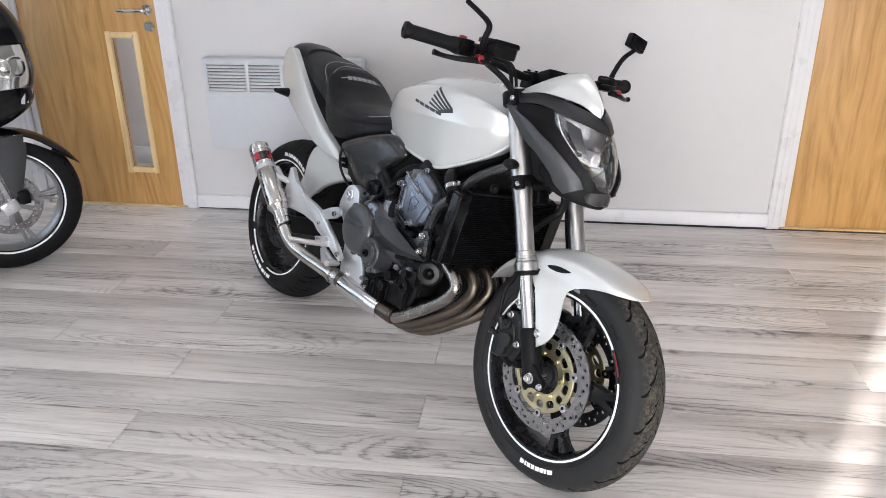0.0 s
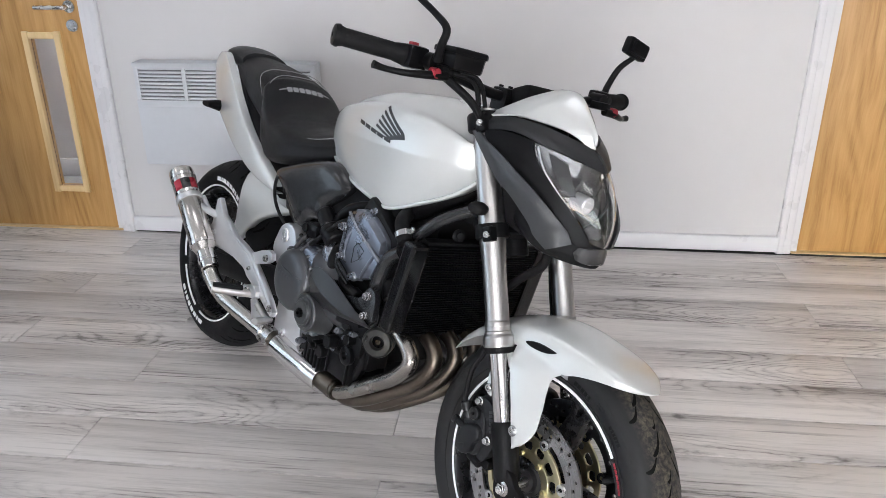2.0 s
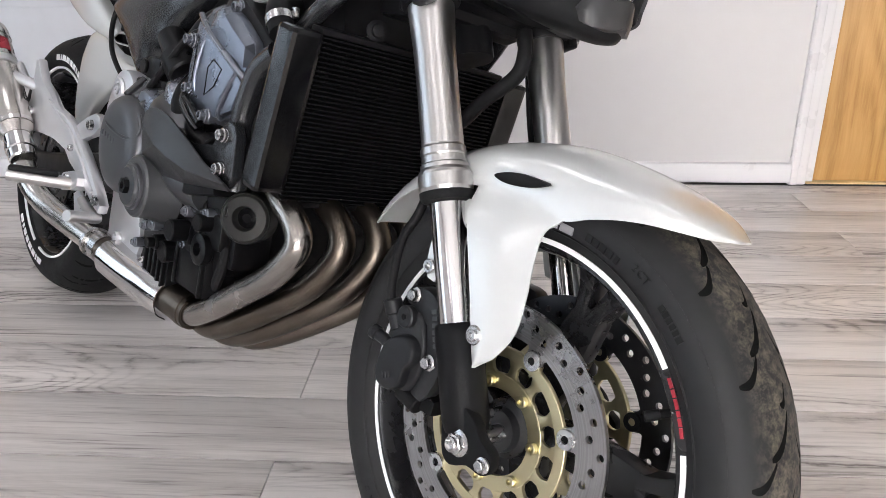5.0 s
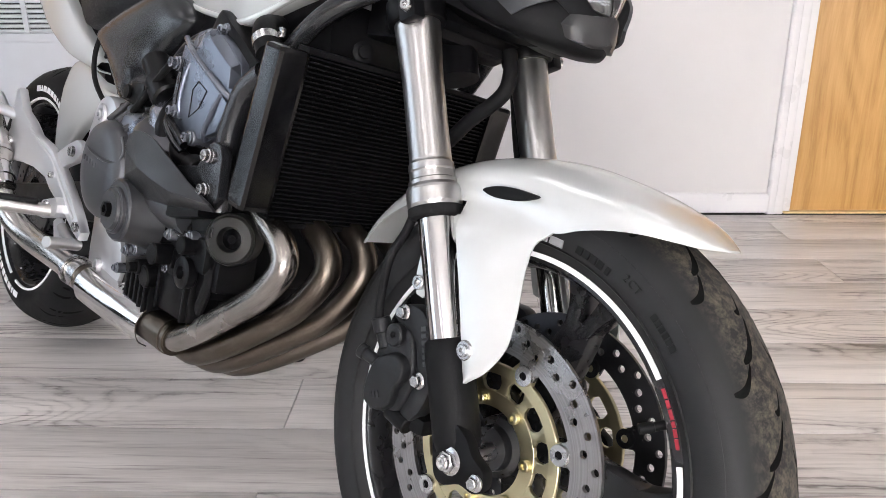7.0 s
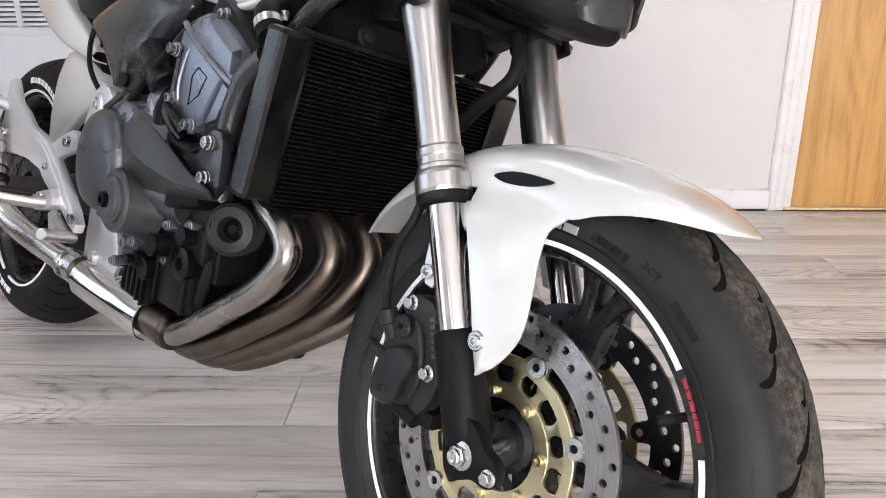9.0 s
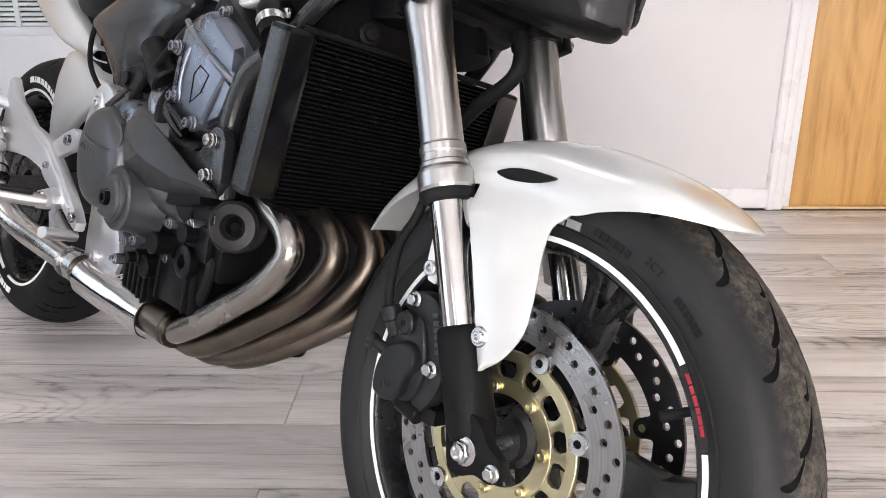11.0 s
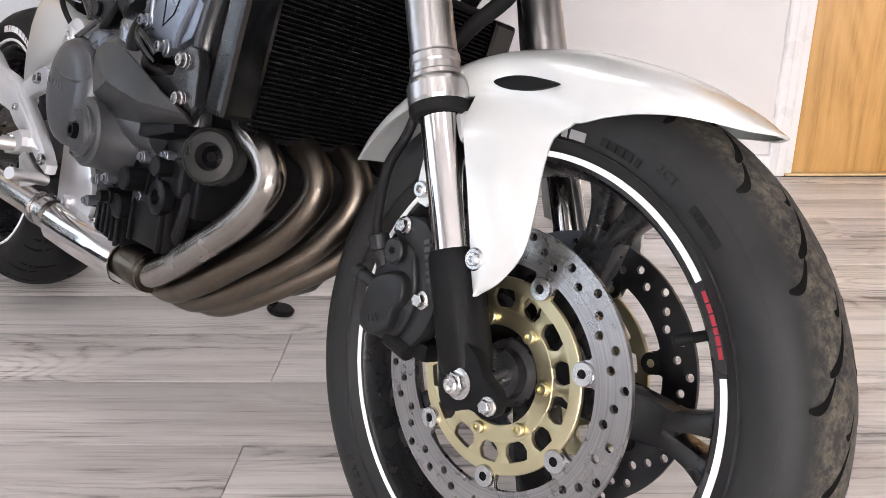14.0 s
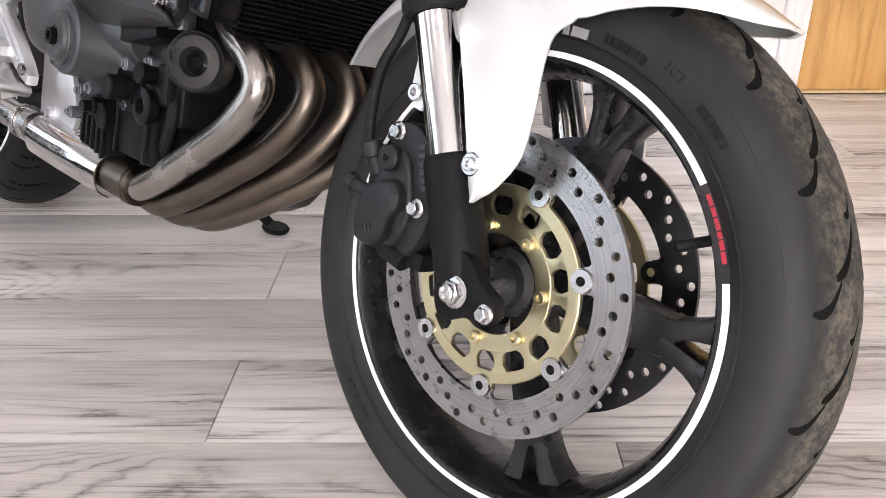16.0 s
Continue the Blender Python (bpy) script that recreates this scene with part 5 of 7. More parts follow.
# right foot rest hanger and pedal
arm_y = -0.208
arm = [(0.186, 0.438), (0.184, 0.462), (0.200, 0.480), (0.206, 0.520), (0.212, 0.556), (0.224, 0.562), (0.238, 0.548), (0.264, 0.522), (0.307, 0.508), (0.352, 0.486), (0.405, 0.478), (0.450, 0.468), (0.482, 0.450), (0.520, 0.430), (0.566, 0.402), (0.602, 0.376), (0.620, 0.358), (0.614, 0.343), (0.590, 0.350), (0.540, 0.372), (0.500, 0.386), (0.456, 0.400), (0.426, 0.417), (0.360, 0.425), (0.290, 0.424), (0.218, 0.418)]
hg = part("foot_rest_hanger", plate(arm, arm_y - 0.009, arm_y + 0.009, 0.005), ALLOY, bike, "silver alloy foot rest hanger")
part("hanger_rib", tube([(0.318, arm_y - 0.009, 0.492), (0.400, arm_y - 0.010, 0.468), (0.450, arm_y - 0.010, 0.456), (0.500, arm_y - 0.010, 0.428), (0.585, arm_y - 0.009, 0.374)], 0.0035, 8, 4), ALLOY, hg)
part("hanger_strut", plate([(0.440, 0.462), (0.500, 0.490), (0.535, 0.502), (0.556, 0.498), (0.560, 0.480), (0.535, 0.463), (0.500, 0.452), (0.470, 0.440)], arm_y - 0.002, arm_y + 0.012, 0.003), ALLOY, hg)
for bx, bz, br in ((0.219, 0.456, 0.010), (0.466, 0.428, 0.006), (0.606, 0.364, 0.009), (0.546, 0.482, 0.009)):
    part("hanger_bolt", capbolt((bx, arm_y - 0.009, bz), (0, -1, 0), br, 0.007), STEEL, hg)
part("rest_clevis", plate([(0.456, 0.370), (0.470, 0.384), (0.528, 0.399), (0.543, 0.388), (0.543, 0.374), (0.530, 0.364), (0.469, 0.351)], -0.230, -0.206, 0.004, 1), ALLOY, hg, "silver foot rest clevis")
part("clevis_pin", lathe([(0, 0), (0.011, 0), (0.012, 0.002), (0.010, 0.006), (0, 0.007)], 22, (0, -1, 0), (0.500, -0.230, 0.376)), STEEL, hg)
peg = part("foot_rest", tube([(0.510, -0.226, 0.372), (0.500, -0.250, 0.372), (0.470, -0.318, 0.374)], [0.011, 0.012, 0.013], 16, 4), BRUSHED, hg, "folding alloy foot rest")
part("rest_rubber", moved(box((0.024, 0.078, 0.009), (0, 0, 0), 0.004), Matrix.Translation((0.486, -0.281, 0.385)) @ Matrix.Rotation(radians(-23), 4, "Z")), RUBBER, peg, "black rubber top of the foot rest")
part("heel_guard", plate([(0.520, 0.306), (0.500, 0.352), (0.522, 0.366), (0.583, 0.336), (0.570, 0.318)], -0.218, -0.212, 0.002), ALLOY, hg)
part("brake_pedal", merge(tube([(0.540, -0.216, 0.350), (0.575, -0.216, 0.338), (0.606, -0.216, 0.333)], 0.009, 12, 3), rod((0.604, -0.210, 0.333), (0.636, -0.272, 0.343), 0.0095, bev=0.001)), BRUSHED, hg, "alloy rear brake pedal with round tip")
part("pillion_foot_rest", tube([(0.225, -0.205, 0.505), (0.165, -0.235, 0.515), (0.090, -0.268, 0.528)], 0.011, 12, 4), ALLOY, hg, "folded alloy pillion foot rest")
# swingarm
for side in (-1, 1):
    rings = []
    for x, z, hh in ((0.60, 0.40, 0.030), (0.45, 0.385, 0.036), (0.25, 0.35, 0.034), (0.05, 0.318, 0.030), (-0.05, 0.315, 0.022)):
        yc = side * 0.118
        rings.append([(x, yc - 0.014, z - hh), (x, yc + 0.014, z - hh), (x, yc + 0.017, z), (x, yc + 0.014, z + hh), (x, yc - 0.014, z + hh), (x, yc - 0.017, z)])
    part("swingarm", loft(rings, 3, 4), SATIN_BLACK, bike, "black swingarm beam")
# airbox and its side covers
COVER = [(0.400, 0.690), (0.449, 0.715), (0.557, 0.751), (0.671, 0.772), (0.755, 0.735), (0.736, 0.700), (0.686, 0.664), (0.668, 0.624), (0.612, 0.606), (0.588, 0.576), (0.548, 0.578), (0.477, 0.635), (0.424, 0.669)]
for side in (-1, 1):
    cx, cz = 0.585, 0.685
    sc = part("side_cover", loft([[(cx + (x - cx) * q, side * d, cz + (z - cz) * q) for x, z in COVER] for d, q in ((0.09, 0.97), (0.138, 1.0), (0.150, 0.97), (0.160, 0.86), (0.167, 0.62), (0.169, 0.3), (0.1695, 0.05))], 4, 4), SIDE_COVER, bike, "charcoal plastic side cover under the seat", 60)
    part("cover_marking", merge(*[moved(box((0.007, 0.0012, 0.009), (0.013 * k, 0, 0), 0.0003), Matrix.Translation((0.500, side * 0.1625, 0.702)) @ Matrix.Rotation(radians(55), 4, "Y")) for k in range(4)]), STEEL, sc, "faint grey marking bars")
    part("cover_groove", tube([(0.445, side * 0.150, 0.700), (0.470, side * 0.158, 0.672), (0.480, side * 0.160, 0.652), (0.468, side * 0.156, 0.650)], 0.0035, 8, 5), MATT_BLACK, sc)
part("airbox", loft([[(x, s * w, z) for s, z in ((-1, z0), (-1, z1), (0, z1 + 0.01), (1, z1), (1, z0), (0, z0))] for x, w, z0, z1 in ((0.40, 0.10, 0.59, 0.71), (0.58, 0.125, 0.54, 0.755), (0.83, 0.12, 0.60, 0.745), (1.03, 0.08, 0.68, 0.79))], 2, 3), MATT_BLACK, bike, "black plastic airbox")
part("intake_duct", tube([(0.742, -0.155, 0.61), (0.755, -0.160, 0.648), (0.785, -0.156, 0.683), (0.838, -0.145, 0.706), (0.90, -0.12, 0.715)], 0.013, 14, 6), SATIN_BLACK, bike, "black breather hose")
part("wiring_loom", tube([(0.640, -0.185, 0.575), (0.695, -0.196, 0.566), (0.730, -0.198, 0.588), (0.772, -0.196, 0.626), (0.809, -0.192, 0.657), (0.842, -0.180, 0.676)], 0.0055, 10, 6), RUBBER, bike, "black wiring loom")
part("wiring_loom", tube([(0.425, -0.150, 0.70), (0.418, -0.156, 0.655), (0.452, -0.164, 0.610), (0.520, -0.170, 0.575), (0.58, -0.178, 0.568)], 0.0045, 10, 6), RUBBER, bike, "black wiring loom")
part("throttle_body", merge(rod((0.70, -0.17, 0.655), (0.76, -0.17, 0.612), 0.022), rod((0.745, -0.175, 0.625), (0.785, -0.175, 0.600), 0.028), box((0.05, 0.04, 0.035), (0.68, -0.165, 0.60), 0.006), rod((0.655, -0.15, 0.60), (0.655, -0.19, 0.60), 0.012)), ENGINE_DARK, bike, "black throttle body and linkage")

# ---------- engine ----------
crank = [(0.60, 0.35), (0.615, 0.49), (0.68, 0.565), (0.78, 0.59), (0.88, 0.565), (0.97, 0.52), (0.985, 0.43), (0.95, 0.34), (0.86, 0.30), (0.70, 0.29)]
engine = part("engine", plate(crank, -0.175, 0.18, 0.012, 2), ENGINE_DARK, bike, "black four cylinder engine crankcase")
part("sump", plate([(0.70, 0.33), (0.96, 0.36), (0.94, 0.27), (0.88, 0.225), (0.78, 0.225), (0.725, 0.25)], -0.10, 0.10, 0.012, 2), ENGINE_DARK, engine, "black cast sump")
for bx, by, bz, size in ((0.792, -0.162, 0.304, (0.080, 0.05, 0.062)), (0.896, -0.160, 0.335, (0.096, 0.05, 0.070)), (0.955, -0.14, 0.385, (0.06, 0.06, 0.06))):
    part("sump_box", box(size, (bx, by, bz), 0.007), ENGINE_DARK, engine, "black cast oil box")
for k in range(5):
    part("sump_fin", box((0.006, 0.008, 0.060), (0.760 + 0.016 * k, -0.1885, 0.304), 0.002), ENGINE_DARK, engine)
for k in range(2):
    part("sump_fin", box((0.006, 0.008, 0.068), (0.856 + 0.080 * k, -0.1855, 0.335), 0.002), ENGINE_DARK, engine)
part("drain_boss", lathe([(0.010, 0.0), (0.021, 0.0), (0.0225, 0.002), (0.0225, 0.014), (0.019, 0.016), (0.010, 0.016)], 30, (0, -1, 0), (0.93, -0.180, 0.372), closed=True), ENGINE_DARK, engine)


def tilted(bm, c):
    return moved(bm, Matrix.Translation(c) @ Matrix.Rotation(radians(30), 4, "Y"))


part("cylinder_block", merge(tilted(box((0.17, 0.33, 0.13), (0, 0, 0), 0.012), (0.885, 0, 0.575)), *[tilted(box((0.185, 0.34, 0.006), (0, 0, -0.045 + 0.018 * k), 0.002), (0.885, 0, 0.575)) for k in range(5)]), ENGINE_DARK, engine, "black cylinder block")
part("cylinder_head", tilted(box((0.185, 0.345, 0.09), (0, 0, 0), 0.012), (0.935, 0, 0.658)), ENGINE_DARK, engine, "black cylinder head")
HEAD = [(0.822, 0.590), (0.828, 0.645), (0.834, 0.688), (0.852, 0.702), (0.878, 0.709), (0.904, 0.709), (0.943, 0.690), (0.980, 0.667), (0.988, 0.650), (0.986, 0.634), (0.976, 0.606), (0.962, 0.570), (0.920, 0.553), (0.870, 0.545), (0.833, 0.562)]
part("head_cover", plate(HEAD, -0.185, -0.140, 0.005, 1), ENGINE_SKY_TINT, engine, "grey enamelled cam chain cover, tinted blue for sky reflection")
part("cover_step", plate([(0.839, 0.682), (0.830, 0.646), (0.825, 0.596), (0.837, 0.585), (0.833, 0.567), (0.868, 0.548), (0.893, 0.558), (0.922, 0.557), (0.962, 0.572), (0.980, 0.612), (0.935, 0.638), (0.873, 0.668)], -0.1955, -0.183, 0.004, 1), ENGINE_SKY_TINT, engine)
cam = bmesh.new()
cv = [cam.verts.new(p) for p in ((0.838, -0.184, 0.692), (0.876, -0.183, 0.707), (0.903, -0.183, 0.708), (0.941, -0.183, 0.689), (0.978, -0.183, 0.666), (0.986, -0.183, 0.649), (0.984, -0.184, 0.634), (0.908, -0.200, 0.7025), (0.936, -0.201, 0.684), (0.9835, -0.200, 0.658), (0.982, -0.198, 0.631), (0.886, -0.202, 0.667), (0.848, -0.192, 0.685), (0.900, -0.184, 0.650))]
for ids in ((11, 7, 8, 9, 10), (7, 2, 3, 8), (8, 3, 4, 9), (9, 4, 5), (9, 5, 6, 10), (7, 1, 2), (0, 1, 7, 11, 12), (11, 10, 6, 13), (12, 11, 13), (0, 12, 13)):
    cam.faces.new([cv[i] for i in ids])
bmesh.ops.recalc_face_normals(cam, faces=cam.faces)
bmesh.ops.bevel(cam, geom=[e for e in cam.edges if len(e.link_faces) == 2], offset=0.0014, segments=2, affect="EDGES", profile=0.6)
part("cam_cover", cam, ENGINE_SKY_TINT, engine, "faceted grey cam cover end, tinted blue for sky reflection", 20)
part("cover_rib", tube([(0.842, -0.194, 0.691), (0.872, -0.199, 0.676), (0.905, -0.200, 0.659), (0.945, -0.200, 0.640), (0.980, -0.199, 0.624), (0.994, -0.194, 0.618)], 0.0046, 12, 5), ENGINE_LIGHT, engine, "worn silver cover rib")
part("cover_rib", tube([(0.962, -0.194, 0.624), (0.950, -0.1965, 0.600), (0.934, -0.196, 0.570), (0.930, -0.190, 0.558)], 0.0045, 10, 5), ENGINE_SKY_TINT, engine)
part("cover_rib", tube([(0.866, -0.192, 0.668), (0.858, -0.1965, 0.640), (0.852, -0.1965, 0.600), (0.856, -0.190, 0.572)], 0.003, 10, 5), ENGINE_SKY_TINT, engine)
part("cover_groove", tube([(0.898, -0.1957, 0.634), (0.924, -0.1957, 0.623), (0.909, -0.1957, 0.598), (0.885, -0.1957, 0.583), (0.885, -0.1957, 0.622), (0.898, -0.1957, 0.634)], 0.0011, 6, 1), ENGINE_DARK, engine, "dark outline of the cast panel")
part("cover_groove", tube([(0.846, -0.1957, 0.662), (0.843, -0.1957, 0.622), (0.841, -0.1957, 0.596)], 0.0010, 6, 2), ENGINE_DARK, engine)
for bx, bz, by in ((0.832, 0.654, -0.203), (0.843, 0.587, -0.201), (0.904, 0.556, -0.203), (0.905, 0.709, -0.176)):
    part("head_bolt", merge(rod((bx, -0.170, bz), (bx, by + 0.004, bz), 0.0108), lathe([(0.0, 0.0), (0.0095, 0.0), (0.0095, 0.003), (0.0072, 0.004), (0.0072, 0.010), (0.006, 0.011), (0.004, 0.011), (0.0038, 0.005), (0, 0.005)], 18, (0, -1, 0), (bx, by + 0.004, bz))), ENGINE_LIGHT, engine, "flanged cover bolt")
for pts in ([(0.838, -0.200, 0.582), (0.846, -0.206, 0.566), (0.872, -0.206, 0.548), (0.900, -0.204, 0.534)], [(0.848, -0.204, 0.572), (0.880, -0.207, 0.560), (0.905, -0.206, 0.545)]):
    part("coolant_pipe", tube(pts, 0.006, 12, 5), GLOSS_BLACK, engine, "gloss black coolant pipe")
part("coolant_stub", merge(tube([(0.825, -0.16, 0.55), (0.862, -0.192, 0.545), (0.885, -0.20, 0.528), (0.915, -0.198, 0.520)], 0.013, 12, 5), rod((0.912, -0.195, 0.521), (0.935, -0.195, 0.515), 0.017)), ENGINE_DARK, engine, "black coolant stub")
part("coolant_stub", tube([(0.790, -0.165, 0.60), (0.800, -0.185, 0.575), (0.808, -0.19, 0.545), (0.802, -0.185, 0.52)], 0.014, 12, 5), ENGINE_DARK, engine, "black coolant stub")
# clutch and timing covers
CL = Vector((0.692, -0.178, 0.475))
part("clutch_body", lathe([(0.0, 0.036), (0.066, 0.036), (0.078, 0.032), (0.085, 0.022), (0.088, 0.0), (0.088, -0.01)], 60, (0, -1, 0), CL + Vector((0.028, 0, 0.010))), ENGINE_SKY_TINT, engine, "grey enamelled clutch casing")
part("clutch_cover", lathe([(0, 0.059), (0.040, 0.0583), (0.060, 0.0565), (0.0705, 0.0525), (0.0755, 0.046), (0.0785, 0.036), (0.0805, 0.018), (0.090, 0.015), (0.092, 0.011), (0.092, -0.01)], 72, (0, -1, 0), CL), ENGINE, engine, "grey enamelled clutch cover")
part("clutch_ridge", tube([(0.634, -0.2275, 0.509), (0.660, -0.2352, 0.501), (0.700, -0.2372, 0.494), (0.735, -0.2358, 0.492), (0.756, -0.2290, 0.496), (0.758, -0.2235, 0.512), (0.746, -0.2235, 0.532)], 0.0026, 8, 5), ENGINE, engine)
part("cover_marking", merge(*[box((0.0075, 0.002, 0.008), (0.646 + 0.0118 * k, -0.2362, 0.4865 - 0.0018 * k), 0.0005) for k in range(5)]), ENGINE, engine, "worn cast lettering bars")
CK = Vector((0.802, -0.190, 0.431))
part("timing_cover", lathe([(0, 0.0575), (0.0330, 0.0575), (0.0345, 0.056), (0.0350, 0.052), (0.0425, 0.0515), (0.0455, 0.0485), (0.0470, 0.030), (0.0520, 0.012), (0.0560, 0.0)], 56, (0, -1, 0), CK), ENGINE, engine, "grey round timing cover")
part("timing_cap", lathe([(0, 0.003), (0.012, 0.003), (0.0125, 0.005), (0.0275, 0.005), (0.0300, 0.003), (0.0310, 0.0)], 44, (0, -1, 0), CK - Vector((0, 0.0575, 0))), GREY_PAINT, engine, "dark grey timing cap")
part("timing_hexagon", lathe([(0.0065, 0.0), (0.0115, 0.0), (0.0115, 0.009), (0.0065, 0.009)], 6, (0, -1, 0), CK - Vector((0, 0.060, 0)), closed=True), SATIN_BLACK, engine)
for a in (35, 66, 92, 118, 148, 182, 214, 244):
    c = CL + Vector((0.098 * math.cos(radians(a)), 0.004, 0.098 * math.sin(radians(a))))
    part("cover_bolt", merge(rod(c, c + Vector((0, -0.018, 0)), 0.0092), hexbolt(c + Vector((0, -0.018, 0)), (0, -1, 0), 0.0055, 0.005)), ENGINE, engine)
for a in (38, 60, 82, 104):
    part("cover_web", tube([CL + Vector((0.078 * math.cos(radians(a)), -0.038, 0.078 * math.sin(radians(a)))), CL + Vector((0.108 * math.cos(radians(a)), -0.010, 0.108 * math.sin(radians(a))))], 0.006, 8, 2), ENGINE, engine)
part("cover_shoulder", loft([[(x, -0.165, z - h), (x, -0.165 - d, z - h * 0.6), (x, -0.170 - d, z), (x, -0.165 - d, z + h * 0.6), (x, -0.165, z + h)] for x, z, h, d in ((0.70, 0.52, 0.03, 0.02), (0.745, 0.53, 0.045, 0.04), (0.79, 0.51, 0.06, 0.05), (0.84, 0.48, 0.06, 0.05), (0.90, 0.455, 0.04, 0.03))], 3, 4), ENGINE, engine, "grey engine side casting")
part("cover_shoulder", loft([[(x, -0.165, z - h), (x, -0.165 - d, z - h * 0.6), (x, -0.170 - d, z), (x, -0.165 - d, z + h * 0.6), (x, -0.165, z + h)] for x, z, h, d in ((0.745, 0.575, 0.02, 0.01), (0.77, 0.570, 0.035, 0.03), (0.80, 0.560, 0.035, 0.03), (0.825, 0.545, 0.02, 0.01))], 3, 4), ENGINE_LIGHT, engine, "grey cast clutch actuator")
# lower crankcase clutter
part("oil_pump_housing", merge(box((0.12, 0.04, 0.05), (0.91, -0.165, 0.402), 0.008), rod((0.875, -0.16, 0.385), (0.875, -0.215, 0.385), 0.016), rod((0.935, -0.15, 0.412), (0.935, -0.205, 0.412), 0.013), box((0.16, 0.05, 0.06), (0.82, -0.14, 0.338), 0.01), rod((0.83, -0.15, 0.345), (0.83, -0.20, 0.34), 0.017)), ENGINE_DARK, engine, "black oil pump housing")
for bx, bz, by in ((0.756, 0.362, -0.195), (0.786, 0.370, -0.195), (0.733, 0.328, -0.195), (0.803, 0.420, -0.20), (0.885, 0.416, -0.195), (0.795, 0.344, -0.18), (0.935, 0.425, -0.19)):
    part("crankcase_bolt", merge(rod((bx, by + 0.02, bz), (bx, by - 0.004, bz), 0.0085), hexbolt((bx, by - 0.004, bz), (0, -1, 0), 0.0052, 0.005)), ENGINE_LIGHT, engine)
part("starter_motor", merge(rod((0.785, -0.165, 0.408), (0.905, -0.160, 0.425), 0.020), rod((0.795, -0.166, 0.409), (0.812, -0.165, 0.411), 0.0225), rod((0.872, -0.162, 0.420), (0.886, -0.161, 0.422), 0.0225)), ENGINE_DARK, engine, "black cylindrical engine casting")
part("pump_cover", plate([(0.822, 0.395), (0.842, 0.412), (0.880, 0.408), (0.925, 0.400), (0.940, 0.380), (0.925, 0.362), (0.880, 0.356), (0.836, 0.366)], -0.186, -0.150, 0.004, 2), ENGINE_DARK, engine, "black cast pump cover")
for k in range(4):
    part("pump_rib", box((0.005, 0.006, 0.030), (0.848 + 0.022 * k, -0.1875, 0.383), 0.0015, (0, 10, 0)), ENGINE_DARK, engine)
for bx, bz in ((0.832, 0.382), (0.902, 0.404), (0.930, 0.378), (0.868, 0.362)):
    part("pump_bolt", hexbolt((bx, -0.186, bz), (0, -1, 0), 0.0048, 0.005), ENGINE_LIGHT, engine)
part("oil_pipe", tube([(0.950, -0.165, 0.405), (0.968, -0.172, 0.375), (0.958, -0.170, 0.345), (0.925, -0.160, 0.300)], 0.008, 10, 5), RUBBER, engine, "black oil pipe")
part("sender", merge(rod((0.812, -0.17, 0.352), (0.812, -0.205, 0.350), 0.012), rod((0.812, -0.20, 0.350), (0.812, -0.216, 0.349), 0.008)), ENGINE_DARK, engine, "black oil pressure sender")
FIL = Vector((1.011, -0.172, 0.439))
AIM = Vector((0.62, -0.78, 0.05))
part("oil_filter", lathe([(0.0140, 0.0), (0.0155, 0.011), (0.0172, 0.0135), (0.0295, 0.0125), (0.0325, 0.0095), (0.0340, 0.0105), (0.0350, 0.008), (0.0350, -0.022), (0.0, -0.022)], 48, AIM, FIL), FILTER_GREY, engine, "dark grey round oil filter cover")
part("filter_slot", moved(box((0.0045, 0.015, 0.003), (0, 0, 0), 0.001), Matrix.Translation(FIL) @ frame_of(AIM).to_4x4() @ Matrix.Translation((-0.0255, 0.004, 0.0128))), GLOSS_BLACK, engine)
part("filter_cap", lathe([(0, 0.004), (0.006, 0.004), (0.009, 0.0015), (0.0143, 0.0)], 28, AIM, FIL), GLOSS_BLACK, engine, "gloss black hollow of the filter cover")
# brackets, mounting bolts and guard
part("engine_bracket", plate([(0.850, 0.530), (0.912, 0.519), (0.964, 0.526), (0.979, 0.550), (0.994, 0.562), (1.012, 0.559), (1.022, 0.546), (1.026, 0.494), (1.008, 0.476), (0.932, 0.472), (0.880, 0.495)], -0.214, -0.198, 0.004, 1), SIDE_COVER, bike, "satin black engine mounting bracket")
for bx, bz in ((0.997, 0.543), (1.000, 0.499)):
    part("mounting_bolt", merge(rod((bx, -0.205, bz), (bx, -0.217, bz), 0.0090), lathe([(0, 0), (0.0092, 0), (0.0092, 0.003), (0.0074, 0.004), (0.0074, 0.009), (0.0062, 0.010), (0.0045, 0.010), (0.0045, 0.005), (0, 0.005)], 26, (0, -1, 0), (bx, -0.217, bz))), STEEL, engine, "bright socket mounting bolt")
part("guard_foot", plate([(0.800, 0.453), (0.845, 0.465), (0.966, 0.478), (0.972, 0.458), (0.898, 0.442), (0.803, 0.439)], -0.206, -0.165, 0.004), ENGINE_DARK, engine, "black cast ledge under the guard")
GUARD_PTS = [(0.794, -0.238, 0.520), (0.797, -0.237, 0.541), (0.812, -0.236, 0.5495), (0.838, -0.235, 0.551), (0.872, -0.234, 0.545), (0.921, -0.232, 0.526), (0.972, -0.229, 0.504), (1.024, -0.224, 0.484), (0.954, -0.241, 0.486), (0.901, -0.245, 0.494), (0.858, -0.245, 0.502), (0.802, -0.237, 0.482), (0.840, -0.219, 0.457), (0.900, -0.215, 0.459), (1.015, -0.208, 0.473), (0.786, -0.226, 0.505)]
guard_bm = bmesh.new()
gv = [guard_bm.verts.new(p) for p in GUARD_PTS]
for ids in ((0, 1, 2, 3, 4, 5, 6, 7, 8, 9, 10), (0, 10, 11, 15), (10, 9, 12, 11), (9, 8, 13, 12), (8, 7, 14, 13)):
    guard_bm.faces.new([gv[i] for i in ids])
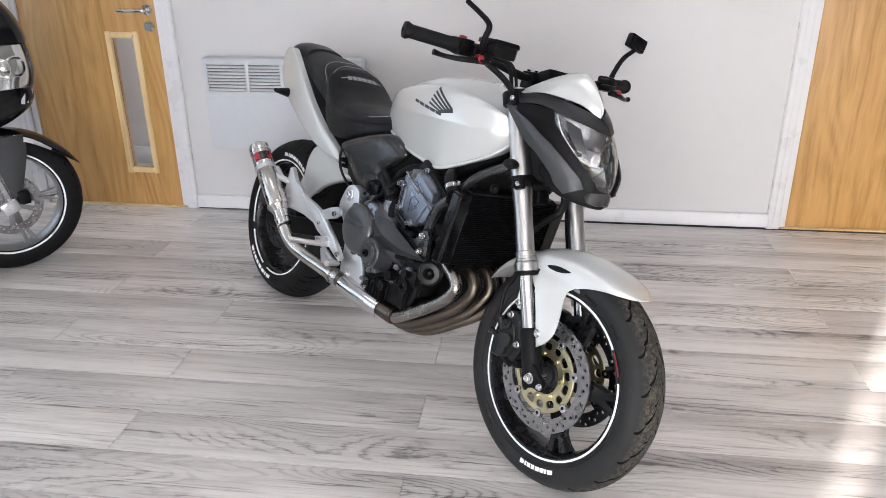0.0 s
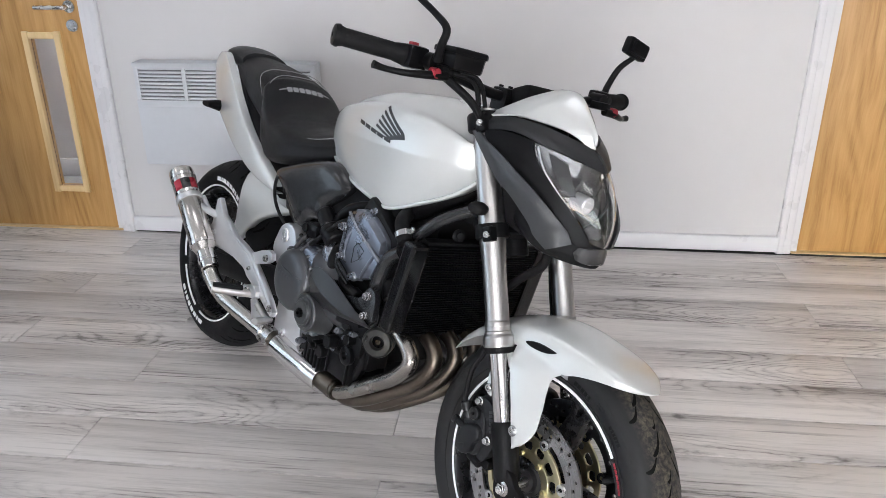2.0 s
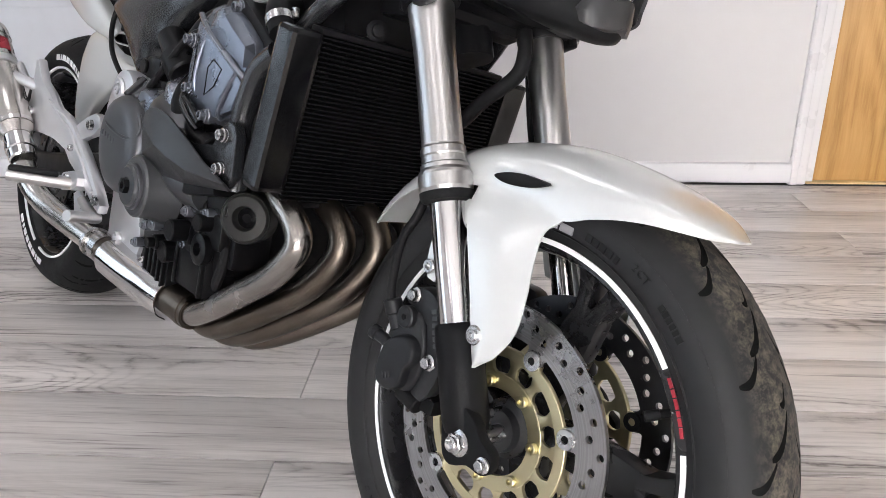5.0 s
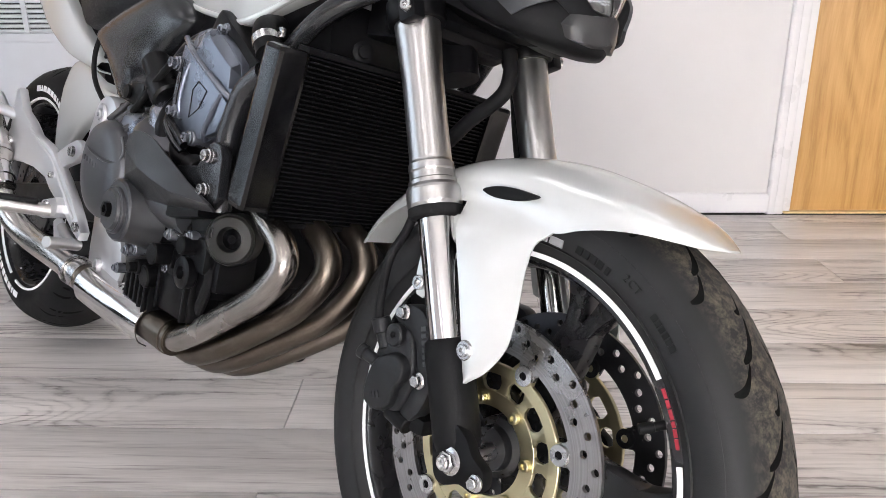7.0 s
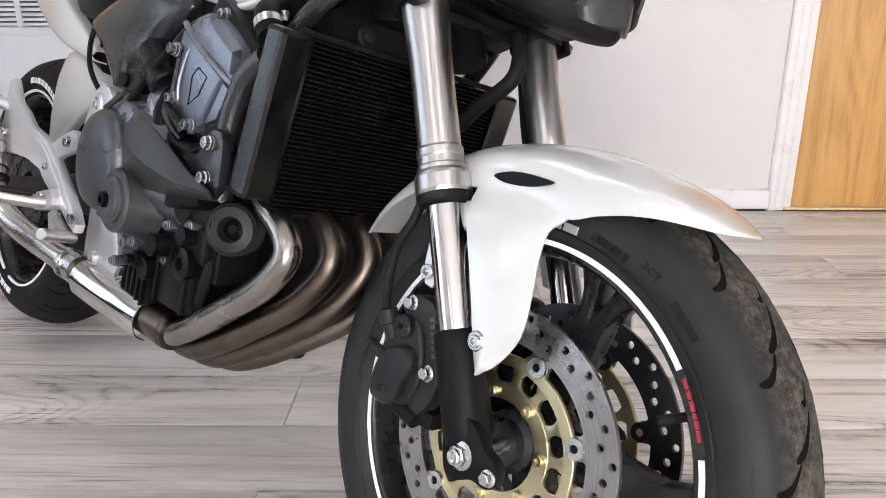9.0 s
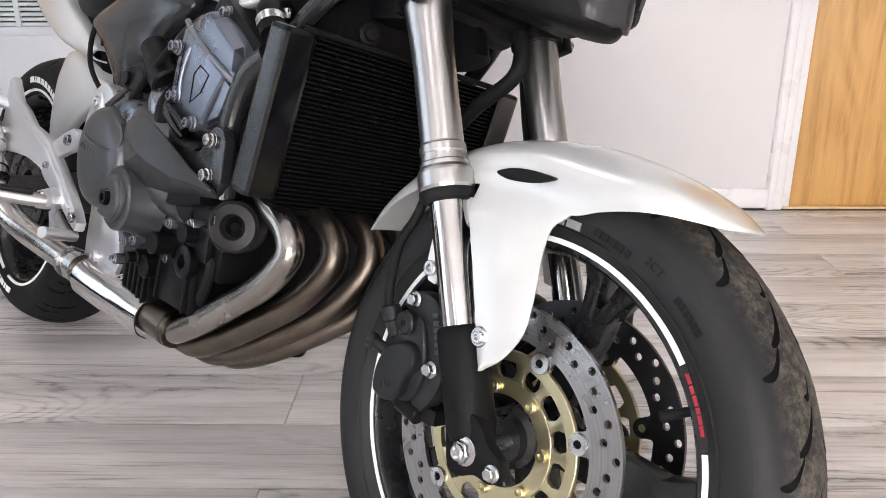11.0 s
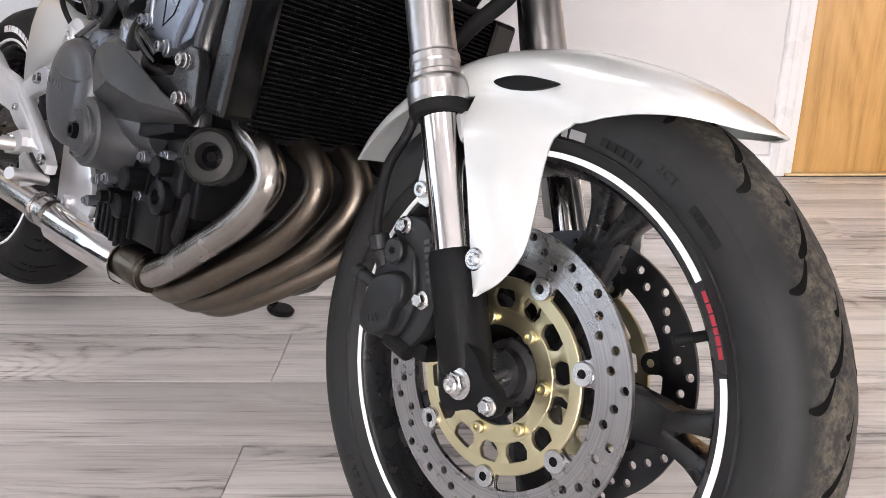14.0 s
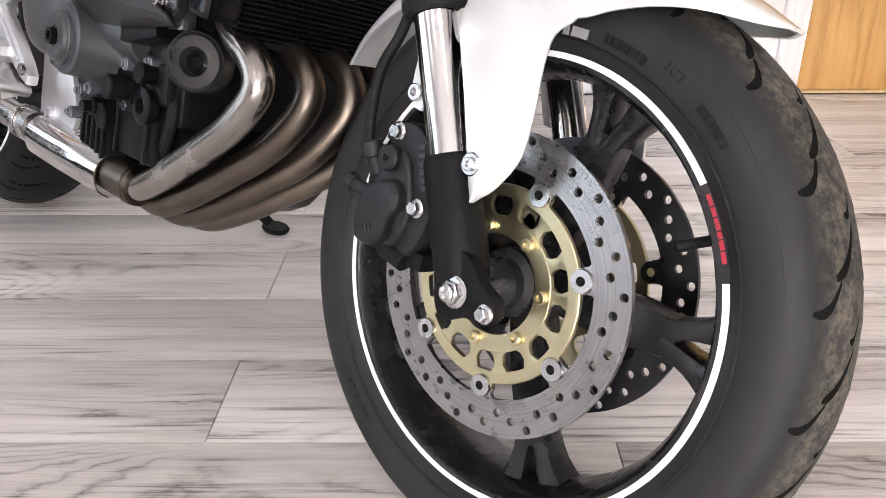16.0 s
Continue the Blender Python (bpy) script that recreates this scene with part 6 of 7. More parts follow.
bmesh.ops.recalc_face_normals(guard_bm, faces=guard_bm.faces)
bmesh.ops.solidify(guard_bm, geom=list(guard_bm.faces), thickness=0.004)
bmesh.ops.bevel(guard_bm, geom=list(guard_bm.edges), offset=0.0012, segments=2, affect="EDGES", profile=0.6)
part("engine_guard", guard_bm, GUARD_PLASTIC, bike, "matt charcoal plastic engine guard", 18)


# ---------- radiator ----------
RAD = Matrix.Translation((1.070, 0, 0.590)) @ Matrix.Rotation(radians(8.5), 4, "Y")
core = part("radiator", moved(box((0.024, 0.335, 0.214), (0, 0, -0.005), 0.002), RAD), RADIATOR_BLACK, bike, "black engine radiator with fine fins")
for k in range(37):
    part("fin", moved(box((0.042, 0.335, 0.0017), (0.0, 0, -0.1080 + k * 0.0058), 0), RAD), MATT_BLACK, core)
corr = bmesh.new()
for k in range(36):
    z0 = -0.1080 + k * 0.0058 + 0.0009
    n = 150
    pts = [(0.0185, -0.166 + 0.332 * i / n, z0 + (0.0040 if i % 2 else 0.0)) for i in range(n + 1)]
    a = [corr.verts.new(p) for p in pts]
    b = [corr.verts.new((-0.012, p[1], p[2])) for p in pts]
    for i in range(n):
        corr.faces.new((a[i], a[i + 1], b[i + 1], b[i]))
tagged(part("fin_mesh", moved(corr, RAD), RADIATOR_BLACK, core), kind="stuff")
for side in (-1, 1):
    tank_b = box((0.036, 0.046, 0.206), (0.0085, side * 0.191, 0.003), 0.007)
    part("header_tank", moved(tank_b, RAD), GLOSS_BLACK, core, "gloss black radiator side tank", 6)
for z in (0.107, -0.1165):
    part("frame_rail", moved(box((0.026, 0.33, 0.008), (0, 0, z), 0.002), RAD), MATT_BLACK, core)
part("radiator_bolt", merge(lathe([(0, 0), (0.014, 0), (0.0145, 0.004), (0.009, 0.006), (0.0085, 0.012), (0.005, 0.013), (0, 0.013)], 24, (1, -0.35, 0.1), (1.085, -0.075, 0.712))), MATT_BLACK, core, "black rubber mounted radiator bolt")
part("coolant_hose", tube([(0.955, -0.110, 0.728), (0.985, -0.150, 0.722), (1.012, -0.176, 0.714), (1.034, -0.187, 0.700), (1.052, -0.190, 0.682)], 0.0165, 18, 6), MATT_BLACK, bike, "black coolant hose")
part("hose_clip", merge(lathe([(0.0168, -0.006), (0.0182, -0.006), (0.0182, 0.006), (0.0168, 0.006)], 28, (0.68, -0.1, -0.72), (1.038, -0.188, 0.696), closed=True), box((0.010, 0.006, 0.012), (1.052, -0.178, 0.711), 0.001)), STEEL, bike, "steel hose clip")
part("cradle", tube([(0.985, -0.182, 0.470), (0.981, -0.184, 0.528), (0.983, -0.185, 0.571), (0.992, -0.185, 0.604), (1.007, -0.185, 0.634), (1.040, -0.183, 0.658)], 0.0165, 18, 6), SIDE_COVER, bike, "satin black curved engine cradle")
part("brake_hose", tube([(1.225, 0.05, 0.75), (1.238, 0.045, 0.722), (1.236, 0.040, 0.692), (1.194, 0.035, 0.654), (1.166, 0.03, 0.621), (1.13, 0.02, 0.59)], 0.010, 12, 6), RUBBER, bike, "black rubber brake hose")

# ---------- exhaust ----------
for k, y in enumerate((-0.150, -0.083, -0.020, 0.042)):
    ye = (-0.165, -0.135, -0.104, -0.072)[k]
    xf, sag = (0.0, 0.005, 0.006, 0.006)[k], (0.0, 1.0, 1.65, 2.0)[k]
    path = [(0.980, 0.0, 0.540), (1.016, 0.0, 0.506), (1.052, 0.0, 0.474), (1.086, 0.0, 0.456), (1.104, 0.03, 0.434), (1.097, 0.12, 0.410), (1.064, 0.32, 0.373), (1.010, 0.60, 0.334), (0.948, 0.88, 0.291), (0.892, 1.0, 0.261)]
    drop = (0, 0, 0, 0, 0.004, 0.010, 0.018, 0.023, 0.024, 0.020)
    pts = [(x + xf * min(1.0, (0.55 - z) * 9 + 0.2), y + (ye - y) * q, z - d * sag) for (x, q, z), d in zip(path, drop)]
    pts += [(0.850, ye * 0.6 - 0.062, 0.256 - 0.010 * sag), (0.815, ye * 0.4 - 0.096, 0.258 - 0.004 * sag)]
    part("header_pipe", tube(pts, 0.0182, 20, 6), PIPE_BRIGHT if k == 0 else PIPE, bike, "bright stainless header pipe" if k == 0 else "heat tinted stainless header pipe, darkened for shade")
    part("pipe_flange", rod((0.985, y, 0.57), (1.012, y, 0.545), 0.030), ENGINE_DARK, bike, "black exhaust flange")
exh = part("collector_pipe", tube([(0.885, -0.160, 0.260), (0.845, -0.166, 0.262), (0.77, -0.175, 0.267), (0.68, -0.184, 0.272), (0.595, -0.193, 0.280)], [0.027, 0.0265, 0.025, 0.0235, 0.0235], 24, 5), PIPE, bike, "heat tinted collector pipe")
part("collector_ring", lathe([(0.026, -0.006), (0.0285, -0.005), (0.0285, 0.005), (0.026, 0.006)], 32, (1, 0.14, -0.02), (0.872, -0.162, 0.261), closed=True), PIPE, exh)
part("heat_shield", sheet([[(x, y + 0.006, z + 0.030), (x, y - 0.020, z + 0.026), (x, y - 0.034, z + 0.004), (x, y - 0.028, z - 0.022), (x, y - 0.012, z - 0.032)] for x, y, z in ((0.83, -0.166, 0.262), (0.78, -0.174, 0.266), (0.71, -0.181, 0.270), (0.64, -0.188, 0.276))], 4, 4, 0.0018), CHROME, exh, "bright pressed heat shield", 60)
part("shield_bolt", capbolt((0.735, -0.183, 0.296), (0, -0.5, 0.85), 0.009, 0.005), STEEL, exh)
part("mid_pipe", tube([(0.605, -0.192, 0.279), (0.50, -0.205, 0.289), (0.40, -0.216, 0.298), (0.335, -0.227, 0.315), (0.288, -0.237, 0.350), (0.258, -0.244, 0.392)], 0.0225, 24, 6), STAINLESS, exh, "satin stainless link pipe")
part("pipe_clamp", merge(lathe([(0.0235, -0.010), (0.0265, -0.010), (0.0265, 0.010), (0.0235, 0.010)], 30, (1, 0.12, -0.08), (0.60, -0.1925, 0.2795), closed=True), lathe([(0.0235, -0.004), (0.0275, -0.004), (0.0275, 0.004), (0.0235, 0.004)], 30, (1, 0.12, -0.08), (0.57, -0.196, 0.282), closed=True)), STEEL, exh, "steel pipe clamp")
MA, MB = Vector((0.250, -0.246, 0.404)), Vector((0.036, -0.262, 0.592))
maxis = (MB - MA).normalized()
ml = (MB - MA).length
muff = part("silencer", lathe([(0.022, 0.0), (0.0265, 0.001), (0.0345, 0.020), (0.0362, 0.024), (0.0362, ml * 0.60), (0.0335, ml * 0.615), (0.0335, ml * 0.66), (0.0362, ml * 0.675), (0.0362, ml - 0.012), (0.0345, ml - 0.003), (0.031, ml), (0.0265, ml), (0.0245, ml - 0.02), (0.0245, ml - 0.12), (0.0, ml - 0.12)], 64, maxis, MA), STAINLESS, bike, "satin round stainless silencer")
for h in (0.0265, ml * 0.69, ml - 0.028):
    part("silencer_band", lathe([(0.0362, -0.005), (0.0376, -0.0045), (0.0376, 0.0045), (0.0362, 0.005)], 48, maxis, MA + maxis * h), CHROME, muff)
for a0, a1, mt in ((8, 43, RED), (44, 84, PRINT_BLACK), (85, 120, RED)):
    part("silencer_badge", lathe([(0.0365, ml * 0.715), (0.0372, ml * 0.715), (0.0372, ml * 0.835), (0.0365, ml * 0.835)], 6, maxis, MA, closed=True, a0=radians(a0), a1=radians(a1)), mt, muff, "red and black silencer badge")
part("silencer_inlet", lathe([(0.0225, -0.055), (0.025, -0.052), (0.025, -0.034), (0.0275, -0.032), (0.0275, -0.022), (0.0255, -0.020), (0.0255, 0.004)], 40, maxis, MA), CHROME, muff)
part("silencer_strap", merge(lathe([(0.0340, -0.008), (0.0380, -0.008), (0.0380, 0.008), (0.0340, 0.008)], 44, maxis, MA + maxis * (ml * 0.638), closed=True), tube([MA + maxis * (ml * 0.638) + Vector((0.015, 0.034, 0.015)), Vector((0.185, -0.215, 0.505)), Vector((0.225, -0.2, 0.512))], 0.008, 10, 4)), ALLOY, muff, "alloy silencer strap")

# ---------- side stand ----------
stand = part("side_stand", merge(tube([(0.50, 0.115, 0.285), (0.515, 0.20, 0.195), (0.545, 0.292, 0.106)], 0.011, 14, 4), tube([(0.535, 0.262, 0.135), (0.570, 0.272, 0.143), (0.602, 0.284, 0.156)], 0.005, 10, 2)), SATIN_BLACK, bike, "black side stand leg")
part("stand_foot", moved(lathe([(0, 0.006), (0.026, 0.006), (0.029, 0.002), (0.026, -0.004), (0, -0.004)], 24, (0, 0, 1)), Matrix.Translation((0.552, 0.306, 0.0950)) @ Matrix.Rotation(radians(16), 4, "X") @ Matrix.Diagonal((1.3, 0.85, 1, 1))), SATIN_BLACK, stand)

# ---------- calipers ----------
BODY = [(1.255, 0.350), (1.258, 0.378), (1.274, 0.397), (1.288, 0.404), (1.306, 0.400), (1.320, 0.366), (1.320, 0.336), (1.308, 0.310), (1.284, 0.298), (1.262, 0.304), (1.254, 0.324)]
FACE = [(1.261, 0.306), (1.257, 0.323), (1.260, 0.342), (1.268, 0.360), (1.286, 0.372), (1.304, 0.374), (1.315, 0.364), (1.315, 0.349), (1.306, 0.336), (1.302, 0.316), (1.282, 0.302)]
for side in (-1, 1):
    y = side * 0.092
    cx, cz = 1.287, 0.350
    cal = part("brake_caliper", loft([[(cx + (px - cx) * q, y + side * d, cz + (pz - cz) * q) for px, pz in BODY] for d, q in ((-0.045, 0.92), (-0.02, 1.0), (0.008, 1.0), (0.014, 0.96), (0.016, 0.88))], 3, 3), CALIPER, bike, "dark grey sliding brake caliper", 40)
    fx, fz = 1.286, 0.338
    part("caliper_face", loft([[(fx + (px - fx) * q, y + side * d, fz + (pz - fz) * q) for px, pz in FACE] for d, q in ((0.010, 1.04), (0.022, 1.0), (0.0265, 0.95), (0.028, 0.86))], 3, 2), CALIPER, cal, "grey piston housing", 30)
    part("caliper_marking", moved(merge(*[box((0.004, 0.001, 0.008), (k * 0.0055, 0, 0), 0) for k in range(3)]), Matrix.Translation((1.274, y + side * 0.0285, 0.318)) @ Matrix.Rotation(radians(-25), 4, "Y")), CHARCOAL, cal, "worn cast marking bars")
    part("caliper_bracket", plate([(1.268, 0.412), (1.280, 0.428), (1.303, 0.432), (1.326, 0.420), (1.346, 0.373), (1.347, 0.347), (1.336, 0.316), (1.316, 0.298), (1.308, 0.310), (1.322, 0.345), (1.312, 0.392), (1.290, 0.402)], y - 0.012, y + 0.012, 0.004, 2), CALIPER, cal, "dark caliper bracket")
    part("bracket_marking", moved(merge(*[box((0.0085, 0.0018, 0.005), (0, 0, -0.0078 * k), 0.0004) for k in range(6)]), Matrix.Translation((1.3215, y + side * 0.0128, 0.412)) @ Matrix.Rotation(radians(-20), 4, "Y")), GREY_PAINT, cal, "raised cast lettering bars")
    part("slide_pin", rod((1.288, y + side * 0.006, 0.303), (1.322, y + side * 0.006, 0.296), 0.011), MATT_BLACK, cal)
    part("pad_cover", box((0.05, 0.05, 0.02), (1.318, y - side * 0.02, 0.300), 0.006), MATT_BLACK, cal)
    for bx, bz in ((1.287, 0.421), (1.330, 0.354)):
        part("caliper_bolt", hexbolt((bx, y + side * 0.012, bz), (0, side, 0), 0.0072, 0.010), STEEL, cal)
    part("mount_eye", lathe([(0.004, 0.0), (0.0125, 0.0), (0.0135, 0.002), (0.0135, 0.010), (0.0115, 0.012), (0.004, 0.012)], 26, (0, side, 0), (1.286, y + side * 0.012, 0.394), closed=True), CALIPER, cal)
    part("eye_bolt", capbolt((1.286, y + side * 0.016, 0.394), (0, side, 0), 0.006, 0.006), CHARCOAL, cal)
    part("bleed_nipple", merge(rod((1.262, y + side * 0.015, 0.352), (1.240, y + side * 0.020, 0.358), 0.0075), rod((1.243, y + side * 0.019, 0.357), (1.234, y + side * 0.021, 0.3595), 0.0095)), CALIPER, cal, "capped bleed nipple")
    part("banjo_union", merge(rod((1.266, y + side * 0.010, 0.372), (1.254, y + side * 0.014, 0.396), 0.009), rod((1.258, y + side * 0.012, 0.388), (1.251, y + side * 0.015, 0.404), 0.0115)), CALIPER, cal, "hose union on the caliper")
    tuck = 0.022 if side > 0 else -0.016
    part("caliper_hose", tube([(1.251, y + side * 0.015, 0.398), (1.246, y + side * 0.016, 0.425), (1.248, y + side * 0.016, 0.476), (1.262, y + side * 0.010, 0.515), (1.255, y + side * tuck * 0.4, 0.57), (1.215, y + side * tuck, 0.64), (1.185, y + side * tuck * 1.3, 0.71)], 0.0055, 12, 6), RUBBER, cal, "black brake hose")
    part("mudguard_rear_bolt", capbolt((1.308, y + side * 0.018, 0.462), (0, side, 0), 0.0085, 0.007), STEEL, cal)
    part("mudguard_rear_tab", sheet([[(1.285, side * 0.088, 0.545), (1.335, side * 0.092, 0.545)], [(1.290, side * 0.096, 0.51), (1.335, side * 0.098, 0.51)], [(1.297, side * 0.106, 0.470), (1.325, side * 0.107, 0.467)], [(1.305, side * 0.108, 0.448), (1.316, side * 0.108, 0.446)]], 3, 4, 0.003 * side), PEARL, guard, "pearl white rear mudguard tab")

# ---------- handlebar and controls ----------
bar = part("handlebar", tube([(1.018, -0.405, 1.064), (1.060, -0.29, 1.058), (1.085, -0.17, 1.038), (1.100, -0.08, 1.022), (1.100, 0.08, 1.022), (1.090, 0.17, 1.040), (1.078, 0.29, 1.060), (1.046, 0.405, 1.068)], 0.0111, 16, 6), SATIN_BLACK, bike, "black tubular handlebar")
for s in (-1, 1):
    part("bar_clamp", merge(box((0.045, 0.03, 0.055), (1.098, s * 0.05, 1.012), 0.006), capbolt((1.112, s * 0.05, 1.0385), (0, 0, 1), 0.005, 0.006), capbolt((1.084, s * 0.05, 1.0385), (0, 0, 1), 0.005, 0.006)), SATIN_BLACK, bar)
GR = [((1.014, -0.418, 1.064), (1.058, -0.295, 1.058)), ((1.042, 0.416, 1.069), (1.076, 0.297, 1.061))]
for s, (a, b) in zip((-1, 1), GR):
    a, b = Vector(a), Vector(b)
    d = (b - a).normalized()
    L = (b - a).length
    prof = [(0.0, -0.004), (0.013, -0.004), (0.0185, 0.0), (0.0190, 0.004), (0.0175, 0.008)]
    for k in range(14):
        prof += [(0.0168, 0.012 + k * (L - 0.03) / 14), (0.0176, 0.016 + k * (L - 0.03) / 14)]
    prof += [(0.020, L - 0.008), (0.0205, L), (0.012, L)]
    part("grip", lathe(prof, 26, d, a), RUBBER, bar, "black ribbed rubber grip")
    part("bar_end", lathe([(0.006, -0.012), (0.013, -0.012), (0.0195, -0.010), (0.0215, -0.003), (0.0215, 0.0), (0.006, 0.0)], 24, d, a, closed=True), SATIN_BLACK, bar, "black bar end weight")
    sw = part("switch_housing", merge(moved(box((0.036, 0.045, 0.044), (0, 0, 0), 0.008), Matrix.Translation(b + d * 0.02)), rod(b + d * 0.045 + Vector((-0.008, 0, 0)), b + d * 0.045 + Vector((0.03, 0, 0)), 0.017)), SATIN_BLACK, bar, "black switch housing")
    if s < 0:
        part("switch_button", box((0.014, 0.016, 0.008), b + d * 0.018 + Vector((-0.006, 0, 0.024)), 0.003), RED, sw, "red stop switch")
    lev = part("lever", tube([b + d * 0.06 + Vector((0.045, 0, -0.020)), b + d * 0.02 + Vector((0.058, 0, -0.026)), b - d * 0.025 + Vector((0.055, 0, -0.034)), b - d * 0.060 + Vector((0.045, 0, -0.036)), b - d * 0.085 + Vector((0.046, 0, -0.034))], [0.010, 0.0085, 0.0065, 0.006, 0.0078], 12, 5), SATIN_BLACK, bar, "black adjustable lever")
    part("lever_adjuster", rod(b + d * 0.03 + Vector((0.045, 0, -0.020)), b + d * 0.03 + Vector((0.064, 0, -0.020)), 0.010), RED, lev, "red anodised lever adjuster")
    part("lever_pivot", box((0.04, 0.03, 0.018), b + d * 0.06 + Vector((0.030, 0, -0.010)), 0.005), SATIN_BLACK, lev)
part("fluid_reservoir", loft([[(1.110 + a * k, -0.195 + b * k, z) for a, b in ((-0.031, -0.046), (0.031, -0.046), (0.036, 0), (0.031, 0.036), (-0.031, 0.036), (-0.035, 0))] for z, k in ((1.050, 0.86), (1.056, 0.92), (1.078, 0.96), (1.080, 1.04), (1.089, 1.04), (1.092, 0.96))], 3, 3), SATIN_BLACK, bar, "black brake fluid reservoir", 30)
for s, pts, headc in ((-1, [(1.130, -0.272, 1.060), (1.142, -0.280, 1.086), (1.152, -0.284, 1.117), (1.120, -0.290, 1.140), (1.072, -0.300, 1.165)], (1.035, -0.325, 1.200)),
                      (1, [(1.048, 0.335, 1.066), (1.046, 0.345, 1.100), (1.058, 0.356, 1.146), (1.086, 0.365, 1.178)], (1.086, 0.362, 1.197))):
    mir = part("mirror", tube(pts, [0.010, 0.008, 0.0075, 0.0065, 0.0065][:len(pts)], 12, 5), SATIN_BLACK, bike, "black handlebar mirror")
    hm = Matrix.Translation(headc) @ Matrix.Rotation(radians(-12), 4, "X") @ Matrix.Rotation(radians(-8 * s), 4, "Z")
    part("mirror_head", moved(merge(box((0.024, 0.068, 0.042), (0, 0, 0), 0.007), box((0.016, 0.05, 0.030), (0.014, 0, 0), 0.006)), hm), SATIN_BLACK, mir, "black angular mirror housing")
    part("mirror_glass", moved(box((0.002, 0.058, 0.034), (-0.0132, 0, 0), 0), hm), MIRROR, mir, "mirror glass")
for pts, r in (([(1.09, -0.20, 1.045), (1.114, -0.155, 1.035), (1.110, -0.125, 0.99), (1.100, -0.10, 0.93), (1.09, -0.09, 0.86)], 0.0055), ([(1.105, -0.19, 1.05), (1.122, -0.15, 1.04), (1.116, -0.112, 0.99), (1.10, -0.085, 0.92)], 0.0045), ([(1.08, -0.22, 1.04), (1.13, -0.17, 1.0), (1.132, -0.132, 0.965), (1.125, -0.118, 0.92), (1.10, -0.10, 0.87)], 0.008), ([(1.05, 0.24, 1.045), (1.108, 0.17, 1.03), (1.108, 0.08, 0.985), (1.10, 0.05, 0.90)], 0.0055)):
    part("control_cable", tube(pts, r, 10, 6), RUBBER, bike, "black control cable")

# ---------- headlight and its mask ----------
for side in (-1, 1):
    S = lambda pts: [(x, side * y, z) for x, y, z in pts]
    part("headlight_mask", sheet([S([(1.128, 0.118, 0.978), (1.19, 0.108, 0.988), (1.255, 0.084, 0.985), (1.305, 0.035, 0.971), (1.325, 0.0, 0.960)]),
                                  S([(1.138, 0.128, 0.966), (1.20, 0.118, 0.974), (1.272, 0.090, 0.966), (1.330, 0.036, 0.950), (1.352, 0.0, 0.940)]),
                                  S([(1.150, 0.130, 0.952), (1.215, 0.118, 0.962), (1.285, 0.088, 0.948), (1.345, 0.034, 0.932), (1.366, 0.0, 0.922)])], 5, 5, 0.004 * -side), CHARCOAL, bike, "charcoal plastic headlight mask", 60)
    part("mask_side", sheet([S([(1.150, 0.130, 0.952), (1.20, 0.119, 0.958), (1.258, 0.102, 0.953)]), S([(1.165, 0.132, 0.930), (1.215, 0.120, 0.930), (1.270, 0.100, 0.925)]), S([(1.226, 0.126, 0.900), (1.272, 0.109, 0.892), (1.314, 0.085, 0.882)]), S([(1.296, 0.103, 0.846), (1.332, 0.080, 0.838), (1.364, 0.051, 0.830)]), S([(1.356, 0.062, 0.796), (1.374, 0.043, 0.792), (1.390, 0.022, 0.788)]), S([(1.384, 0.030, 0.770), (1.394, 0.014, 0.772), (1.402, 0.0, 0.775)])], 4, 5, 0.004 * side), SATIN_BLACK, bike, "black headlight surround", 60)
    part("wing_panel", sheet([S([(1.112, 0.126, 0.944), (1.126, 0.134, 0.946), (1.142, 0.135, 0.940)]), S([(1.158, 0.130, 0.908), (1.184, 0.138, 0.918), (1.210, 0.138, 0.918)]), S([(1.212, 0.131, 0.868), (1.246, 0.139, 0.880), (1.272, 0.136, 0.889)]), S([(1.256, 0.128, 0.846), (1.288, 0.134, 0.858), (1.312, 0.128, 0.868)]), S([(1.304, 0.114, 0.806), (1.334, 0.116, 0.822), (1.357, 0.100, 0.828)]), S([(1.318, 0.105, 0.784), (1.350, 0.100, 0.798), (1.374, 0.081, 0.808)]), S([(1.342, 0.090, 0.764), (1.364, 0.088, 0.774), (1.380, 0.068, 0.786)])], 4, 5, 0.004 * side), GREY_PAINT, bike, "graphite painted headlight side wing", 60)
    ind = part("front_indicator", merge(tube([(1.175, side * 0.10, 0.80), (1.19, side * 0.128, 0.80)], 0.007, 10, 3), loft([[(1.19 + dx * q, side * (0.128 + f), 0.80 + dz * q) for dx, dz in ((-0.012, 0), (0, 0.013), (0.02, 0.010), (0.026, 0), (0.02, -0.010), (0, -0.013))] for f, q in ((0, 0.7), (0.012, 1), (0.028, 0.9), (0.036, 0.5))], 3, 3)), MATT_BLACK, bike, "small black front indicator")
cowl_rows = []
